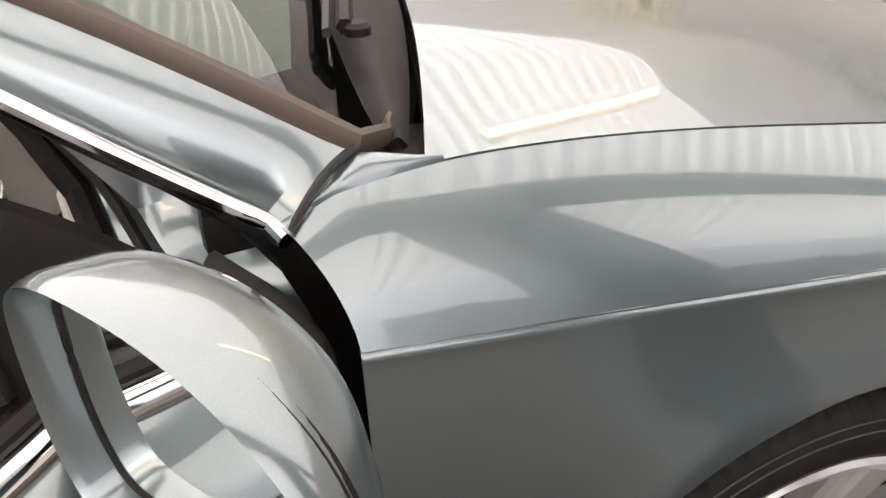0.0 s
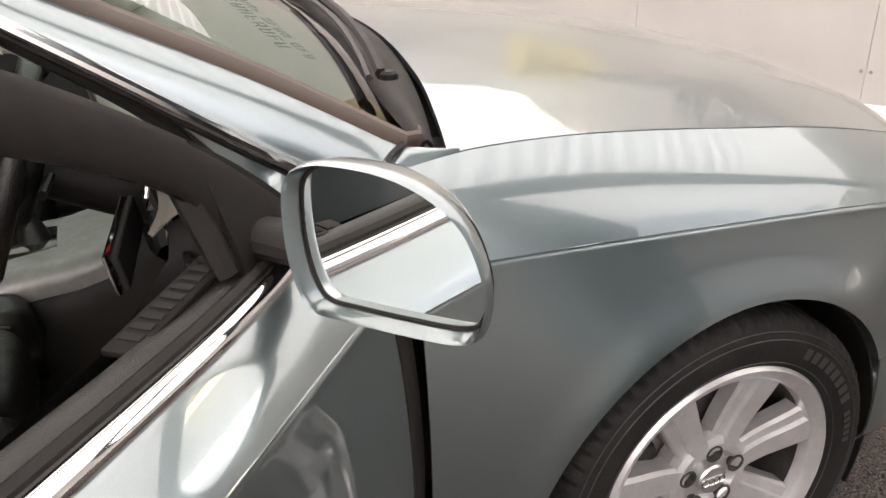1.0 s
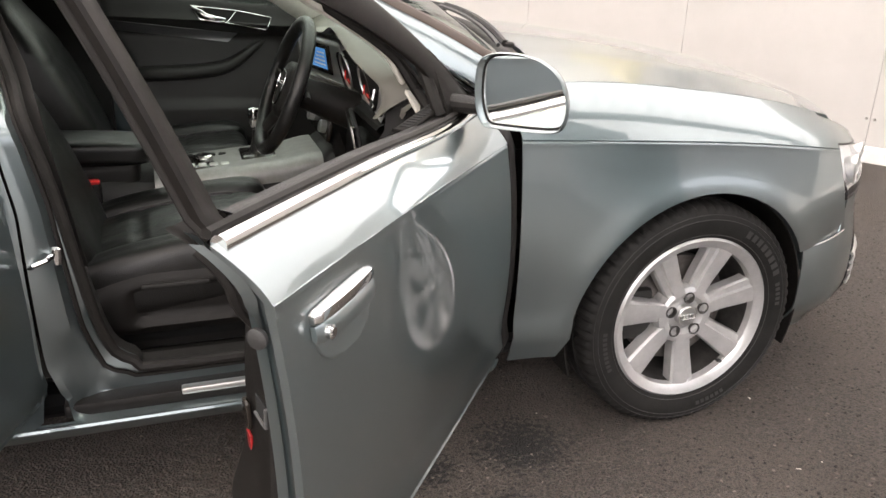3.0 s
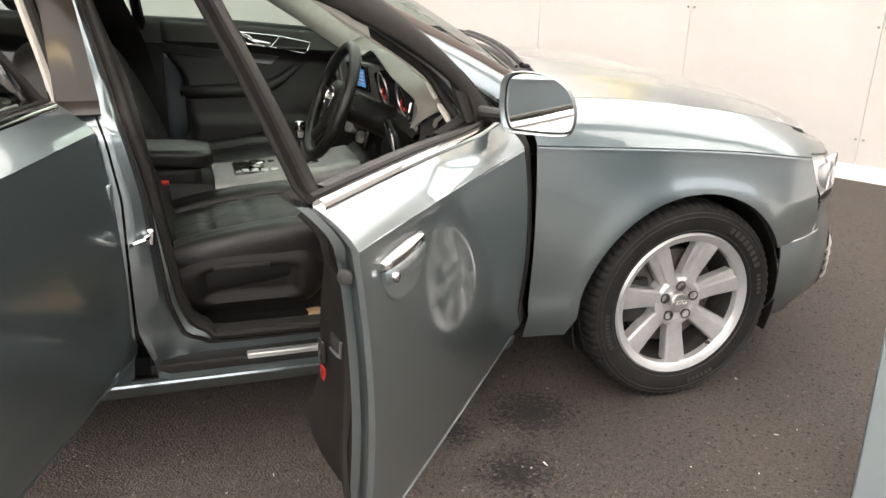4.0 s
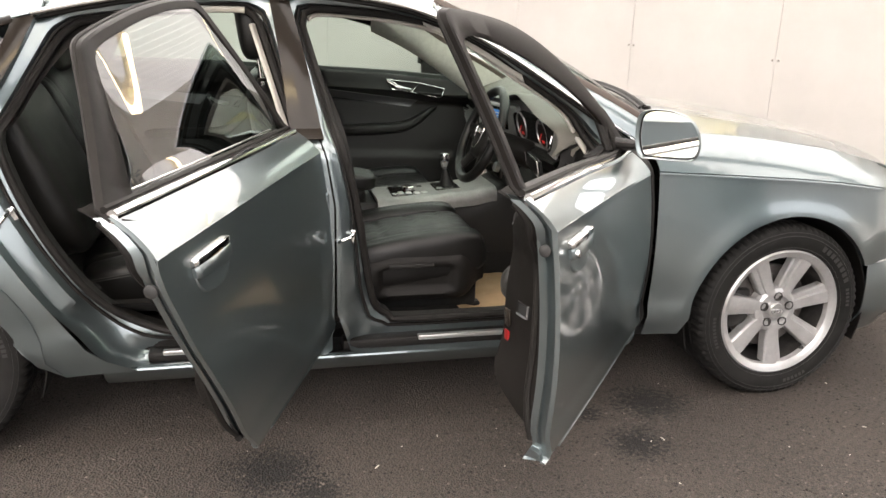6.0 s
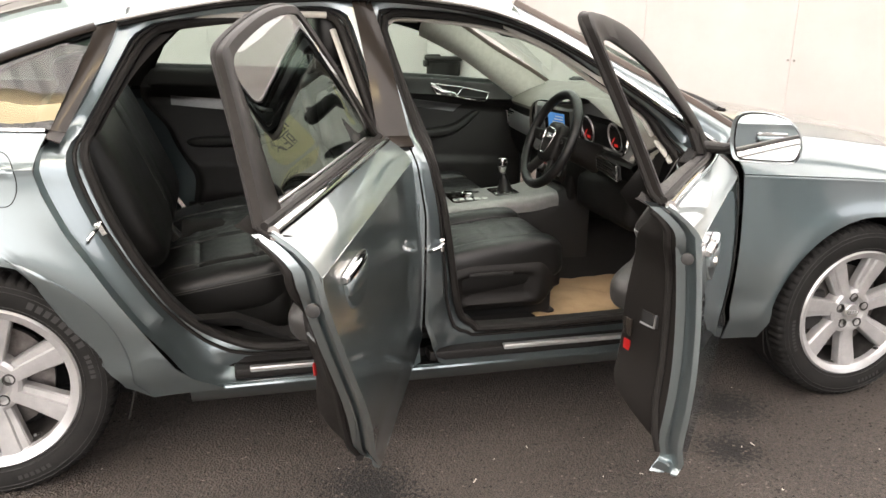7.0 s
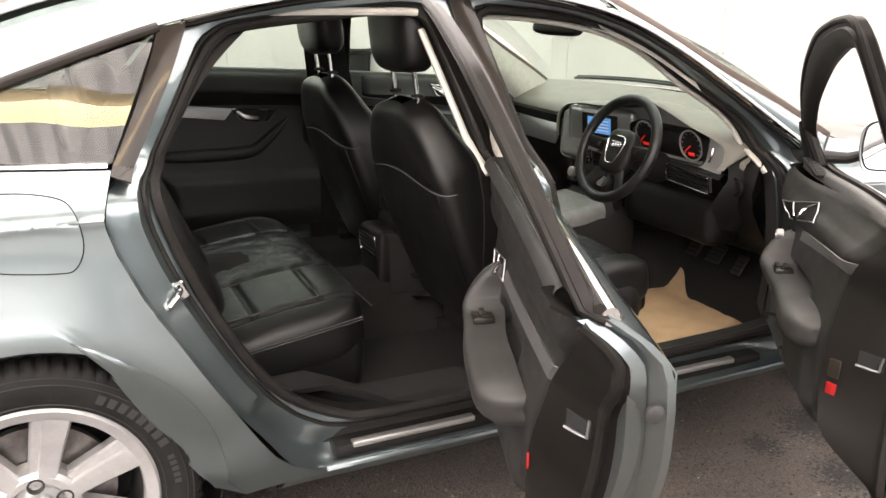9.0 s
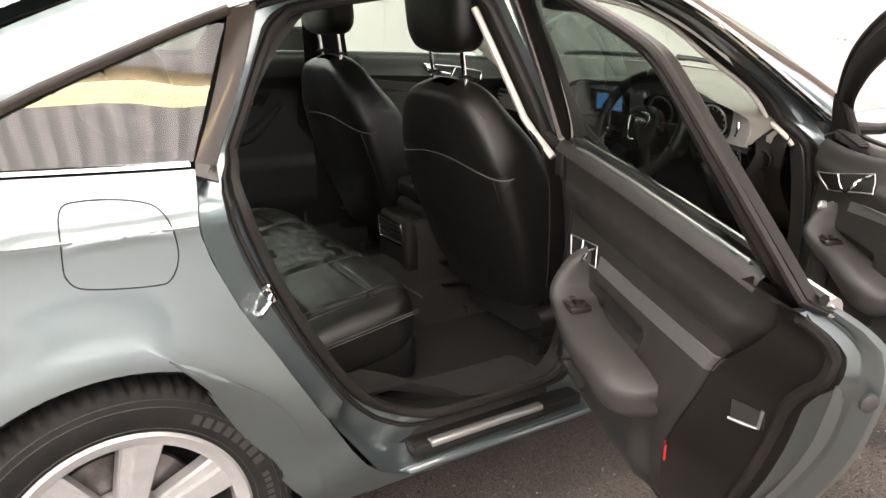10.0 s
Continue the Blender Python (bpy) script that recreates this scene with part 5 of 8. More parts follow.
def door(name, xf, xr, M, label, s=-1, rake=1.0):
    table = door_skin(xf, xr, s)
    bm = sheet(table)
    outward(bm, (0, s, 0.2))
    thick(bm, 0.003)
    d = part(name, bm, PAINT, car, label, angle=50, crease=on_crease)
    d.matrix_basis = M
    # returned edge of the shell, with its seal
    path = [(xf(z), z) for z in np.linspace(zb(xf(0.95)) - 0.005, zlow + 0.04, 18)]
    path += [(p.x, p.z) for p in spline([(xf(zlow + 0.02), 0, zlow + 0.022), (xf(zlow) - 0.02, 0, zlow), (lerp(xf(0.3), xr(0.3), 0.5), 0, zlow), (xr(zlow) + 0.03, 0, zlow), (xr(zlow + 0.02) + 0.004, 0, zlow + 0.022)], 24)]
    path += [(xr(z), z) for z in np.linspace(zlow + 0.04, zb(xr(0.95)) - 0.005, 22)]
    prof = [(0.0, 0.001), (0.0, 0.012), (0.006, 0.020), (0.018, 0.028), (0.024, 0.040), (0.028, 0.060)]
    bm = sheet([[skin(x, z, s, inset) for x, z in inward_path(path, -dd)] for dd, inset in prof])
    part("door_edge", bm, PAINT, d)
    bm = bmesh.new()
    tube(bm, [skin(lerp(xf(zlow) - 0.03, xr(zlow) + 0.09, k / 24), zlow + 0.010, s, 0.002) for k in range(25)], 0.0055, 6)
    part("door_lip", bm, PAINT, d, "painted lower lip of the door")
    bm = sheet([[skin(x, z, s, 0.036), cover_pt(xr, s, rake, z, 0.0)] for z in np.linspace(0.345, zb(xr(0.96)) - 0.01, 40) for x in [xr(z) + 0.018]])
    part("jamb_face", bm, PAINT, d)
    # black cover over the door's rear side, its bottom and its hinge side
    bm = bmesh.new()
    grid(bm, lambda u, v: cover_pt(xr, s, rake, lerp(0.345, zb(xr(0.96)) + 0.004, u), v), 46, 18)
    foot = lambda u, v: skin(lerp(xf(0.36) - 0.02, xr(0.40) + 0.075, u), lerp(zlow + 0.030, zlow + 0.125, v), s, lerp(0.055, depth_of(xr, s, 0.4) + 0.003, v ** 0.8))
    grid(bm, foot, 24, 6)
    grid(bm, lambda u, v: skin(xf(lerp(0.33, 0.93, u)) - lerp(0.018, 0.085, v), lerp(0.33, 0.93, u), s, lerp(0.045, depth_of(xr, s, lerp(0.33, 0.93, u)) + 0.003, v ** 0.8)), 30, 6)
    part("edge_cover", bm, TRIM_DARK, d, "black plastic side of the door", angle=50)
    bm = bmesh.new()
    tube(bm, [cover_pt(xr, s, rake, lerp(0.345, zb(xr(0.96)) - 0.02, k / 40), 0.10) for k in range(41)], 0.010, 8, up=(0, 1, 0))
    part("door_seal", bm, SEAL, d, "black rubber seal round the door")
    bm = bmesh.new()
    tube(bm, [foot(k / 20, 0.05) for k in range(21)], 0.010, 8, up=(0, 1, 0))
    part("door_seal", bm, SEAL, d)
    return d, path




def trim_card(d, xf, xr, s, bumps, rake=1.0, rows=64, cols=72, lift=0.0):
    """The lined inner face: a sheet that swells where armrest and roll stand out."""
    bm = bmesh.new()

    def pt(u, v):
        x0 = lerp(xf(0.6), xr(0.6), u)
        top = zb(x0) - 0.006 + lift
        z = lerp(zlow + 0.105, top, v)
        x = lerp(xf(z) - 0.070, xr(z) + cover_width(z, rake) - 0.014, u)
        out = depth_of(xr, s, z) + 0.006 * math.sin(math.pi * u) + bumps(u, v) * (1 - stage(u, 0.93, 0.985)) - 0.03 * stage(u, 0.965, 1.0)
        zz = min(z, zb(x) - 0.002) if z > zb(x) else z
        return Vector((x, s * (Y(x, zz) - out), z))

    grid(bm, pt, cols, rows)
    return part("door_card", bm, CARD, d, "black lined inner door card"), pt


def top_shelf(d, xf, xr, s, lift=0.0):
    """Cap over the belt from the outer seal to the inner card."""
    table = []
    for i in range(61):
        f = i / 60
        x = lerp(xf(0.95) - 0.01, xr(0.97) + 0.014, f)
        k = stage(min(f, (1 - f) * 0.5), 0.0, 0.06)
        b = zb(x)
        prof = [(0.004, 0.006), (0.012, 0.012), (0.017, 0.001), (0.026, 0.001 + lift * 0.6), (0.031, 0.008 + lift), (0.050, 0.010 + lift), (0.058, 0.004 + lift), (0.066, -0.012)]
        table.append([Vector((x, s * (yb(x) - q), b + h * (lerp(0.15, 1, k) if q < 0.03 else 1))) for q, h in prof])
    table.insert(0, [p.lerp(table[0][0], 0.75) + Vector((0.012, 0, -0.012)) for p in table[0]])
    bm = sheet([r[:5] for r in table])
    inside_rows = sheet([r[4:] for r in table[:57 if s < 0 else 62]])
    me = bpy.data.meshes.new("shelf")
    inside_rows.to_mesh(me)
    bm.from_mesh(me)
    bpy.data.meshes.remove(me)
    table = table[1:] + [[Vector((xr(0.97) + 0.012, 0, 0))]]
    if xr is rear_xr and s < 0:
        inner = bmesh.new()
        tube(inner, [Vector((p[0].x, s * (yb(p[0].x) - 0.044), zb(p[0].x) + 0.012 + lift)) for p in table[4:-9]], 0.004, 6, up=(0, 1, 0))
        part("inner_belt_trim", inner, SATIN, d, "narrow bright strip inside the glass")
    part("belt_shelf", bm, CARD, d, angle=60)
    bm = bmesh.new()
    tube(bm, [Vector((p[0].x, s * (yb(p[0].x) + 0.002), zb(p[0].x) - 0.004)) for p in table], 0.014, 14, up=(0, 1, 0), flat=0.85)
    part("belt_trim", bm, CHROME, d, "chrome belt trim along the window line")
    bm = bmesh.new()
    tube(bm, [Vector((p[0].x, s * (yb(p[0].x) - 0.014), zb(p[0].x) + 0.009)) for p in table], 0.008, 6, up=(0, 1, 0))
    part("belt_seal", bm, SEAL, d)


def frame_ring(d, outer, inner, s):
    """Window frame between two matched open paths of (x, z)."""
    n = 60
    o = [(p.x, p.z) for p in spline([(x, 0, z) for x, z in outer], n)]
    k = [(p.x, p.z) for p in spline([(x, 0, z) for x, z in inner], n)]
    rows = []
    for (ox, oz), (ix, iz) in zip(o, k):
        prof = [(0.0, 0.008), (0.0, 0.002), (0.15, -0.002), (0.85, 0.002), (1.0, 0.008), (1.0, 0.018), (0.88, 0.022), (0.80, 0.029), (0.62, 0.033), (0.42, 0.033), (0.34, 0.026), (0.2, 0.024), (0.0, 0.018), (0.0, 0.008)]
        rows.append([skin(lerp(ox, ix, t), lerp(oz, iz, t), s, q) for t, q in prof])
    bm = sheet(rows)
    part("window_frame", bm, FRAME_BLACK, d, "satin black window frame", angle=35)
    bm = bmesh.new()
    tube(bm, [skin(lerp(a[0], b[0], 0.10), lerp(a[1], b[1], 0.10), s, 0.022) for a, b in zip(o, k)], 0.0075, 8, up=(0, 1, 0))
    part("frame_seal", bm, SEAL, d)
    return o, k


def outer_handle(d, x, z, s, length=0.172):
    """A flat bar grip with a bright upper face, over a bowl that slopes up into the skin."""
    bm = bmesh.new()
    rings = []
    for k in (1.0, 0.985, 0.955, 0.9, 0.78, 0.6, 0.4, 0.2, 0.02):
        ring = []
        for i in range(49):
            a = math.pi * (1 + i / 48)
            w = length * 0.47 * math.copysign(abs(math.cos(a)) ** 0.6, math.cos(a))
            h = 0.064 * math.copysign(abs(math.sin(a)) ** 0.8, math.sin(a))
            low = max(0.0, -h * k / 0.066)
            proud = 0.0 if k == 1.0 else 0.0015 + 0.0075 * low ** 1.5 if k < 0.97 else 0.005 * low + 0.001
            ring.append(skin(x + w * k, z + h * k, s, -proud))
        rings.append(ring)
    bm = sheet(rings)
    outward(bm, (0, s, 0))
    part("handle_bowl", bm, PAINT, d, "body-colour handle bowl", angle=60)

    def bar(u, h, out):
        bend = math.sin(math.pi * u) ** 0.4
        return skin(x + lerp(-0.5, 0.5, u) * length, z + 0.004 + h * lerp(0.82, 1.0, bend), s, -(0.010 + 0.010 * bend) * out)

    for name, lo, hi, material, label in (("handle", -0.026, 0.004, PAINT, "body-colour pull handle"), ("handle_strip", 0.0045, 0.022, CHROME, "bright strip along the handle")):
        rows = []
        for i in range(21):
            u = i / 20
            e = 0.0 if i in (0, 20) else 1.0
            mid = (lo + hi) / 2
            sec = [(lo, 0.1), (lo, 0.75), (lerp(lo, mid, 0.2), 0.96), (mid, 1.04), (lerp(hi, mid, 0.2), 0.99), (hi, 0.85), (hi, 0.1)]
            rows.append([bar(u, lerp(mid, h, 0.86 + 0.14 * e), o * (0.9 + 0.1 * e)) for h, o in sec])
        bm = sheet(rows)
        for col in (rows[0], rows[-1]):
            bm.faces.new([bm.verts.new(p) for p in col])
        outward(bm, (0, s, 0))
        part(name, bm, material, d, label, angle=40)


front_xf = smooth_fn((0.25, -0.620), (0.6, -0.624), (0.80, -0.618), (0.88, -0.622), (0.93, -0.640), (1.0, -0.65))
front_xr = smooth_fn((0.25, -1.545), (0.32, -1.572), (0.5, -1.592), (0.9, -1.603), (1.0, -1.615))
rear_xf = lambda z: -1.622
rear_xr = smooth_fn((0.25, -2.20), (0.30, -2.285), (0.36, -2.34), (0.485, -2.43), (0.62, -2.515), (0.77, -2.59), (0.91, -2.628), (1.0, -2.612), (1.05, -2.60))

# front door
front_door, path = door("front_door", front_xf, front_xr, FRONT_M, "open front door with lowered window and mirror")
FO = [(-0.60, 0.935), (-0.72, 1.060), (-0.885, 1.176), (-1.06, 1.262), (-1.25, 1.326), (-1.43, 1.357), (-1.54, 1.368), (-1.606, 1.370), (-1.632, 1.350), (-1.628, 1.29), (-1.610, 1.16), (-1.592, 0.972)]
FI = [(-0.745, 0.94), (-0.775, 1.028), (-0.93, 1.124), (-1.09, 1.194), (-1.26, 1.254), (-1.40, 1.291), (-1.48, 1.308), (-1.556, 1.310), (-1.586, 1.290), (-1.582, 1.23), (-1.566, 1.12), (-1.550, 0.970)]
frame_ring(front_door, FO, FI, -1)
bm = sheet([[skin(front_xf(z) + q, z, -1, e) for q, e in ((-0.006, 0.012), (-0.001, 0.004), (0.004, -0.001), (0.014, -0.002), (0.030, 0.0), (0.050, 0.0), (0.064, 0.006), (0.072, 0.02))] for z in np.linspace(0.305, 0.935, 44)])
outward(bm, (0, -1, 0))
part("leading_seal", bm, SEAL, front_door, "black seal along the door's leading edge")
top_shelf(front_door, front_xf, front_xr, -1)


def inside(t, a, b, soft):
    return stage(t, a - soft, a + soft) * (1 - stage(t, b - soft, b + soft))


def card_relief(u, v, pocket_end):
    """Padded roll under the belt, hollow behind the grip, bottle pocket below. u from hinge to latch, v upwards."""
    roll = 0.024 * max(0.0, math.sin(math.pi * min(max((v - 0.755) / 0.245, 0), 1))) ** 0.55
    hollow = -0.026 * inside(u, 0.31, 0.66, 0.03) * inside(v, 0.45, 0.56, 0.025)
    ledge = 0.020 * inside(u, 0.10, 0.86, 0.04) * inside(v, 0.06, 0.43, 0.03)
    pocket = -0.055 * inside(u, 0.20, pocket_end, 0.012) * inside(v, 0.16, 0.36, 0.014)
    return roll + hollow + ledge + pocket


def front_bumps(u, v):
    return card_relief(u, v, 0.52)


card, card_pt = trim_card(front_door, front_xf, front_xr, -1, front_bumps)


def front_relief(u, v):
    return card_relief(u, v, 0.0) * 0.6


def door_fittings(d, card_at, s, front=True, rise=0.0):
    # aluminium strip, chrome release, pull grip, switches, loudspeaker, reflector, latch
    proud = lambda e: Vector((0, -s * e, 0))
    lo, up, rise_end = (0.692, 0.745, 0.062) if front else (0.625, 0.682, 0.010)
    bm = bmesh.new()
    grid(bm, lambda u, v: card_at(lerp(0.385 if front else 0.31, 0.985, u), lerp(lo, up, v) + rise_end * u) + proud(0.004), 30, 3)
    thick(bm, 0.003)
    part("trim_strip", bm, STRIP, d, "satin aluminium trim strip")
    # slanting framed release: black field, chrome rim, bent lever
    corners = ((0.152, 0.738), (0.574, 0.845), (0.484, 0.928), (0.07, 0.813)) if front else ((0.085, 0.590), (0.300, 0.628), (0.275, 0.708), (0.055, 0.662))

    def field(a, b, e):
        (u0, v0), (u1, v1), (u2, v2), (u3, v3) = corners
        return card_at(lerp(lerp(u0, u3, b), lerp(u1, u2, b), a), lerp(lerp(v0, v3, b), lerp(v1, v2, b), a)) + proud(e)

    bm = bmesh.new()
    grid(bm, lambda u, v: field(u, v, 0.003), 12, 4)
    part("release_recess", bm, PLASTIC, d)
    ring = [field(k / 8, 0, 0.005) for k in range(8)] + [field(1, k / 4, 0.005) for k in range(4)] + [field(1 - k / 8, 1, 0.005) for k in range(8)] + [field(0, 1 - k / 4, 0.005) for k in range(4)]
    bm = bmesh.new()
    tube(bm, ring, 0.0018, 6, True, up=(0, 1, 0))
    part("release_bezel", bm, SATIN, d, "chrome frame of the door release")
    bm = bmesh.new()
    tube(bm, spline([field(a, b, e) for a, b, e in ((0.50, 0.97, 0.006), (0.50, 0.50, 0.008), (0.52, 0.12, 0.012), (0.66, 0.06, 0.020), (0.80, 0.22, 0.024), (0.88, 0.72, 0.016), (0.98, 0.90, 0.006))], 24), [0.0022] * 6 + [0.0048] * 13 + [0.003] * 6, 8, up=(0, 1, 0))
    part("release_lever", bm, CHROME, d, "chrome door release lever")
    pt = lambda u, v: card_at(u, v + rise * 0.6)
    # upright grip that runs into the armrest
    nodes = [(0.262, 0.675, 0.004, 0.010), (0.258, 0.64, 0.018, 0.019), (0.262, 0.57, 0.030, 0.0215), (0.285, 0.505, 0.036, 0.023), (0.36, 0.452, 0.038, 0.027), (0.50, 0.425, 0.038, 0.032), (0.66, 0.415, 0.038, 0.037), (0.78, 0.405, 0.036, 0.040), (0.845, 0.395, 0.027, 0.036), (0.875, 0.39, 0.012, 0.022), (0.882, 0.39, 0.0, 0.004)]
    fat, tall = (1.15, 1.2) if front else (1.15, 1.3)
    nodes = [(u if front else u - 0.04 * (1 - stage(u, 0.26, 0.6)), v, e * tall, r * fat) for u, v, e, r in nodes]
    base = spline([pt(u, v) - proud(front_relief(u, v)) + proud(e) for u, v, e, r in nodes], 60)
    rad = [q.x for q in spline([(r, 0, 0) for u, v, e, r in nodes], 60)]
    high = [q.x for q in spline([(e, 0, 0) for u, v, e, r in nodes], 60)]
    table = []
    for i, p in enumerate(base):
        t = (base[min(i + 1, 60)] - base[max(i - 1, 0)]).normalized()
        w = t.cross(Vector((0, 1, 0))).normalized()
        row = []
        for k in range(17):
            q = -1 + k / 8
            lift = max(0.0, 1 - abs(q) ** 3.2) ** 0.42
            row.append(p + w * (rad[i] * q) + proud(-high[i] - 0.006 + (high[i] * 1.75 + 0.006) * lift))
        table.append(row)
    bm = sheet(table)
    outward(bm, (0, -s, 0))
    part("armrest", bm, ARMREST, d, "grey padded armrest and pull grip")
    c = base[24]
    m = Matrix.Translation(c + proud(-0.004) + Vector((0, 0, 0.026))) @ Matrix.Rotation(radians(6), 4, "Y")
    bm = bmesh.new()
    box(bm, -0.05, -0.024, -0.010, 0.05, 0.024, 0.004, 0.003, 2, m)
    part("switch_panel", bm, PIANO, d)
    for k in (-1, 1):
        for q in ((-1, 1) if front else (0,)):
            bm = bmesh.new()
            box(bm, 0.021 * k - 0.015, 0.0105 * q - 0.007, 0.003, 0.021 * k + 0.015, 0.0105 * q + 0.007, 0.010, 0.003, 1, m)
            part("window_switch", bm, PLASTIC, d)
    if front:
        bm = bmesh.new()
        c = base[5] + proud(0.010)
        lathe(bm, [(0.015, 0.0), (0.015, 0.014), (0.012, 0.018), (0.007, 0.018), (0.006, 0.015), (0.0, 0.015)], 20, Matrix.Translation(c) @ (Matrix.Identity(4) if s < 0 else Matrix.Rotation(math.pi, 4, "Z")))
        part("mirror_knob", bm, SATIN, d, "silver mirror-adjuster knob")
    end = 0.52 if front else 0.42
    bm = bmesh.new()
    tube(bm, [pt(lerp(0.19, end + 0.01, i / 12), 0.160) + proud(0.004) for i in range(13)], 0.0045, 6, up=(0, 1, 0))
    part("pocket_rim", bm, PLASTIC, d)
    bm = bmesh.new()
    grid(bm, lambda u, v: pt(lerp(0.055, 0.15, u), lerp(0.10, 0.37, v)) + proud(0.004), 8, 18)
    part("loudspeaker_grille", bm, PLASTIC, d, "black perforated loudspeaker grille")
    for k in range(9):
        bm = bmesh.new()
        tube(bm, [pt(lerp(0.065, 0.14, i / 4), 0.12 + 0.028 * k) + proud(0.005) for i in range(5)], 0.0022, 5, up=(0, 1, 0))
        part("grille_rib", bm, PLASTIC, d)
    bm = bmesh.new()
    edge, rake = (front_xr, 1.0) if front else (rear_xr, 1.12)
    at = lambda z, v, e=0.0: cover_pt(edge, s, rake, z, v) + proud(e)
    h, q = (0.556, 0.80) if front else (0.575, 0.93)
    c = at(h, q)
    t = (at(h, q + 0.05) - at(h, q - 0.05)).normalized()
    m = Matrix.Translation(c) @ Matrix.Rotation(math.atan2(t.y, t.x), 4, "Z")
    k = 1.0 if front else 0.72
    box(bm, -0.012 * k, -0.0035, -0.023, 0.012 * k, 0.0015, -0.023 + 0.046 * k, 0.0015, 2, m)
    part("red_reflector", bm, RED, d, "red door-edge reflector")
    if front:
        bm = bmesh.new()
        box(bm, -0.014, -0.004, 0.036, 0.014, 0.004, 0.082, 0.003, 2, m)
        part("lock_switch", bm, PIANO, d)
    return d


door_fittings(front_door, card_pt, -1, True, 0.05)


def jamb_cover(d, xr, s, z_hi, latch_z):
    """Dark plastic cover and latch on the trailing edge."""
    rake = 1.12 if z_hi < 0.75 else 1.0
    c = cover_pt(xr, s, rake, latch_z, 0.38)
    t = (cover_pt(xr, s, rake, latch_z, 0.43) - cover_pt(xr, s, rake, latch_z, 0.33)).normalized()
    m = Matrix.Translation(c + Vector((0, -0.002 * s, 0))) @ Matrix.Rotation(math.atan2(t.y, t.x), 4, "Z")
    bm = bmesh.new()
    tube(bm, [m @ Vector((q, -0.003 * s, w)) for q, w in ((-0.022, 0.022), (-0.018, -0.012), (0.0, -0.014), (0.032, -0.014))], 0.003, 6)
    part("latch_claw", bm, STRIP, d, "steel door latch")
    bm = bmesh.new()
    box(bm, -0.026, -0.002, -0.012, 0.03, 0.002, 0.02, 0.001, 1, m)
    part("latch_plate", bm, DARK, d)
    z = 0.86
    x = xr(z) + 0.012
    bm = bmesh.new()
    lathe(bm, [(0.014, 0), (0.014, 0.006), (0.009, 0.009), (0, 0.009)], 16, Matrix.Translation((x - 0.012, s * (Y(x, z) - 0.03), z)) @ Matrix.Rotation(radians(90), 4, "Z"))
    part("rubber_plug", bm, RUBBER, d)


jamb_cover(front_door, front_xr, -1, 0.80, 0.655)
outer_handle(front_door, -1.450, 0.843, -1)
bm = bmesh.new()
c = skin(-1.516, 0.836, -1, -0.016)
lathe(bm, [(0.010, 0.012), (0.010, -0.006), (0.007, -0.008), (0, -0.007)], 18, Matrix.Translation(c))
part("lock_barrel", bm, CHROME, front_door, "round key lock")

# sail panel at the window's front corner and its divider
rowsf = []
for i in range(11):
    f = i / 10
    a = skin(lerp(-0.60, -0.735, f), lerp(0.93, 1.072, f) + 0.012 * math.sin(math.pi * f), -1, 0.0)
    b = skin(lerp(-0.62, -0.757, f), lerp(0.928, 0.942, f), -1, 0.0)
    rowsf.append([a.lerp(b, j / 6) for j in range(7)])
bm = sheet(rowsf)
outward(bm, (0, -1, 0))
thick(bm, 0.035)
part("sail_panel", bm, TRIM_DARK, front_door, "grey plastic mirror mounting triangle")
bm = bmesh.new()
tube(bm, [skin(lerp(-0.756, -0.763, i / 8), lerp(1.05, 0.942, i / 8), -1, 0.02) for i in range(9)], 0.014, 8)
part("window_divider", bm, SEAL, front_door)

# demister outlet on the door's shelf
bm = bmesh.new()
m = Matrix.Translation((-0.815, -(yb(-0.815) - 0.062), zb(-0.835) + 0.0125)) @ Matrix.Rotation(radians(-3.5), 4, "Y")
box(bm, -0.095, -0.018, -0.004, 0.095, 0.018, 0.004, 0.003, 2, m)
outlet = part("demister_outlet", bm, TRIM_DARK, front_door, "slotted demister outlet")
for k in range(10):
    bm = bmesh.new()
    box(bm, -0.078 + 0.0165 * k, -0.011, 0.0, -0.068 + 0.0165 * k, 0.011, 0.0055, 0.0, 1, m)
    part("slot", bm, DARK, front_door)

# rear door
rear_door, path = door("rear_door", rear_xf, rear_xr, REAR_M, "open rear door with closed window", rake=1.12)
RO = [(-1.632, 0.975), (-1.69, 1.14), (-1.745, 1.285), (-1.775, 1.345), (-1.815, 1.360), (-1.95, 1.362), (-2.10, 1.350), (-2.25, 1.328), (-2.345, 1.309), (-2.388, 1.294), (-2.412, 1.268), (-2.468, 1.190), (-2.54, 1.092), (-2.612, 0.995)]
RI = [(-1.668, 0.975), (-1.728, 1.14), (-1.781, 1.273), (-1.802, 1.312), (-1.832, 1.326), (-1.95, 1.327), (-2.095, 1.314), (-2.235, 1.292), (-2.312, 1.275), (-2.338, 1.262), (-2.362, 1.236), (-2.418, 1.158), (-2.488, 1.062), (-2.552, 0.975)]
RI = [(lerp(a[0], b[0], 0.72), lerp(a[1], b[1], 0.72)) for a, b in zip(RO, RI)][:-3] + [(-2.414, 1.160), (-2.464, 1.062), (-2.512, 0.968)]
o, k = frame_ring(rear_door, RO, RI, -1)
top_shelf(rear_door, lambda z: -1.632, rear_xr, -1)
bm = bmesh.new()
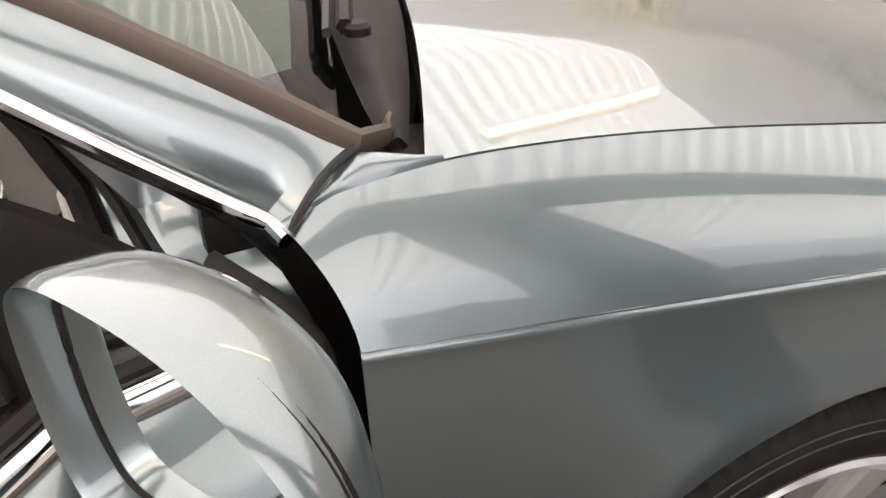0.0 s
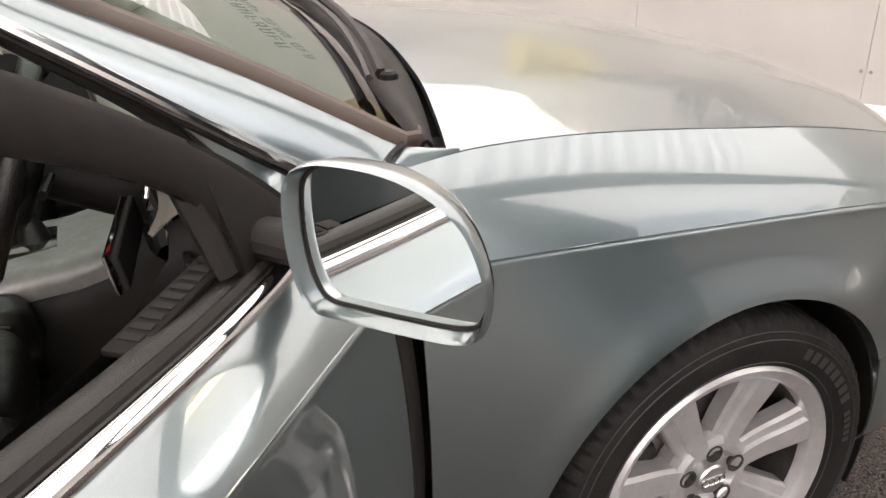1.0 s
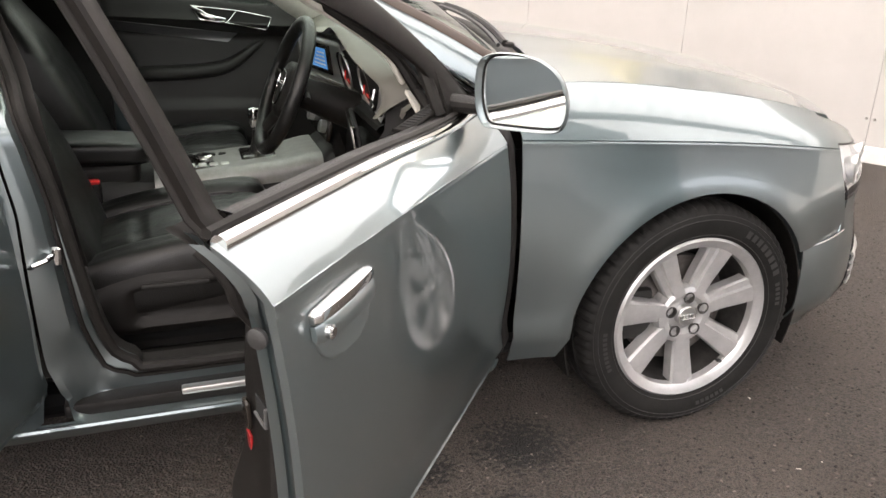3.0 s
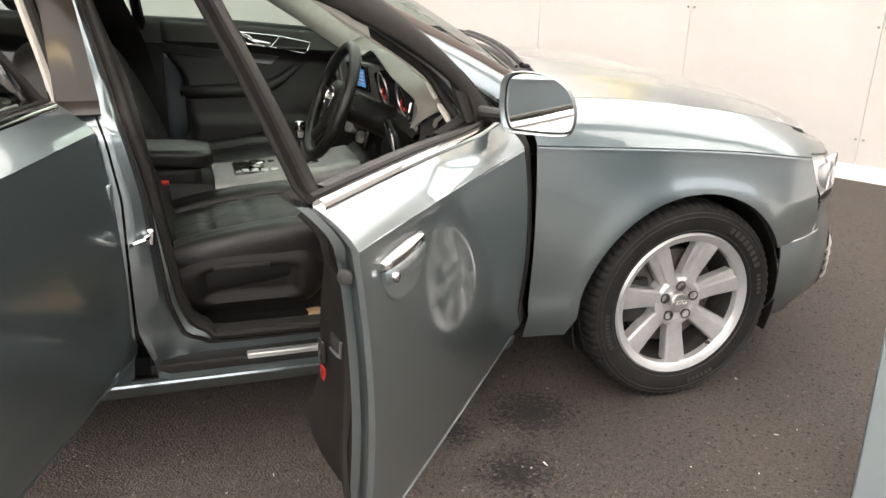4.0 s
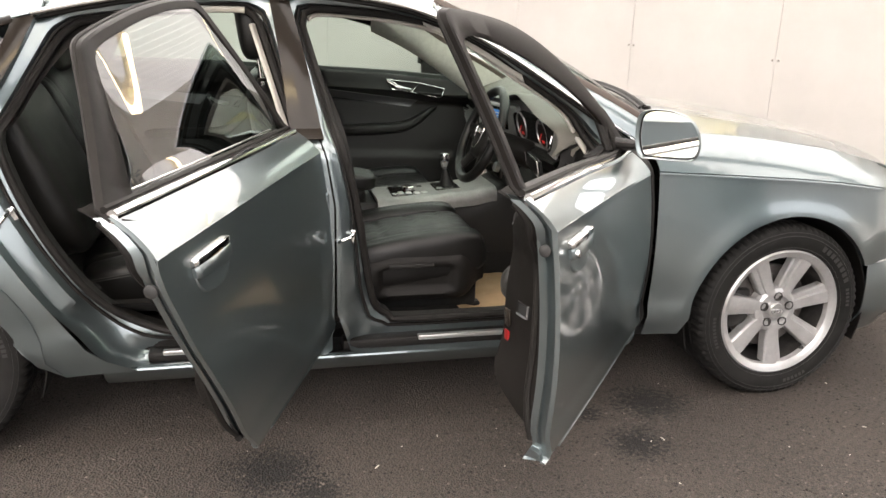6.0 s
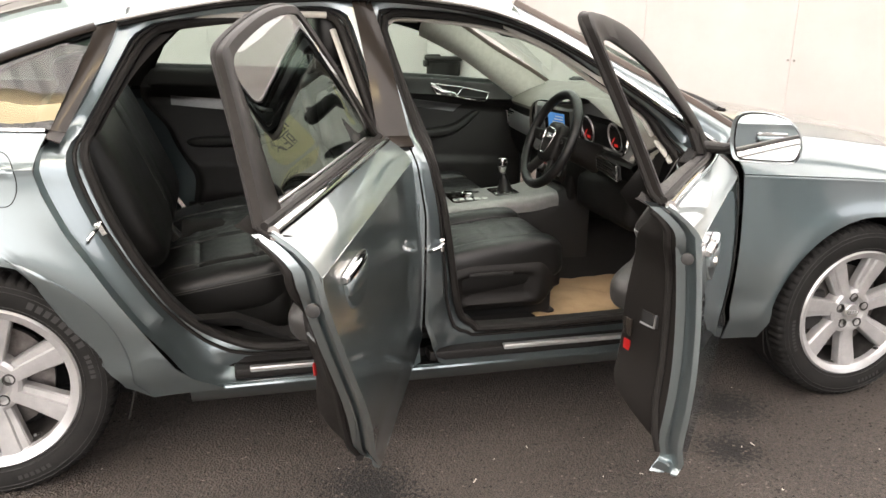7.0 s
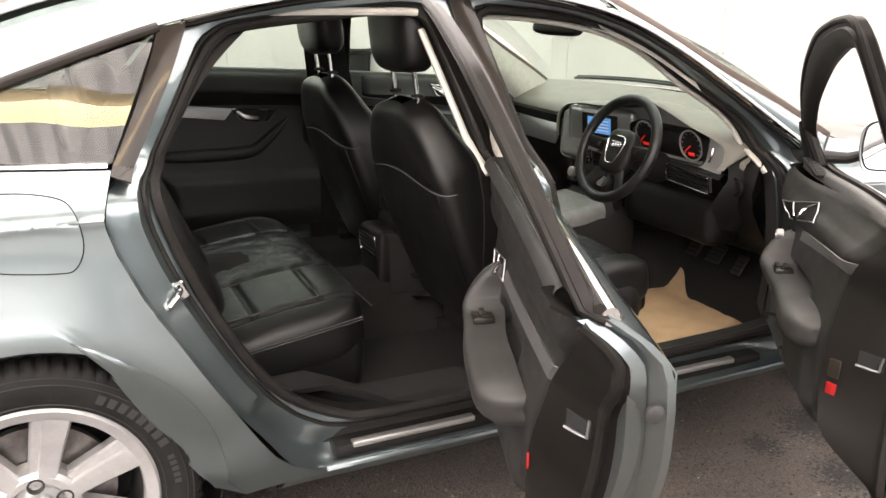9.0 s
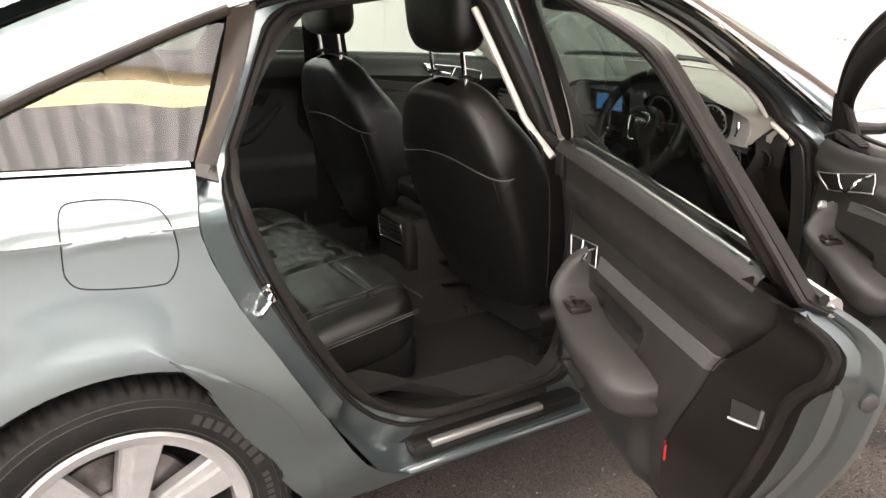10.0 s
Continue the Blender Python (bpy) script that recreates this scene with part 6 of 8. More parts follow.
gz = smooth_fn(*[(p[0], p[1]) for p in [(-1.655, 0.99), (-1.735, 1.19), (-1.775, 1.30), (-1.815, 1.342), (-1.95, 1.345), (-2.10, 1.332), (-2.25, 1.31), (-2.34, 1.288), (-2.375, 1.262), (-2.44, 1.175), (-2.52, 1.068), (-2.575, 0.995)]])
grid(bm, lambda u, v: skin(lerp(-1.655, -2.575, u), lerp(zb(lerp(-1.655, -2.575, u)) - 0.01, gz(lerp(-1.655, -2.575, u)), v), -1, 0.034 - 0.028 * v), 60, 10)
outward(bm, (0, -1, 0))
part("window_glass", bm, GLASS_DARK, rear_door, "closed tinted door glass")


def rear_bumps(u, v):
    return card_relief(u, v, 0.42)


card, card_pt = trim_card(rear_door, rear_xf, rear_xr, -1, rear_bumps, 1.12)
door_fittings(rear_door, card_pt, -1, False)
jamb_cover(rear_door, rear_xr, -1, 0.72, 0.735)
outer_handle(rear_door, -2.43, 0.862, -1)

# door mirror of the open front door (its head is swung a little forward)
def door_mirror(d, o, u, n, M):
    inv = M.inverted()
    u = Vector(u).normalized()
    n = Vector(n).normalized()
    v = n.cross(u)
    v = v if v.z > 0 else -v
    o = Vector(o)
    lip = [(-0.036, 0.045), (-0.030, 0.080), (-0.010, 0.099), (0.025, 0.107), (0.08, 0.106), (0.13, 0.091), (0.165, 0.062), (0.184, 0.012), (0.177, -0.028), (0.155, -0.043), (0.10, -0.049), (0.03, -0.053), (-0.010, -0.053), (-0.026, -0.035), (-0.035, 0.0)]
    lip = [(0.075 + (a - 0.075) * (0.89 if a > 0.075 else 1.0), 0.03 + (b - 0.03) * (0.88 if b > 0.03 else 1.0)) for a, b in lip]
    pts = [(p.x, p.z) for p in spline([(a, 0, b) for a, b in lip], 72, True)]
    cu, cv = 0.075, 0.03
    at = lambda a, b, w: inv @ (o + u * a + v * b + n * w)

    def ring(k, w, dv=0.0):
        return [at(lerp(cu, a, k), lerp(cv, b, k) + dv, w) for a, b in pts]

    def bridge(bm, rings, cap=None):
        vs = [[bm.verts.new(p) for p in r] for r in rings]
        for a, b in zip(vs, vs[1:]):
            for i in range(72):
                bm.faces.new((a[i], a[(i + 1) % 72], b[(i + 1) % 72], b[i]))
        if cap:
            bm.faces.new(vs[-1])
        bmesh.ops.recalc_face_normals(bm, faces=bm.faces)

    def ring_to(k, w, shift):
        return [at(lerp(cu, a, k) + shift, lerp(cv, b, k), w) for a, b in pts]

    bm = bmesh.new()
    bridge(bm, [ring(0.925, -0.020), ring(0.931, -0.017), ring(0.955, -0.003), ring(0.966, 0.001), ring(0.975, 0.003), ring(0.99, 0.0), ring(1.0, -0.008), ring_to(0.965, -0.020, -0.003), ring_to(0.91, -0.036, -0.008), ring_to(0.82, -0.052, -0.014), ring_to(0.68, -0.066, -0.020), ring_to(0.46, -0.076, -0.024), ring_to(0.22, -0.080, -0.026), ring_to(0.02, -0.081, -0.026)], True)
    part("mirror_housing", bm, PAINT, d, "body-colour door mirror housing", angle=50)
    bm = bmesh.new()
    bridge(bm, [ring(0.928, -0.019), ring(0.92, -0.024), ring(0.5, -0.026), ring(0.01, -0.026)], True)
    part("mirror_surround", bm, PLASTIC, d)
    bm = bmesh.new()
    r = ring(0.912, -0.018)
    f = bm.faces.new([bm.verts.new(p) for p in r])
    f.normal_update()
    if f.normal.dot(inv.to_3x3() @ n) < 0:
        f.normal_flip()
    part("mirror_glass", bm, MIRROR, d, "clear mirror glass")
    bm = bmesh.new()
    tube(bm, ring(0.917, -0.0185), 0.0025, 6, True)
    part("glass_rim", bm, PLASTIC, d)
    bm = bmesh.new()
    a = at(0.01, 0.0, -0.055)
    b = skin(-0.70, 0.955, -1, -0.004)
    tube(bm, [a, a.lerp(b, 0.5) + Vector((0, 0, -0.012)), b, b + Vector((0, 0.02, 0))], [0.022, 0.028, 0.034, 0.034], 12, flat=0.6)
    part("mirror_arm", bm, PLASTIC, d)


door_mirror(front_door, (-0.70, -1.08, 0.985), (0.589, -0.808, 0), (-0.808, -0.589, 0.0), FRONT_M)

# ---------------------------------------------------------------- cabin shell
def cabin_box(name, rows, material, label=""):
    return part(name, sheet(rows), material, car, label)


# floor with raised middle tunnel
rows = []
for i in range(25):
    x = lerp(-0.30, -2.35, i / 24)
    col = []
    for j in range(29):
        y = lerp(-0.80, 0.80, j / 28)
        z = 0.275 + 0.17 * math.exp(-(abs(y) / 0.17) ** 4)
        z += 0.25 * stage(x, -0.62, -0.30) + 0.10 * stage(-x, 1.95, 2.2) + 0.07 * stage(abs(y), 0.70, 0.80)
        col.append(Vector((x, y, z)))
    rows.append(col)
cabin_box("cabin_floor", rows, CARPET, "dark carpeted cabin floor")
bm = bmesh.new()
box(bm, -2.42, -0.80, 0.24, -1.72, -0.62, 0.345, 0.03, 3)
part("floor_edge", bm, CARPET, car)
rows = [[Vector((-0.30 - 0.08 * math.sin(math.pi * j / 8) - 0.18 * (j / 8) * (2 * i / 12 - 1) ** 2, lerp(-0.80, 0.80, i / 12), lerp(0.45, 0.93, j / 8))) for j in range(9)] for i in range(13)]
cabin_box("bulkhead", rows, CARPET)
rows = [[Vector((lerp(-2.36, -2.72, j / 8), lerp(-0.80, 0.80, i / 8), lerp(0.30, 1.0, j / 8))) for j in range(9)] for i in range(9)]
cabin_box("rear_bulkhead", rows, CARPET)
rows = [[Vector((lerp(-2.55, -3.36, j / 6), lerp(-0.72, 0.72, i / 8), lerp(1.0, 1.03, j / 6))) for j in range(7)] for i in range(9)]
cabin_box("parcel_shelf", rows, CARPET, "black parcel shelf")
bm = bmesh.new()
box(bm, -3.9, -0.75, 0.2, 0.30, 0.75, 0.262, 0.02, 1)
part("underbody", bm, DARK, car)

# left side of the shell, doors shut: outer skin, glass, frames and linings
def closed_bumps(u, v):
    return 0.022 * max(0.0, math.sin(math.pi * min(max((v - 0.80) / 0.20, 0), 1))) ** 0.6 + 0.016 * inside(v, 0.02, 0.36, 0.04)


def closed_fittings(d, card_at, front):
    """Strip, framed release and boomerang armrest on the card of a shut door."""
    def on(x, z, out=0.0):
        a, b = 0.5, 0.6
        for _ in range(24):
            p = card_at(a, b)
            pu, pv = (card_at(a + 0.001, b) - p) * 1000, (card_at(a, b + 0.001) - p) * 1000
            det = pu.x * pv.z - pu.z * pv.x
            a = min(max(a + 0.7 * ((x - p.x) * pv.z - (z - p.z) * pv.x) / det, 0.0), 1.0)
            b = min(max(b + 0.7 * ((z - p.z) * pu.x - (x - p.x) * pu.z) / det, 0.0), 1.0)
        return card_at(a, b) - Vector((0, out, 0))

    if front:
        frame_pts = [(-1.184, 1.006), (-1.156, 0.960), (-1.06, 0.946), (-0.913, 0.919), (-0.889, 0.963), (-1.018, 0.988)]
        split = ((-1.018, 0.988), (-1.06, 0.946))
        lever = [(-1.178, 0.998), (-1.150, 0.985), (-1.135, 0.972), (-1.10, 0.963), (-1.062, 0.957)]
        strip = ((-1.60, 0.972), (-1.018, 0.902), 0.036)
        arm = [(-0.915, 0.868, 0.006), (-0.95, 0.850, 0.016), (-1.01, 0.805, 0.022), (-1.08, 0.772, 0.027), (-1.18, 0.758, 0.029), (-1.32, 0.753, 0.030), (-1.46, 0.748, 0.028), (-1.52, 0.744, 0.010)]
    else:
        frame_pts = [(-2.049, 0.918), (-2.021, 0.874), (-1.928, 0.864), (-1.905, 0.862), (-1.865, 0.911), (-1.94, 0.914)]
        split = ((-1.89, 0.912), (-1.925, 0.864))
        lever = [(-2.03, 0.908), (-2.005, 0.890), (-1.97, 0.882), (-1.945, 0.880)]
        strip = ((-2.40, 0.950), (-2.045, 0.918), 0.044)
        arm = [(-1.815, 0.872, 0.006), (-1.84, 0.855, 0.014), (-1.90, 0.800, 0.020), (-1.965, 0.752, 0.024), (-2.04, 0.738, 0.026), (-2.16, 0.736, 0.027), (-2.30, 0.735, 0.022), (-2.34, 0.735, 0.008)]
    (xa, za), (xb, zb_), w = strip
    bm = sheet([[on(lerp(xa, xb - 0.036 * j / 3, i / 14), lerp(za, zb_, i / 14) - w * j / 3, 0.004) for j in range(4)] for i in range(15)])
    thick(bm, 0.003)
    part("trim_strip", bm, STRIP, d, "satin aluminium trim strip")
    ring = []
    for (x0, z0), (x1, z1) in zip(frame_pts, frame_pts[1:] + frame_pts[:1]):
        ring += [on(lerp(x0, x1, k / 3), lerp(z0, z1, k / 3), 0.006) for k in range(3)]
    bm = bmesh.new()
    bm.faces.new([bm.verts.new(p + Vector((0, 0.002, 0))) for p in ring])
    part("release_recess", bm, PLASTIC, d)
    bm = bmesh.new()
    tube(bm, ring, 0.0028, 6, True, up=(0, 1, 0))
    part("release_bezel", bm, CHROME, d, "chrome frame of the door release")
    bm = bmesh.new()
    tube(bm, [on(*split[0], 0.006), on(*split[1], 0.006)], 0.0022, 6, up=(0, 1, 0))
    part("release_bezel", bm, CHROME, d)
    bm = bmesh.new()
    tube(bm, [on(x, z, 0.012 + 0.010 * math.sin(math.pi * k / (len(lever) - 1))) for k, (x, z) in enumerate(lever)], [0.006] + [0.0095] * (len(lever) - 2) + [0.007], 8, up=(0, 1, 0), flat=0.6)
    part("release_lever", bm, CHROME if front else SATIN, d, "chrome door release lever")
    base = spline([on(x, z, 0.004) for x, z, r in arm], 40)
    rad = [q.x for q in spline([(r, 0, 0) for x, z, r in arm], 40)]
    table = []
    for i, p in enumerate(base):
        t = (base[min(i + 1, 40)] - base[max(i - 1, 0)]).normalized()
        across = t.cross(Vector((0, 1, 0))).normalized()
        table.append([p + across * (rad[i] * q) - Vector((0, rad[i] * 1.5 * max(0.0, 1 - abs(q) ** 3) ** 0.45 - 0.006, 0)) for q in [-1 + k / 8 for k in range(17)]])
    bm = sheet(table)
    outward(bm, (0, -1, 0))
    part("armrest", bm, CARD, d, "black padded armrest and pull grip")


for nm, xf, xr in (("left_front_door", front_xf, front_xr), ("left_rear_door", rear_xf, rear_xr)):
    bm = sheet(door_skin(xf, xr, 1))
    outward(bm, (0, 1, 0.2))
    thick(bm, 0.003)
    d = part("front_door" if "front" in nm else "rear_door", bm, PAINT, car, "closed left door with black inner card", angle=24)
    front = "front" in nm
    frame_ring(d, FO if front else RO, FI if front else RI, 1)
    top_shelf(d, xf if front else (lambda z: -1.632), xr, 1, 0.085)
    card, cpt = trim_card(d, xf, xr, 1, closed_bumps, lift=0.085)
    closed_fittings(d, cpt, front)
    bm = bmesh.new()
    if front:
        gf = smooth_fn((-0.79, 0.96), (-0.83, 1.035), (-1.06, 1.19), (-1.25, 1.27), (-1.45, 1.315), (-1.65, 1.33), (-1.70, 1.32))
        grid(bm, lambda u, v: skin(lerp(-0.79, -1.70, u), lerp(zb(lerp(-0.79, -1.70, u)) - 0.01, gf(lerp(-0.79, -1.70, u)), v), 1, 0.022), 30, 6)
    else:
        grid(bm, lambda u, v: skin(lerp(-1.655, -2.575, u), lerp(zb(lerp(-1.655, -2.575, u)) - 0.01, gz(lerp(-1.655, -2.575, u)), v), 1, 0.016), 40, 6)
    g = part("window_glass", bm, GLASS, d, "clear door glass")
    g.visible_shadow = False

bm = bmesh.new()
box(bm, -1.72, 0.795, 0.28, -1.50, 0.835, 0.97, 0.01, 2)
part("middle_pillar_base", bm, PLASTIC, car)
# left sail panel and left mirror
bm = sheet([[skin(p.x, p.z, 1) for p in r] for r in rowsf])
thick(bm, 0.03)
part("sail_panel", bm, PLASTIC, car)
bm = bmesh.new()
pts = [(p.x, p.z) for p in spline([(-0.07, 0, 0.07), (-0.03, 0, 0.096), (0.04, 0, 0.107), (0.115, 0, 0.105), (0.175, 0, 0.085), (0.208, 0, 0.05), (0.206, 0, 0.01), (0.168, 0, -0.01), (0.06, 0, -0.028), (-0.02, 0, -0.039), (-0.06, 0, -0.01)], 48, True)]
def lring(k, w):
    return [Vector((-0.76 + w + 0.12 * a, 0.93 + lerp(0.07, a, k), 1.03 + lerp(0.035, b, k))) for a, b in pts]
vs = [[bm.verts.new(p) for p in lring(k, w)] for k, w in ((0.8, 0.02), (0.84, 0.004), (0.94, -0.002), (1.0, 0.006), (1.01, 0.04), (0.95, 0.09), (0.7, 0.13), (0.05, 0.15))]
for a, b in zip(vs, vs[1:]):
    for i in range(48):
        bm.faces.new((a[i], a[(i + 1) % 48], b[(i + 1) % 48], b[i]))
bmesh.ops.recalc_face_normals(bm, faces=bm.faces)
lm = part("door_mirror", bm, PAINT, car, "body-colour left door mirror")
bm = bmesh.new()
f = bm.faces.new([bm.verts.new(p) for p in lring(0.82, 0.012)])
part("mirror_glass", bm, MIRROR, lm)
bm = bmesh.new()
tube(bm, [Vector((-0.70, 0.80, 0.985)), Vector((-0.68, 0.90, 1.0)), Vector((-0.68, 0.97, 1.03))], [0.035, 0.03, 0.04], 10, flat=0.6)
part("mirror_arm", bm, PLASTIC, lm)

# linings of middle and rear pillars, belts
for s in (-1, 1):
    a = side_curve([(-1.50, 0.60), (-1.56, 0.95), (-1.63, 1.15), (-1.69, 1.33)], 12, s, 0.13)
    b = side_curve([(-1.76, 0.60), (-1.76, 0.95), (-1.80, 1.15), (-1.85, 1.33)], 12, s, 0.13)
    part("middle_pillar_lining", shell(band(a, b, 5, 0.018, (0, -s, 0)), (0, -s, 0)), PLASTIC, car)
    if s < 0:
        bm = bmesh.new()
        tube(bm, [skin(lerp(-1.735, -1.838, i / 8), lerp(0.93, 1.28, i / 8), s, 0.128) for i in range(9)], 0.012, 6, flat=0.7)
        part("pillar_edge_lining", bm, BEIGE, car, "light grey pillar edge lining")
    a = side_curve([(-2.53, 0.98), (-2.46, 1.10), (-2.38, 1.20), (-2.28, 1.29)], 12, s, 0.12)
    b = side_curve([(-2.70, 1.0), (-2.64, 1.10), (-2.57, 1.19), (-2.49, 1.28)], 12, s, 0.12)
    part("rear_pillar_lining", sheet(band(a, b, 4, 0.0, (0, s, 0))), PLASTIC, car)
    bm = bmesh.new()
    tube(bm, [skin(x, 1.325 - 0.03 * abs(x + 1.9), s, 0.09) for x in np.linspace(-1.86 if s < 0 else -1.3, -2.3, 16)], 0.015 if s < 0 else 0.02, 8, flat=0.7)
    part("rail_lining", bm, BEIGE, car)
    if s < 0:
        bm = bmesh.new()
        tube(bm, side_curve([(-1.66, 1.300), (-1.60, 1.318), (-1.33, 1.296), (-1.135, 1.240), (-0.975, 1.135), (-0.865, 1.07), (-0.795, 1.015), (-0.758, 0.955), (-0.727, 0.868)], 50, s, 0.140), 0.0115, 8, flat=0.7)
        part("pillar_edge_lining", bm, BEIGE, car, "light grey lining along the front opening")


# ---------------------------------------------------------------- seats
def pad(bm, sx, sy, sz, m, n=16, power=4.0, dome=0.0, seams=(), across=(), crease=0.0, outer=()):
    """A soft rounded block, half-sizes sx, sy, sz, crowned on top, with pressed seams across x."""
    r = bmesh.ops.create_cube(bm, size=2.0)
    es = list({e for v in r["verts"] for e in v.link_edges})
    out = bmesh.ops.subdivide_edges(bm, edges=es, cuts=n, use_grid_fill=True)
    for v in bm.verts:
        if v.tag:
            continue
        p = v.co.copy()
        k = (abs(p.x) ** power + abs(p.y) ** power + abs(p.z) ** power) ** (1 / power)
        p = p / k * max(abs(p.x), abs(p.y), abs(p.z))
        if p.z > 0:
            p.z += dome * (1 - p.x * p.x) * (1 - p.y * p.y)
            for s in seams:
                p.z -= 0.10 * math.exp(-((p.x - s) / 0.03) ** 2) * (1 if abs(p.y) < 0.93 else 0.3)
            for s in across:
                p.z -= 0.09 * math.exp(-((p.y - s) / 0.016) ** 2) * (1 if abs(p.x) < 0.9 else 0.3)
            for s, y0 in outer:
                if y0 < abs(p.y) < 0.83:
                    p.z -= 0.10 * math.exp(-((p.x - s) / 0.035) ** 2)
            if crease:
                soft = 0.25 if outer and abs(p.y) > 0.36 else 1.0
                p.z += soft * crease * (abs(noise.noise(Vector((p.x * 4.0, p.y * 11.0, 5)))) - 0.2) + soft * crease * 0.4 * (abs(noise.noise(Vector((p.x * 9.0, p.y * 16.0, 8)))) - 0.2)
        wob = noise.noise(Vector((p.x * 2.3 + sx * 9, p.y * 2.1, p.z * 2))) * 0.045
        p.z += wob
        v.co = m @ Vector((p.x * sx, p.y * sy, p.z * sz))
        v.tag = True


def front_seat(cy, x0, label):
    m0 = Matrix.Translation((x0, cy, 0))
    bm = bmesh.new()
    pad(bm, 0.255, 0.165, 0.075, m0 @ pose(0, 0, 0.485, 0, -8, 0), 30, 5, 0.12, (-0.35, 0.15, 0.62), (), 0.06)
    seat = part("front_seat", bm, LEATHER, car, label, angle=60)
    for k in (-1, 1):
        bm = bmesh.new()
        pad(bm, 0.265, 0.062, 0.085, m0 @ pose(0, k * 0.205, 0.487, 0, -8, 0), 12, 4, 0.1)
        part("side_bolster", bm, LEATHER, seat, angle=60)
        bm = bmesh.new()
        tube(bm, [m0 @ pose(0, k * 0.150, 0.487, 0, -8, 0) @ Vector((lerp(-0.22, 0.23, i / 12), 0, 0.072 - 0.03 * (2 * i / 12 - 1) ** 4)) for i in range(13)], 0.003, 5)
        part("seam", bm, STITCH, seat)
    # backrest: one upholstered body, hollowed between its side bolsters, with a stitched top panel
    back = m0 @ pose(-0.225, 0, 0.50, 0, -21, 0)
    half = smooth_fn((0.0, 0.225), (0.12, 0.25), (0.30, 0.268), (0.44, 0.255), (0.54, 0.215), (0.60, 0.17), (0.635, 0.12), (0.65, 0.05))
    deep = smooth_fn((0.0, 0.10), (0.2, 0.105), (0.45, 0.085), (0.56, 0.066), (0.62, 0.05), (0.645, 0.03), (0.65, 0.012))

    def body(h, a):
        cx, cy2 = math.cos(a), math.sin(a)
        y = half(h) * math.copysign(abs(cy2) ** 0.62, cy2)
        q = abs(y) / half(h)
        x = deep(h) * math.copysign(abs(cx) ** 0.62, cx)
        x += 0.030 * q ** 2.5 * (1 - stage(h, 0.40, 0.58)) if cx > 0 else 0.012 * (1 - q * q) * stage(h, 0.05, 0.3)
        x -= 0.05 * stage(h, 0.0, 0.5) * (0.0 if cx > 0 else 0.4) + 0.06
        groove = 0.005 * math.exp(-((h - 0.475 + 0.05 * q ** 2) / 0.007) ** 2) if cx < 0.2 else 0.004 * math.exp(-((h - 0.40) / 0.008) ** 2)
        return back @ Vector((x - math.copysign(groove, cx), y, h))

    bm = sheet([[body(0.65 * (i / 56) ** 0.8, math.tau * j / 64) for j in range(65)] for i in range(57)])
    outward(bm, (0, 0, 1))
    part("backrest", bm, LEATHER, seat, "black leather backrest with stitched top panel", angle=60)
    for lift, r in ((0.0, 0.0028),):
        bm = bmesh.new()
        line = []
        for k in range(33):
            a = lerp(0.53, 1.47, k / 32) * math.pi
            q = abs(math.sin(a)) ** 0.62
            p = body(0.468 - 0.05 * q * q, a)
            line.append(p + (back.to_3x3() @ Vector((math.cos(a), math.sin(a), 0))) * 0.0015)
        tube(bm, line, r, 5)
        part("piping", bm, STITCH, seat)
    for k in (-1, 1):
        bm = bmesh.new()
        line = [body(lerp(0.05, 0.43, i / 20), math.pi * (1 + k * 0.30)) + (back.to_3x3() @ Vector((-0.001, k * 0.001, 0))) for i in range(21)]
        tube(bm, line, 0.0016, 5)
        part("seam", bm, LEATHER, seat)
    bm = bmesh.new()
    pad(bm, 0.058, 0.142, 0.105, m0 @ pose(-0.525, 0, 1.265, 0, -8, 0), 14, 3.6)
    part("headrest", bm, LEATHER, seat, "black leather headrest on steel posts", angle=60)
    for k in (-1, 1):
        bm = bmesh.new()
        tube(bm, [m0 @ Vector((-0.520, k * 0.076, 1.20)), m0 @ Vector((-0.500, k * 0.076, 1.06))], 0.0068, 10)
        part("headrest_post", bm, CHROME, seat)
        bm = bmesh.new()
        lathe(bm, [(0.019, 0.0), (0.019, 0.006), (0.01, 0.010), (0.0, 0.010)], 14, m0 @ Matrix.Translation((-0.502, k * 0.076, 1.096)) @ Matrix.Rotation(radians(90), 4, "X"))
        part("post_collar", bm, PLASTIC, seat)
    bm = bmesh.new()
    box(bm, x0 - 0.26, cy - 0.215, 0.30, x0 + 0.24, cy + 0.215, 0.42, 0.02, 2)
    part("seat_base", bm, DARK, seat)
    for k in (-1, 1):
        bm = bmesh.new()
        rows = []
        for i in range(41):
            u = i / 40
            x = lerp(x0 - 0.36, x0 + 0.255, u)
            nose_in = stage(u, 0.80, 1.0)
            hi = lerp(0.455, 0.515, stage(u, 0.05, 0.5)) - 0.045 * nose_in ** 2
            lo = lerp(0.375, 0.355, stage(u, 0.0, 0.3)) + 0.05 * nose_in ** 2
            out = cy + k * (0.285 - 0.05 * nose_in ** 2)
            row = [Vector((x, cy + k * 0.22, hi - 0.005))]
            for j in range(15):
                v = j / 14
                dip = 0.024 * inside(u, 0.38, 0.80, 0.025) * inside(v, 0.24, 0.78, 0.06)
                edge = 0.02 * (abs(2 * v - 1) ** 4)
                row.append(Vector((x, out - k * (dip + edge), lerp(hi, lo, v))))
            row.append(Vector((x, cy + k * 0.20, lo + 0.005)))
            rows.append(row)
        part("seat_valance", sheet(rows), PLASTIC, seat, "black plastic seat side cover with hollowed grip", angle=50)
        bm = bmesh.new()
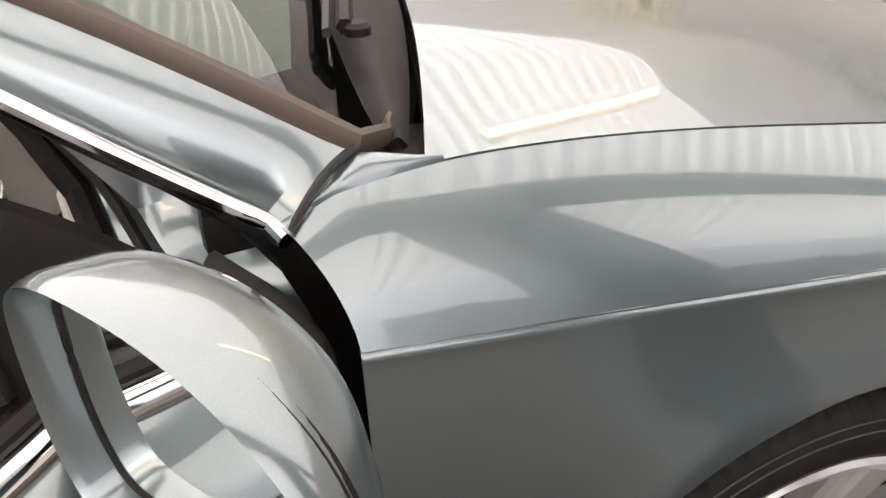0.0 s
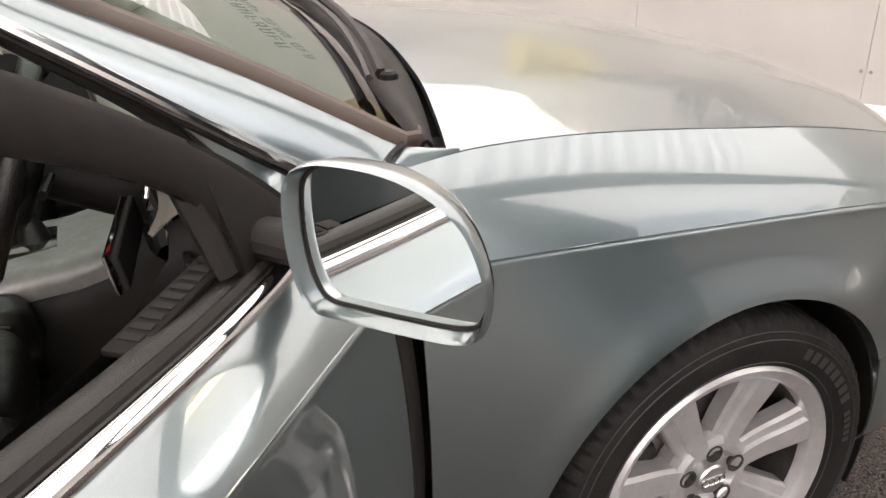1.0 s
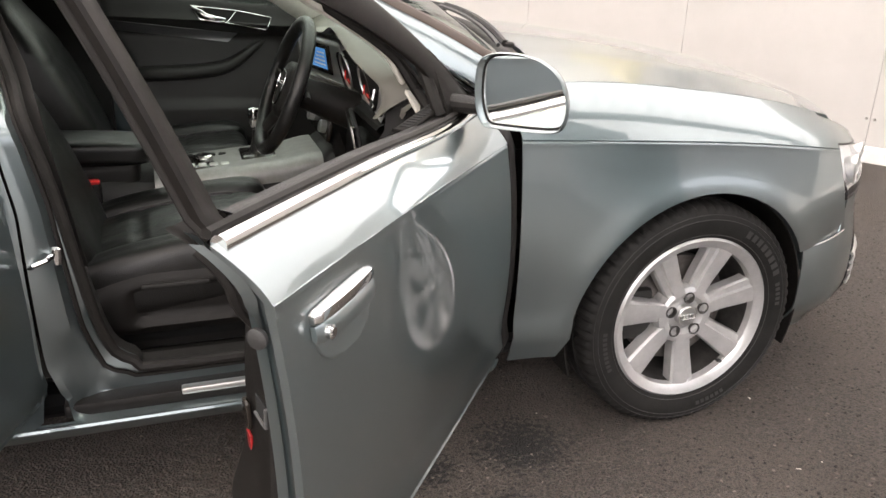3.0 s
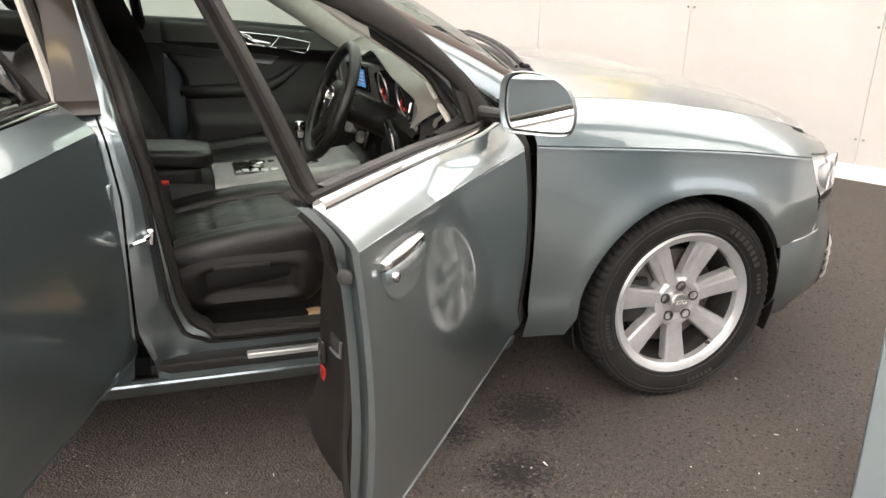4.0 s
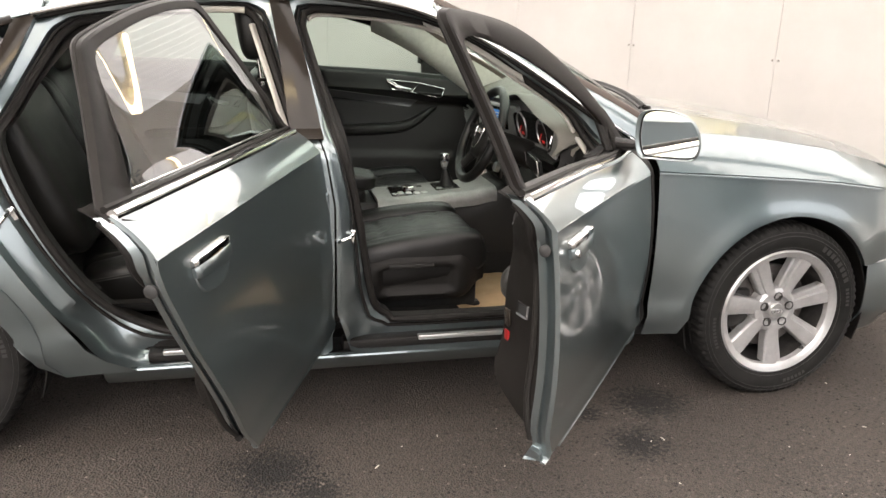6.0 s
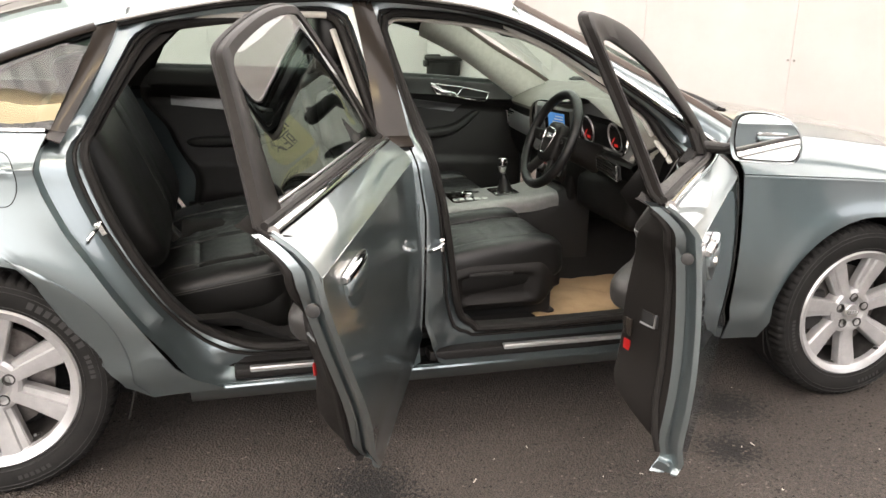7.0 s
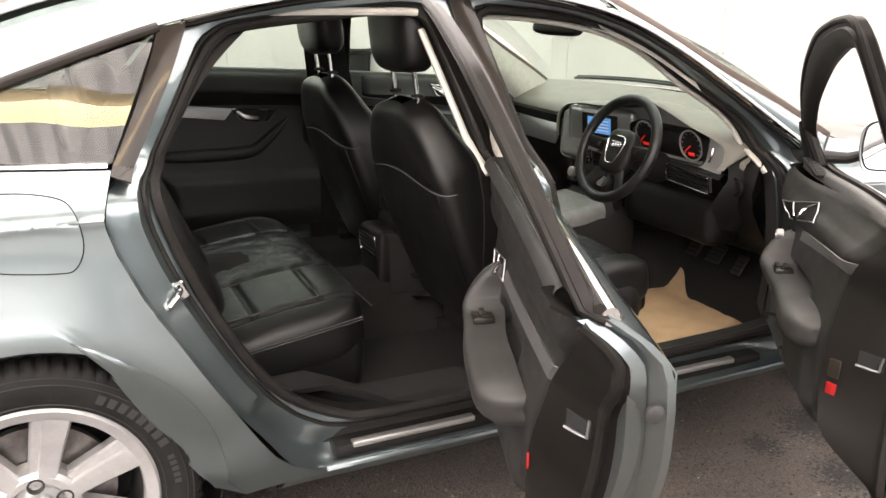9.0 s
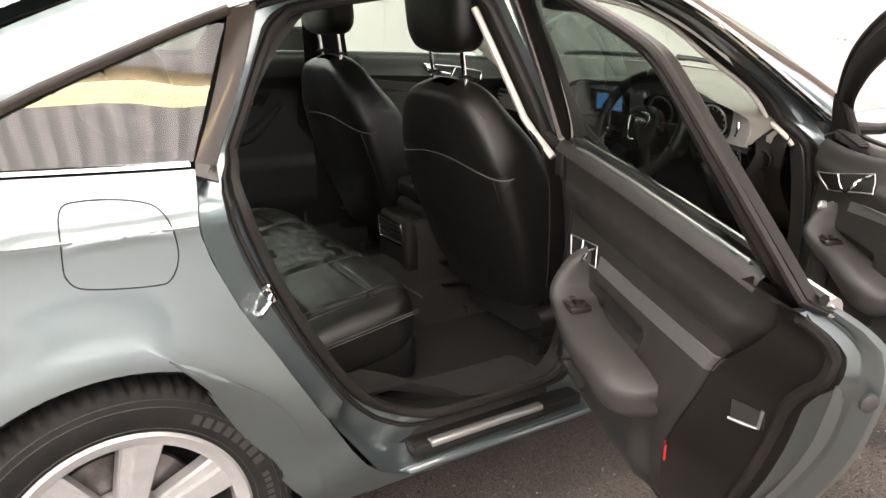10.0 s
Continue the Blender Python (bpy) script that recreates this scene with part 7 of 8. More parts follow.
        box(bm, x0 - 0.10, cy + k * 0.279 - 0.006, 0.476, x0 + 0.06, cy + k * 0.279 + 0.006, 0.492, 0.005, 2)
        part("seat_lever", bm, GREY_PLASTIC, seat)
        bm = bmesh.new()
        box(bm, x0 - 0.30, cy + k * 0.18 - 0.02, 0.275, x0 + 0.26, cy + k * 0.18 + 0.02, 0.31, 0.006, 1)
        part("seat_rail", bm, GREY_PLASTIC, seat)
    bm = bmesh.new()
    side = 0.235 if cy < 0 else -0.235
    box(bm, x0 - 0.26, cy + side - 0.016, 0.47, x0 - 0.20, cy + side + 0.016, 0.60, 0.008, 2)
    part("buckle", bm, PLASTIC, seat)
    bm = bmesh.new()
    box(bm, x0 - 0.258, cy + side - 0.012, 0.595, x0 - 0.202, cy + side + 0.012, 0.61, 0.004, 1)
    part("buckle_button", bm, SEAT_RED, seat, "red buckle button")


front_seat(-0.39, -1.305, "black leather front seat facing the steering wheel")
front_seat(0.385, -1.285, "black leather front passenger seat")

# rear bench
BENCH = pose(-2.195, 0, 0.432, 0, -9, 0)
B_SIZE = (0.25, 0.565, 0.10)


def bench_at(px, py, up=0.0):
    """A place on the cushion's top; px from back to front, py across, both from -1 to 1."""
    k = (abs(px) ** 5 + abs(py) ** 5 + 1) ** 0.2
    z = 1 / k + 0.10 * (1 - (px / k) ** 2) * (1 - (py / k) ** 2)
    return BENCH @ Vector((px / k * B_SIZE[0], py / k * B_SIZE[1], z * B_SIZE[2] + up))


bm = bmesh.new()
pad(bm, *B_SIZE, BENCH, 110, 5, 0.10, (), (-0.83, -0.36, 0.36, 0.83), 0.07, ((-0.30, 0.36), (0.46, 0.36)))
bench = part("rear_bench", bm, LEATHER, car, "black creased leather rear bench", angle=60)
bm = bmesh.new()
box(bm, -2.42, -0.555, 0.28, -1.985, 0.555, 0.45, 0.05, 4)
part("bench_front", bm, LEATHER, bench)
# belt buckles standing out between the cushions
for y, turn in ((-0.225, 12), (-0.265, -18)):
    m = pose(-2.375, y, 0.575, 0, -38, turn)
    bm = bmesh.new()
    box(bm, -0.016, -0.012, -0.03, 0.016, 0.012, 0.034, 0.004, 2, m)
    part("belt_buckle", bm, GREY_PLASTIC, bench, "dark grey seat-belt buckle")
    bm = bmesh.new()
    box(bm, -0.011, -0.0085, 0.033, 0.011, 0.0085, 0.037, 0.001, 1, m)
    part("buckle_button", bm, SEAT_RED, bench, "red buckle button")
for y in (-0.34, 0.34):
    bm = bmesh.new()
    pad(bm, 0.085, 0.29, 0.30, pose(-2.545, y * 0.96, 0.80, 0, -24, 0), 20, 5)
    part("bench_back", bm, LEATHER, bench, angle=60)
    bm = bmesh.new()
    pad(bm, 0.05, 0.13, 0.07, pose(-2.62, y, 1.12, 0, -15, 0), 10, 4)
    part("headrest", bm, LEATHER, bench, angle=60)
bm = bmesh.new()
pad(bm, 0.08, 0.08, 0.28, pose(-2.535, 0, 0.79, 0, -24, 0), 10, 5)
part("bench_middle", bm, LEATHER, bench, angle=60)
for y in (-0.865, -0.39, 0.39, 0.865):
    bm = bmesh.new()
    tube(bm, [bench_at(lerp(-0.9, 0.97, i / 20), y, -0.001) for i in range(21)], 0.0022, 5)
    part("seam", bm, STITCH, bench)
for side in (-1, 1):
    for x in (-0.30, 0.46):
        bm = bmesh.new()
        tube(bm, [bench_at(x + 0.05, side * lerp(0.40, 0.85, i / 10), -0.003) for i in range(11)], 0.0018, 5)
        part("seam", bm, STITCH, bench)
    for drop in (0.0, 0.008):
        bm = bmesh.new()
        tube(bm, [BENCH @ Vector((lerp(-0.22, 0.20, i / 20), side * (0.5615 + 0.004 * math.sin(math.pi * i / 20)), 0.045 - drop)) for i in range(21)], 0.0016, 5)
        part("double_seam", bm, STITCH, bench)
bm = bmesh.new()
tube(bm, [BENCH @ Vector((0.2495, lerp(-0.50, 0.50, i / 20), 0.04)) for i in range(21)], 0.003, 5)
part("piping", bm, STITCH, bench)
for y in (-0.45, -0.40):
    bm = bmesh.new()
    box(bm, -2.43, y - 0.013, 0.56, -2.38, y + 0.013, 0.62, 0.006, 2)
    part("buckle", bm, PLASTIC, bench)
    bm = bmesh.new()
    box(bm, -2.425, y - 0.010, 0.618, -2.392, y + 0.010, 0.63, 0.003, 1)
    part("buckle_button", bm, SEAT_RED, bench)
# belts
bm = bmesh.new()
pts = spline([skin(-1.70, 1.27, -1, 0.15), skin(-1.68, 1.0, -1, 0.155), skin(-1.64, 0.7, -1, 0.15), skin(-1.60, 0.38, -1, 0.14)], 20)
tube(bm, pts, 0.022, 4, flat=0.08, up=(0, 1, 0))
part("seat_belt", bm, CARPET, car, "dark front seat belt on its pillar")

# ---------------------------------------------------------------- dashboard
def dash_front(y):
    return Vector((-0.578 + 0.10 * (1 - (y / 0.775) ** 2), y, 1.022 + 0.022 * (1 - (y / 0.775) ** 2)))


def dash_end(y):
    return stage(-y, 0.56, 0.70)


rows = []
for i in range(37):
    y = lerp(-0.70, 0.775, i / 36)
    bow = 0.025 * (abs(y) / 0.775) ** 3
    low = 0.012 * inside(y, -0.62, 0.16, 0.05) + 0.03 * dash_end(y)
    f = dash_front(y)
    prof = [(f.x, f.z), (lerp(f.x, -0.66, 0.3), lerp(f.z, 1.006, 0.3)), (lerp(f.x, -0.66, 0.75), lerp(f.z, 1.002, 0.75) - low * 0.3), (-0.70, 0.988 - low), (-0.755, 0.964 - low * 2), (-0.782, 0.944 - low * 2), (-0.788, 0.928 - low * 2), (-0.778, 0.912 - low)]
    rows.append([Vector((x + bow, y, z)) for x, z in prof])
bm = sheet(rows)
outward(bm, (0, 0, 1))
dash = part("dashboard", bm, DASH_TOP, car, "two-tone dashboard, grey top and black lower face", angle=50)
rows = []
for i in range(37):
    y = lerp(-0.745, 0.775, i / 36)
    mid = 0.03 * math.exp(-(abs(y) / 0.22) ** 4)
    bow = 0.025 * (abs(y) / 0.775) ** 3
    knee = 0.05 * math.exp(-(abs(y) / 0.2) ** 4)
    e = dash_end(y)
    prof = [(-0.776 - mid + 0.03 * e, 0.913), (-0.765 - mid - 0.01 * e, 0.87), (-0.770 - mid - knee * 0.2 - 0.02 * e, 0.80), (-0.765 - mid - knee - 0.01 * e, 0.74), (-0.72 - mid - knee * 1.6, 0.66), (-0.64 - knee * 3, 0.58), (-0.50 - knee * 4, 0.52), (-0.36, 0.50)]
    rows.append([Vector((x + bow, y, z)) for x, z in prof])
DASH_LOW = leathery(mat("black_dash_plastic", (0.0065, 0.006, 0.0055), 0.5, spec=0.22), 600, 0.25)
part("dash_face", sheet(rows), DASH_LOW, dash, angle=50)
# round side vent at the dashboard's end
bm = bmesh.new()
m = Matrix.Translation((-0.782, -0.694, 0.815)) @ Matrix.Rotation(radians(-90), 4, "Z") @ Matrix.Scale(0.72, 4)
lathe(bm, [(0.043, 0.0), (0.043, -0.010), (0.038, -0.013), (0.033, -0.010), (0.031, 0.002), (0.0, 0.002)], 32, m)
part("round_vent", bm, DASH_LOW, dash, "round black side vent")
for k in range(5):
    bm = bmesh.new()
    z = -0.022 + 0.011 * k
    w = math.sqrt(0.031 ** 2 - z * z)
    box(bm, -w, -0.007, z - 0.0025, w, 0.001, z + 0.0025, 0.001, 1, m)
    part("vent_slat", bm, DASH_LOW, dash)
# aluminium strip on the passenger side
bm = bmesh.new()
grid(bm, lambda u, v: Vector((-0.80 + 0.10 * (lerp(0.265, 0.74, u) / 0.775) ** 3 * 0.5 - 0.012 * math.sin(math.pi * v), lerp(0.265 + 0.03 * (2 * v - 1) ** 2, 0.74, u), lerp(0.80, 0.882, v))), 12, 3)
thick(bm, 0.008)
part("dash_strip", bm, SATIN, dash, "wide satin aluminium strip")
# instrument binnacle: two dials with a display between
def binnacle():
    m = pose(-0.80, -0.388, 0.922, 0, -14, 0)
    bm = bmesh.new()
    box(bm, -0.012, -0.172, -0.066, 0.012, 0.195, 0.046, 0.03, 4, m)
    b = part("instrument_panel", bm, DASH_LOW, dash, "instrument panel with two red-lit dials")
    for k in (-1, 1):
        bm = bmesh.new()
        pts = [m @ Vector((-0.014, k * 0.115 + 0.052 * math.cos(q * math.tau / 32), 0.052 * math.sin(q * math.tau / 32))) for q in range(32)]
        tube(bm, pts, 0.0035, 8, True, up=(1, 0, 0))
        part("dial_ring", bm, SATIN, dash)
        bm = bmesh.new()
        for q in range(11):
            a = radians(225 - 27 * q)
            c0, c1 = 0.038, 0.046
            w = 0.0011
            dd = Vector((0, -math.cos(a), math.sin(a)))
            t = Vector((0, math.sin(a), math.cos(a)))
            f = [m @ (Vector((-0.0135, k * 0.115, 0)) + dd * r + t * e) for r, e in ((c0, -w), (c1, -w), (c1, w), (c0, w))]
            bm.faces.new([bm.verts.new(p) for p in f])
        part("dial_scale", bm, DIAL_WHITE, dash)
        bm = bmesh.new()
        tube(bm, [m @ Vector((-0.016, k * 0.115, 0)), m @ Vector((-0.016, k * 0.115 + 0.035, -0.03))], 0.002, 5)
        part("dial_needle", bm, DIAL_RED, dash)
        bm = bmesh.new()
        grid(bm, lambda u, v: m @ Vector((-0.0138, k * 0.115 + lerp(-0.015, 0.015, u), lerp(-0.036, -0.024, v))), 1, 1)
        part("trip_counter", bm, DIAL_RED, dash)


binnacle()
# hooded surround of the instruments
SILVER_GREY = mat("silver_grey_surround", (0.27, 0.265, 0.255), 0.4, 0.3)


# the lip runs from beside the display over the dials and down at the driver's end
LIP = spline([(-0.862, 0.205, 0.850), (-0.872, 0.190, 0.930), (-0.874, 0.145, 0.978), (-0.866, 0.07, 0.996), (-0.856, -0.05, 1.002), (-0.854, -0.16, 1.012), (-0.860, -0.26, 1.034), (-0.864, -0.345, 1.043), (-0.860, -0.43, 1.022), (-0.848, -0.52, 0.988), (-0.828, -0.592, 0.962), (-0.808, -0.636, 0.936), (-0.806, -0.650, 0.900), (-0.826, -0.645, 0.862)], 78)
RIM = spline([(-0.765, 0.33, 0.885), (-0.752, 0.30, 0.955), (-0.715, 0.22, 0.978), (-0.66, 0.10, 0.997), (-0.64, -0.05, 1.000), (-0.62, -0.16, 1.003), (-0.60, -0.26, 1.005), (-0.59, -0.345, 1.005), (-0.585, -0.43, 1.004), (-0.585, -0.54, 1.002), (-0.60, -0.655, 0.990), (-0.665, -0.702, 0.955), (-0.74, -0.690, 0.923), (-0.812, -0.672, 0.880)], 78)
table = []
for a, b in zip(LIP, RIM):
    c = Vector((-0.80, -0.24, 0.93))
    out = Vector((0, a.y - c.y, a.z - c.z)).normalized()
    row = [a - out * 0.010 + Vector((0.028, 0, 0)), a - out * 0.005 + Vector((0.006, 0, 0)), a + Vector((-0.002, 0, 0)), a + out * 0.006 + Vector((0.002, 0, 0))]
    for j in range(1, 11):
        f = j / 10
        row.append((a + out * 0.008).lerp(b, f) + out * (0.014 * math.sin(math.pi * f) * (1 - f)))
    table.append(row)
bm = sheet([r[1:] for r in table])
outward(bm, (0, 0, 1))
part("cluster_hood", bm, DASH_TOP, dash, "grey hood over the instruments", angle=70)
part("hood_lining", sheet([[r[1], r[0], Vector((-0.775, r[0].y, r[0].z))] for r in table]), DASH_LOW, dash)
part("cluster_surround", sheet([[Vector((-0.793 + 0.012 * j / 6 - 0.012 * stage(-r[0].y, 0.5, 0.65) - 0.055 * stage(r[0].y, -0.2, 0.2), r[0].y, lerp(0.846, r[0].z, j / 6))) for j in range(7)] for r in table]), SILVER_GREY, dash, "silver-grey surround of the instruments")
# black end panel under the hood's lower edge
edge = [p + Vector((0.004, 0.004, -0.004)) for p in RIM[60:]]
part("dash_end_panel", sheet([[p, p + Vector((0.006, 0, -0.008)), p + Vector((0.0, -0.010, -0.04)), p + Vector((-0.004 - 0.06 * k / 18, -0.012, -0.12)), Vector((-0.75 - 0.02 * k / 18, -0.70 + 0.06 * k / 18, 0.66))] for k, p in enumerate(edge)]), DASH_LOW, dash, "black end of the dashboard", angle=60)
rows = []
for i in range(25):
    y = lerp(-0.655, -0.13, i / 24)
    rows.append([Vector((-0.793, y, 0.85)), Vector((-0.815, y, 0.842)), Vector((-0.822, y, 0.832)), Vector((-0.79, y, 0.80)), Vector((-0.75, y, 0.76))])
part("cluster_sill", sheet(rows), DASH_LOW, dash)
bm = bmesh.new()
box(bm, -0.010, -0.175, -0.13, 0.03, 0.19, 0.07, 0.03, 4, pose(-0.816, 0.0, 0.90, 0, 0, 12))
part("stack_surround", bm, SILVER_GREY, dash, "grey surround of the centre stack")
bm = bmesh.new()
box(bm, -0.012, -0.16, -0.30, 0.03, 0.16, -0.06, 0.03, 3, pose(-0.814, 0.0, 0.90, 0, 0, 0))
part("stack_face", bm, PLASTIC, dash)
# centre: display, vents, climate panel
m = pose(-0.836, -0.045, 0.925, 0, -8, 14)
bm = bmesh.new()
box(bm, -0.01, -0.155, -0.07, 0.012, 0.155, 0.065, 0.02, 3, m)
part("display_bezel", bm, SATIN, dash, "satin display surround")
bm = bmesh.new()
box(bm, -0.0125, -0.085, -0.045, -0.006, 0.085, 0.045, 0.004, 2, m)
part("display_frame", bm, PIANO, dash)
bm = bmesh.new()
grid(bm, lambda u, v: m @ Vector((-0.0135, lerp(-0.055, 0.055, u), lerp(-0.03, 0.032, v))), 1, 1)
part("display_screen", bm, SCREEN, dash, "lit blue display")
bm = bmesh.new()
for k in range(4):
    grid(bm, lambda u, v: m @ Vector((-0.0142, lerp(-0.045, 0.035 - 0.01 * k, u), lerp(-0.020, -0.015, v) + 0.012 * k)), 1, 1)
part("display_text", bm, DIAL_WHITE, dash, "display text reduced to plain bars")


def air_vent(c, w, h, slats, tilt=-10, turn=0):
    m = pose(*c, 0, tilt, turn)
    bm = bmesh.new()
    tube(bm, [m @ Vector((-0.012, w * p, h * q)) for p, q in ((-1, -1), (1, -1), (1.02, 0), (1, 1), (-1, 1), (-1.02, 0))], 0.004, 6, True, up=(1, 0, 0))
    part("vent_frame", bm, CHROME, dash, "chrome-edged air vent")
    bm = bmesh.new()
    box(bm, -0.006, -w, -h, 0.004, w, h, 0.002, 1, m)
    part("vent_box", bm, DARK, dash)
    for k in range(slats):
        bm = bmesh.new()
        z = lerp(-h, h, (k + 0.5) / slats)
        box(bm, -0.016, -w * 0.96, z - 0.0022, -0.004, w * 0.96, z + 0.0022, 0.0, 1, m)
        part("vent_slat", bm, PLASTIC, dash)


for y in (-0.075, 0.075):
    air_vent((-0.825, y, 0.795), 0.062, 0.026, 4)
air_vent((-0.852, -0.555, 0.822), 0.116, 0.026, 5, -10, -9)
bm = bmesh.new()
tube(bm, [Vector((-0.818, -0.600, 0.880)), Vector((-0.820, -0.606, 0.900)), Vector((-0.812, -0.600, 0.925))], 0.0055, 8, flat=0.7)
part("cluster_lever", bm, CHROME, dash, "chrome lever beside the instruments")
air_vent((-0.765, 0.665, 0.845), 0.065, 0.034, 4)
m = pose(-0.835, 0.0, 0.715, 0, 14, 0)
bm = bmesh.new()
box(bm, -0.008, -0.135, -0.04, 0.01, 0.135, 0.04, 0.008, 2, m)
part("climate_panel", bm, PIANO, dash, "climate panel with two rotary knobs")
for y in (-0.095, 0.095):
    bm = bmesh.new()
    lathe(bm, [(0.021, 0.0), (0.020, -0.018), (0.016, -0.021), (0.0, -0.021)], 20, m @ Matrix.Translation((-0.008, y, 0)) @ Matrix.Rotation(radians(-90), 4, "Z"))
    part("climate_knob", bm, SATIN, dash)
    bm = bmesh.new()
    grid(bm, lambda u, v: m @ Vector((-0.0095, y + (0.04 if y < 0 else -0.04) + lerp(-0.012, 0.012, u), lerp(0.008, 0.02, v))), 1, 1)
    part("climate_digits", bm, DIAL_RED, dash, "red digits reduced to a plain bar")
# lower dash on the driver's side
bm = bmesh.new()
box(bm, -0.80, -0.63, 0.585, -0.62, -0.15, 0.76, 0.05, 4)
part("knee_panel", bm, DASH_LOW, dash)

# steering wheel
def steering_wheel():
    m = Matrix.Translation((-1.0, -0.35, 0.895)) @ Matrix.Rotation(radians(22), 4, "Y") @ Matrix.Scale(0.92, 4)
    bm = bmesh.new()
    pts = [m @ Vector((0, 0.192 * math.cos(q * math.tau / 56), 0.192 * math.sin(q * math.tau / 56))) for q in range(56)]
    tube(bm, pts, 0.0182, 12, True, up=(1, 0, 0))
    w = part("steering_wheel", bm, LEATHER, car, "black leather steering wheel with four spokes")
    bm = bmesh.new()
    pad(bm, 0.03, 0.078, 0.085, m @ Matrix.Translation((0.02, 0, -0.01)), 10, 3.5)
    part("airbag_pad", bm, PLASTIC, w, angle=60)
    for y, z in ((-0.16, 0.005), (0.16, 0.005), (-0.085, -0.145), (0.085, -0.145)):
        bm = bmesh.new()
        end = Vector((0.004, y * 1.08, z * 1.08))
        tube(bm, [m @ Vector((0.02, y * 0.3, z * 0.3 - 0.01)), m @ Vector((0.016, y * 0.7, z * 0.7)), m @ end], [0.03, 0.024, 0.022], 10, up=(1, 0, 0), flat=0.4)
        part("wheel_spoke", bm, PLASTIC, w)
    bm = bmesh.new()
    shield = [(-0.035, 0.04), (0.035, 0.04), (0.045, 0.01), (0.025, -0.05), (0.0, -0.06), (-0.025, -0.05), (-0.045, 0.01)]
    tube(bm, [m @ Vector((-0.0125, y, z)) for y, z in [(p.x, p.z) for p in spline([(a, 0, b) for a, b in shield], 42, True)]], 0.0022, 6, True, up=(1, 0, 0))
    part("pad_outline", bm, CHROME, w)
    bm = bmesh.new()
    for k in range(4):
        pts = [m @ Vector((-0.0125, -0.021 + 0.014 * k + 0.009 * math.cos(q * math.tau / 14), 0.012 + 0.009 * math.sin(q * math.tau / 14))) for q in range(14)]
        tube(bm, pts, 0.0016, 5, True, up=(1, 0, 0))
    part("ring_mark", bm, CHROME, w, "plain chrome rings")
    for k in (-1, 1):
        bm = bmesh.new()
        lathe(bm, [(0.009, 0.0), (0.009, -0.006), (0.0, -0.006)], 14, m @ Matrix.Translation((0.004, 0.105 * k, 0.002)) @ Matrix.Rotation(radians(-90), 4, "Z"))
        part("thumb_wheel", bm, GREY_PLASTIC, w)
    bm = bmesh.new()
    tube(bm, [m @ Vector((0.03, 0, 0)), m @ Vector((0.24, 0, 0))], [0.04, 0.055], 16)
    part("column_shroud", bm, PLASTIC, w)
    for k in (-1, 1):
        bm = bmesh.new()
        tube(bm, [m @ Vector((0.06, 0.05 * k, 0.01)), m @ Vector((0.05, 0.13 * k, 0.0))], [0.006, 0.008], 8)
        part("column_stalk", bm, PLASTIC, w)


steering_wheel()

CONSOLE_SILVER = vary(mat("dull_silver_paint", (0.26, 0.255, 0.245), 0.4, 0.4), 40, (0.22, 0.216, 0.207), (0.29, 0.285, 0.274))
# centre console, gear lever, armrest, rear vents
rows = []
for i in range(25):
    x = lerp(-0.72, -1.74, i / 24)
    top = lerp(0.70, 0.575, stage(-x, 0.72, 1.0)) + 0.0 + 0.02 * stage(-x, 1.3, 1.7)
    w = lerp(0.14, 0.115, i / 24)
    rows.append([Vector((x, -w - 0.015, 0.36)), Vector((x, -w - 0.01, top - 0.07)), Vector((x, -w, top - 0.02)), Vector((x, -w + 0.02, top)), Vector((x, w - 0.02, top)), Vector((x, w, top - 0.02)), Vector((x, w + 0.01, top - 0.07)), Vector((x, w + 0.015, 0.36))])
bm = sheet(rows)
outward(bm, (0, 0, 1))
console = part("centre_console", bm, GREY_PLASTIC, car, "centre console with gear lever, armrest and controls", angle=40)
bm = bmesh.new()
def console_top(u, v):
    x, q = lerp(-0.86, -1.36, u), 2 * v - 1
    z = 0.612 - 0.028 * stage(-x, 0.92, 1.36) + 0.02 * (1 - stage(-x, 0.86, 0.98))
    return Vector((x, math.copysign(min(abs(q), 0.72) / 0.72 * 0.135 + 0.008 * max(0.0, abs(q) - 0.72), q), z - 0.010 * stage(abs(q), 0.6, 0.74) - 0.13 * max(0.0, abs(q) - 0.72)))


grid(bm, console_top, 24, 26)
thick(bm, 0.012)
part("console_top", bm, CONSOLE_SILVER, console, "satin silver console top")
bm = bmesh.new()
box(bm, -1.10, -0.055, 0.594, -0.96, 0.085, 0.622, 0.012, 3)
part("lever_surround", bm, PIANO, console)
bm = bmesh.new()
tube(bm, spline([(-1.035, 0.02, 0.60), (-1.037, 0.03, 0.65), (-1.042, 0.035, 0.69)], 8), [0.045, 0.04, 0.034, 0.028, 0.023, 0.019, 0.016, 0.014, 0.013], 12)
part("lever_boot", bm, LEATHER, console)
bm = bmesh.new()
lathe(bm, [(0.0, -0.03), (0.012, -0.03), (0.018, -0.01), (0.022, 0.012), (0.018, 0.03), (0.0, 0.035)], 18, Matrix.Translation((-1.045, 0.04, 0.725)) @ Matrix.Rotation(radians(90), 4, "X"))
part("lever_knob", bm, CHROME, console, "chrome and black gear knob")
bm = bmesh.new()
box(bm, -1.29, -0.085, 0.590, -1.12, 0.085, 0.606, 0.008, 2)
part("control_panel", bm, PIANO, console, "black control panel with rotary dial")
bm = bmesh.new()
lathe(bm, [(0.028, 0.0), (0.027, 0.018), (0.022, 0.022), (0.0, 0.022)], 24, Matrix.Translation((-1.21, 0.0, 0.604)) @ Matrix.Rotation(radians(90), 4, "X"))
part("rotary_dial", bm, CHROME, console)
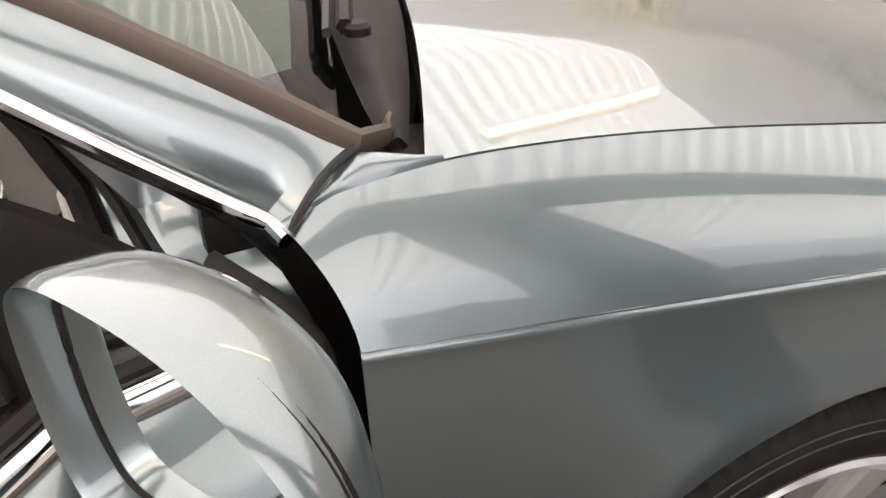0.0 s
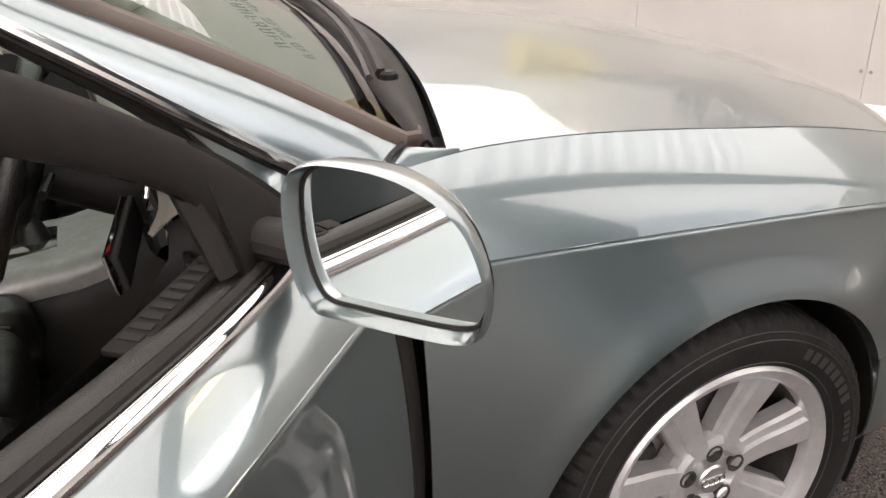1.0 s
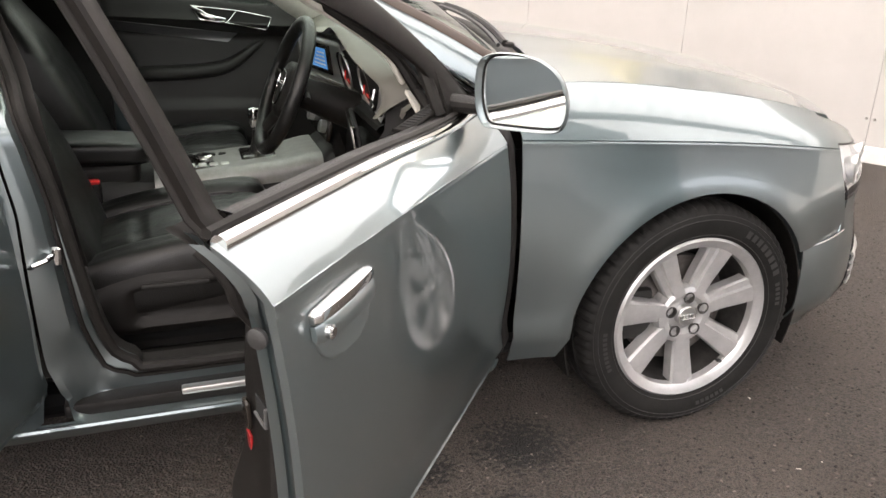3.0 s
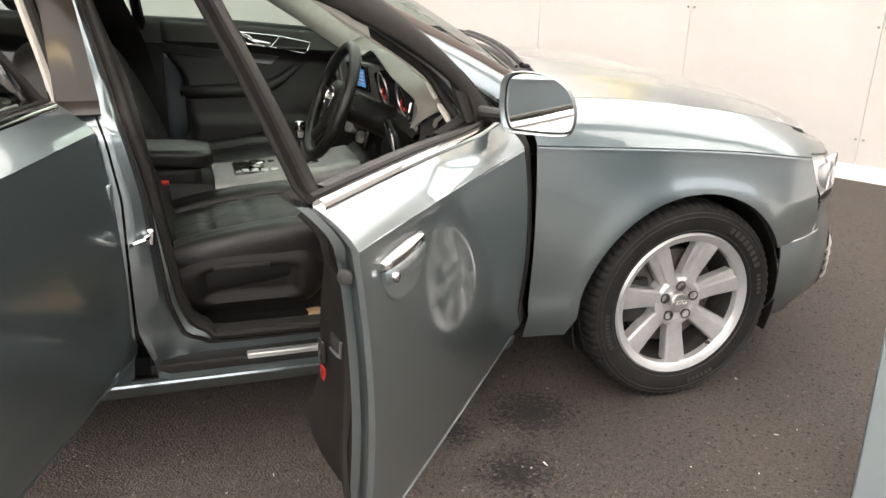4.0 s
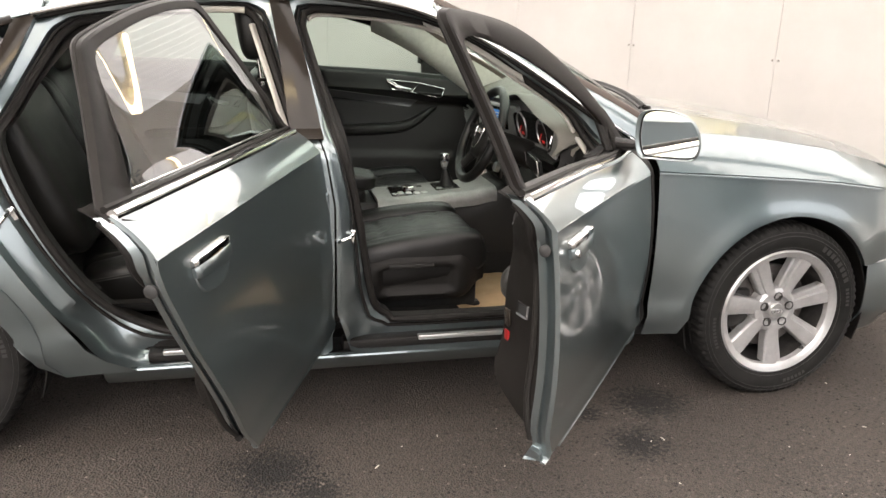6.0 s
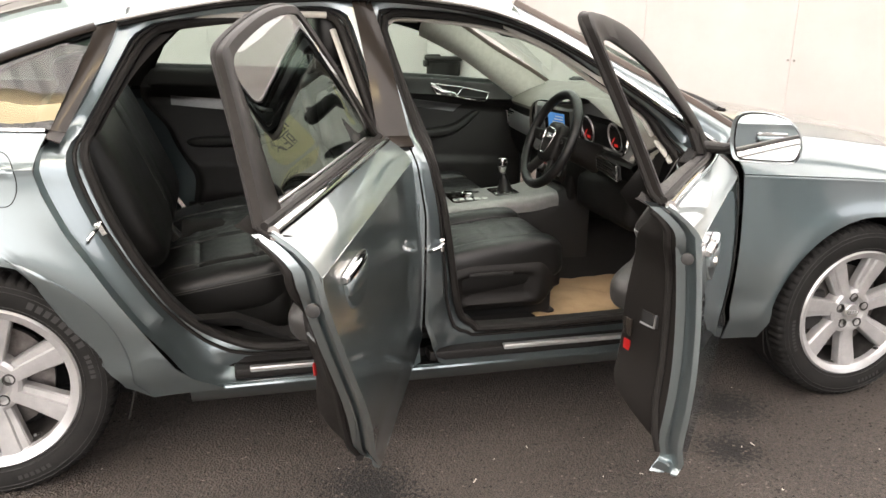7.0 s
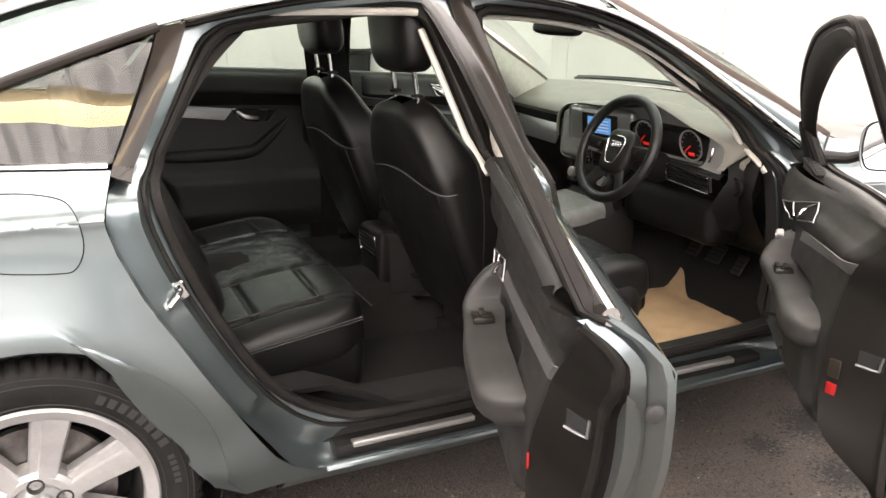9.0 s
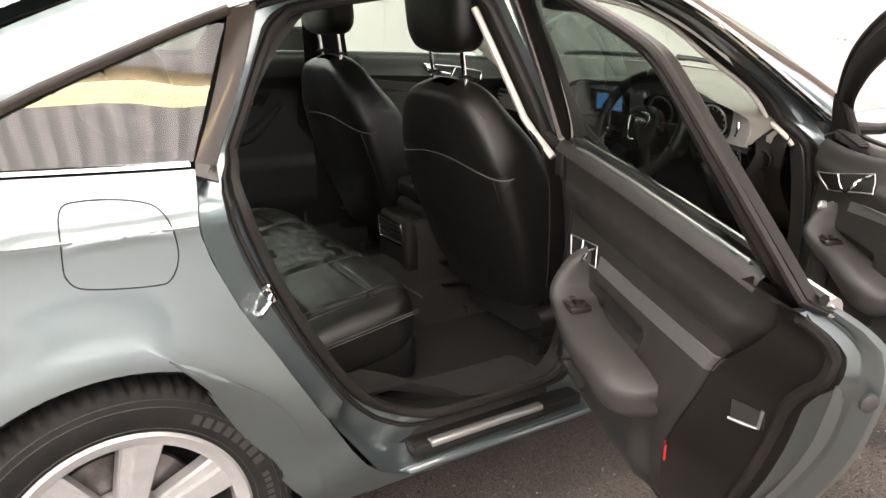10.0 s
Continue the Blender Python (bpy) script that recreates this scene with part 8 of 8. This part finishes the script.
for a in range(4):
    for b in (-1, 1):
        bm = bmesh.new()
        box(bm, -1.265 + 0.034 * a, b * 0.058 - 0.012, 0.603, -1.240 + 0.034 * a, b * 0.058 + 0.012, 0.612, 0.003, 1)
        part("console_button", bm, SATIN if b < 0 else PLASTIC, console)
bm = bmesh.new()
pad(bm, 0.175, 0.105, 0.035, pose(-1.53, 0, 0.665, 0, 3, 0), 12, 5, 0.1)
part("console_armrest", bm, LEATHER, console, "black leather centre armrest", angle=60)
bm = bmesh.new()
box(bm, -1.70, -0.10, 0.42, -1.40, 0.10, 0.64, 0.03, 3)
part("armrest_box", bm, PLASTIC, console)
bm = bmesh.new()
box(bm, -1.765, -0.095, 0.34, -1.69, 0.095, 0.60, 0.02, 3)
part("rear_vent_housing", bm, PLASTIC, console)
m = pose(-1.765, 0.0, 0.545, 0, -6, 0)
bm = bmesh.new()
tube(bm, [m @ Vector((-0.006, 0.075 * p, 0.038 * q)) for p, q in ((-1, -1), (1, -1), (1.02, 0), (1, 1), (-1, 1), (-1.02, 0))], 0.003, 6, True, up=(1, 0, 0))
part("vent_frame", bm, CHROME, console)
for k in range(5):
    bm = bmesh.new()
    z = -0.03 + 0.015 * k
    box(bm, -0.010, -0.07, z - 0.002, 0.0, 0.07, z + 0.002, 0.0, 1, m)
    part("vent_slat", bm, GREY_PLASTIC, console)

# pedals and paper mat
for y, w, z in ((-0.50, 0.022, 0.46), (-0.38, 0.035, 0.47), (-0.27, 0.032, 0.47)):
    bm = bmesh.new()
    m = pose(-0.50, y, z, 0, 35, 0)
    box(bm, -0.006, -w, -0.04, 0.006, w, 0.04, 0.006, 2, m)
    ped = part("pedal", bm, RUBBER, car, "ribbed rubber pedal")
    bm = bmesh.new()
    for k in range(4):
        box(bm, -0.010, -w * 0.85, -0.032 + 0.018 * k, -0.004, w * 0.85, -0.024 + 0.018 * k, 0.0, 1, m)
    part("pedal_ribs", bm, GREY_PLASTIC, ped)
    bm = bmesh.new()
    tube(bm, [m @ Vector((0.005, 0, 0.02)), Vector((-0.40, y, 0.62))], 0.009, 6)
    part("pedal_arm", bm, DARK, ped)
bm = bmesh.new()


def mat_pt(u, v):
    x, y = lerp(-1.16, -0.595 + 0.09 * stage(v, 0.62, 0.95), u), lerp(-0.68, -0.18, v)
    j = 0.02 * noise.noise(Vector((u * 5, v * 5, 3)))
    z = 0.288 + 0.25 * stage(x, -0.62, -0.30) + 0.022 * abs(noise.noise(Vector((x * 4, y * 5, 1)))) + 0.012 * abs(noise.noise(Vector((x * 13, y * 11, 4))))
    return Vector((x + j + 0.03 * math.sin(v * 7) * (1 if u < 0.03 else 0), y + j, z))


grid(bm, mat_pt, 30, 26)
tagged(link("paper_floor_mat", bm, PAPER, angle=25), "creased brown paper mat on the driver's floor", "floor mat")
# rear-view mirror
bm = bmesh.new()
pad(bm, 0.02, 0.12, 0.035, pose(-1.02, 0.02, 1.285, 0, 15, 12), 8, 4)
rv = part("rear_view_mirror", bm, PLASTIC, car, "black rear-view mirror", angle=60)
bm = bmesh.new()
tube(bm, [Vector((-1.00, 0.02, 1.30)), Vector((-0.96, 0.02, 1.335))], 0.015, 8)
part("mirror_stalk", bm, PLASTIC, rv)

# ---------------------------------------------------------------- loose things of the yard
def bin_tub(x, y):
    b = thing("plastic_bin", "black round plastic bin standing by the back wall", "bin")
    bm = bmesh.new()
    lathe(bm, [(0.0, 0.0), (0.14, 0.0), (0.15, 0.02), (0.18, 0.86), (0.198, 0.87), (0.202, 0.9), (0.19, 0.92), (0.18, 0.905), (0.174, 0.84), (0.145, 0.03), (0.0, 0.03)], 40, Matrix.Translation((x, y, 0)) @ Matrix.Rotation(radians(90), 4, "X"))
    part("tub", bm, PLASTIC, b)
    for s in (-1, 1):
        bm = bmesh.new()
        box(bm, x + s * 0.195 - 0.015, y - 0.05, 0.80, x + s * 0.195 + 0.02, y + 0.05, 0.87, 0.01, 2)
        part("bin_handle", bm, PLASTIC, b)


bin_tub(0.12, 5.2)
rng = random.Random(4)
CHIP = mat("pale_chip", (0.6, 0.55, 0.48), 0.8)
bm = bmesh.new()
for k in range(70):
    x, y = rng.uniform(-3.2, 1.8), rng.uniform(-1.9, -0.75)
    r = rng.uniform(0.0012, 0.0035)
    a = rng.uniform(0, math.tau)
    l = r * rng.choice((1, 1, 1.4, 3.5))
    c, q = math.cos(a), math.sin(a)
    box(bm, -l, -r * 0.7, 0, l, r * 0.7, r * 0.6, 0, 1, Matrix.Translation((x, y, 0.0008)) @ Matrix.Rotation(a, 4, "Z"))
tagged(link("ground_litter", bm, CHIP), "pale chips and straw bits scattered on asphalt", "litter", kind="stuff")

# worn aggregate standing out of the asphalt
def aggregate():
    rng = random.Random(41)
    verts, faces = [], []
    for _ in range(15000):
        x, y = rng.uniform(-3.2, 2.2), -1.75 + 2.6 * rng.random() ** 1.3
        r = rng.uniform(0.0022, 0.0066)
        a, n = rng.random() * math.tau, len(verts)
        for k in range(5):
            q = a + math.tau * k / 5
            w = r * rng.uniform(0.7, 1.25)
            verts.append((x + w * math.cos(q), y + w * math.sin(q), -0.0005))
        verts.append((x + r * rng.uniform(-0.3, 0.3), y + r * rng.uniform(-0.3, 0.3), r * rng.uniform(0.45, 0.8)))
        faces += [(n + k, n + (k + 1) % 5, n + 5) for k in range(5)]
    me = bpy.data.meshes.new("aggregate")
    me.from_pydata(verts, [], faces)
    m = mat("asphalt_aggregate", (0.05, 0.042, 0.035), 0.8)
    t = m.node_tree
    g = t.nodes.new("ShaderNodeNewGeometry")
    r = t.nodes.new("ShaderNodeValToRGB")
    r.color_ramp.elements[0].color, r.color_ramp.elements[1].color = (0.008, 0.0065, 0.0055, 1), (0.15, 0.125, 0.104, 1)
    r.color_ramp.elements.new(0.7).color = (0.04, 0.033, 0.027, 1)
    t.links.new(g.outputs["Random Per Island"], r.inputs[0])
    t.links.new(r.outputs[0], t.nodes["Principled BSDF"].inputs["Base Color"])
    me.materials.append(m)
    return tagged(new("ground_aggregate", me), "small worn stones standing out of the asphalt", "gravel", kind="stuff")


aggregate()
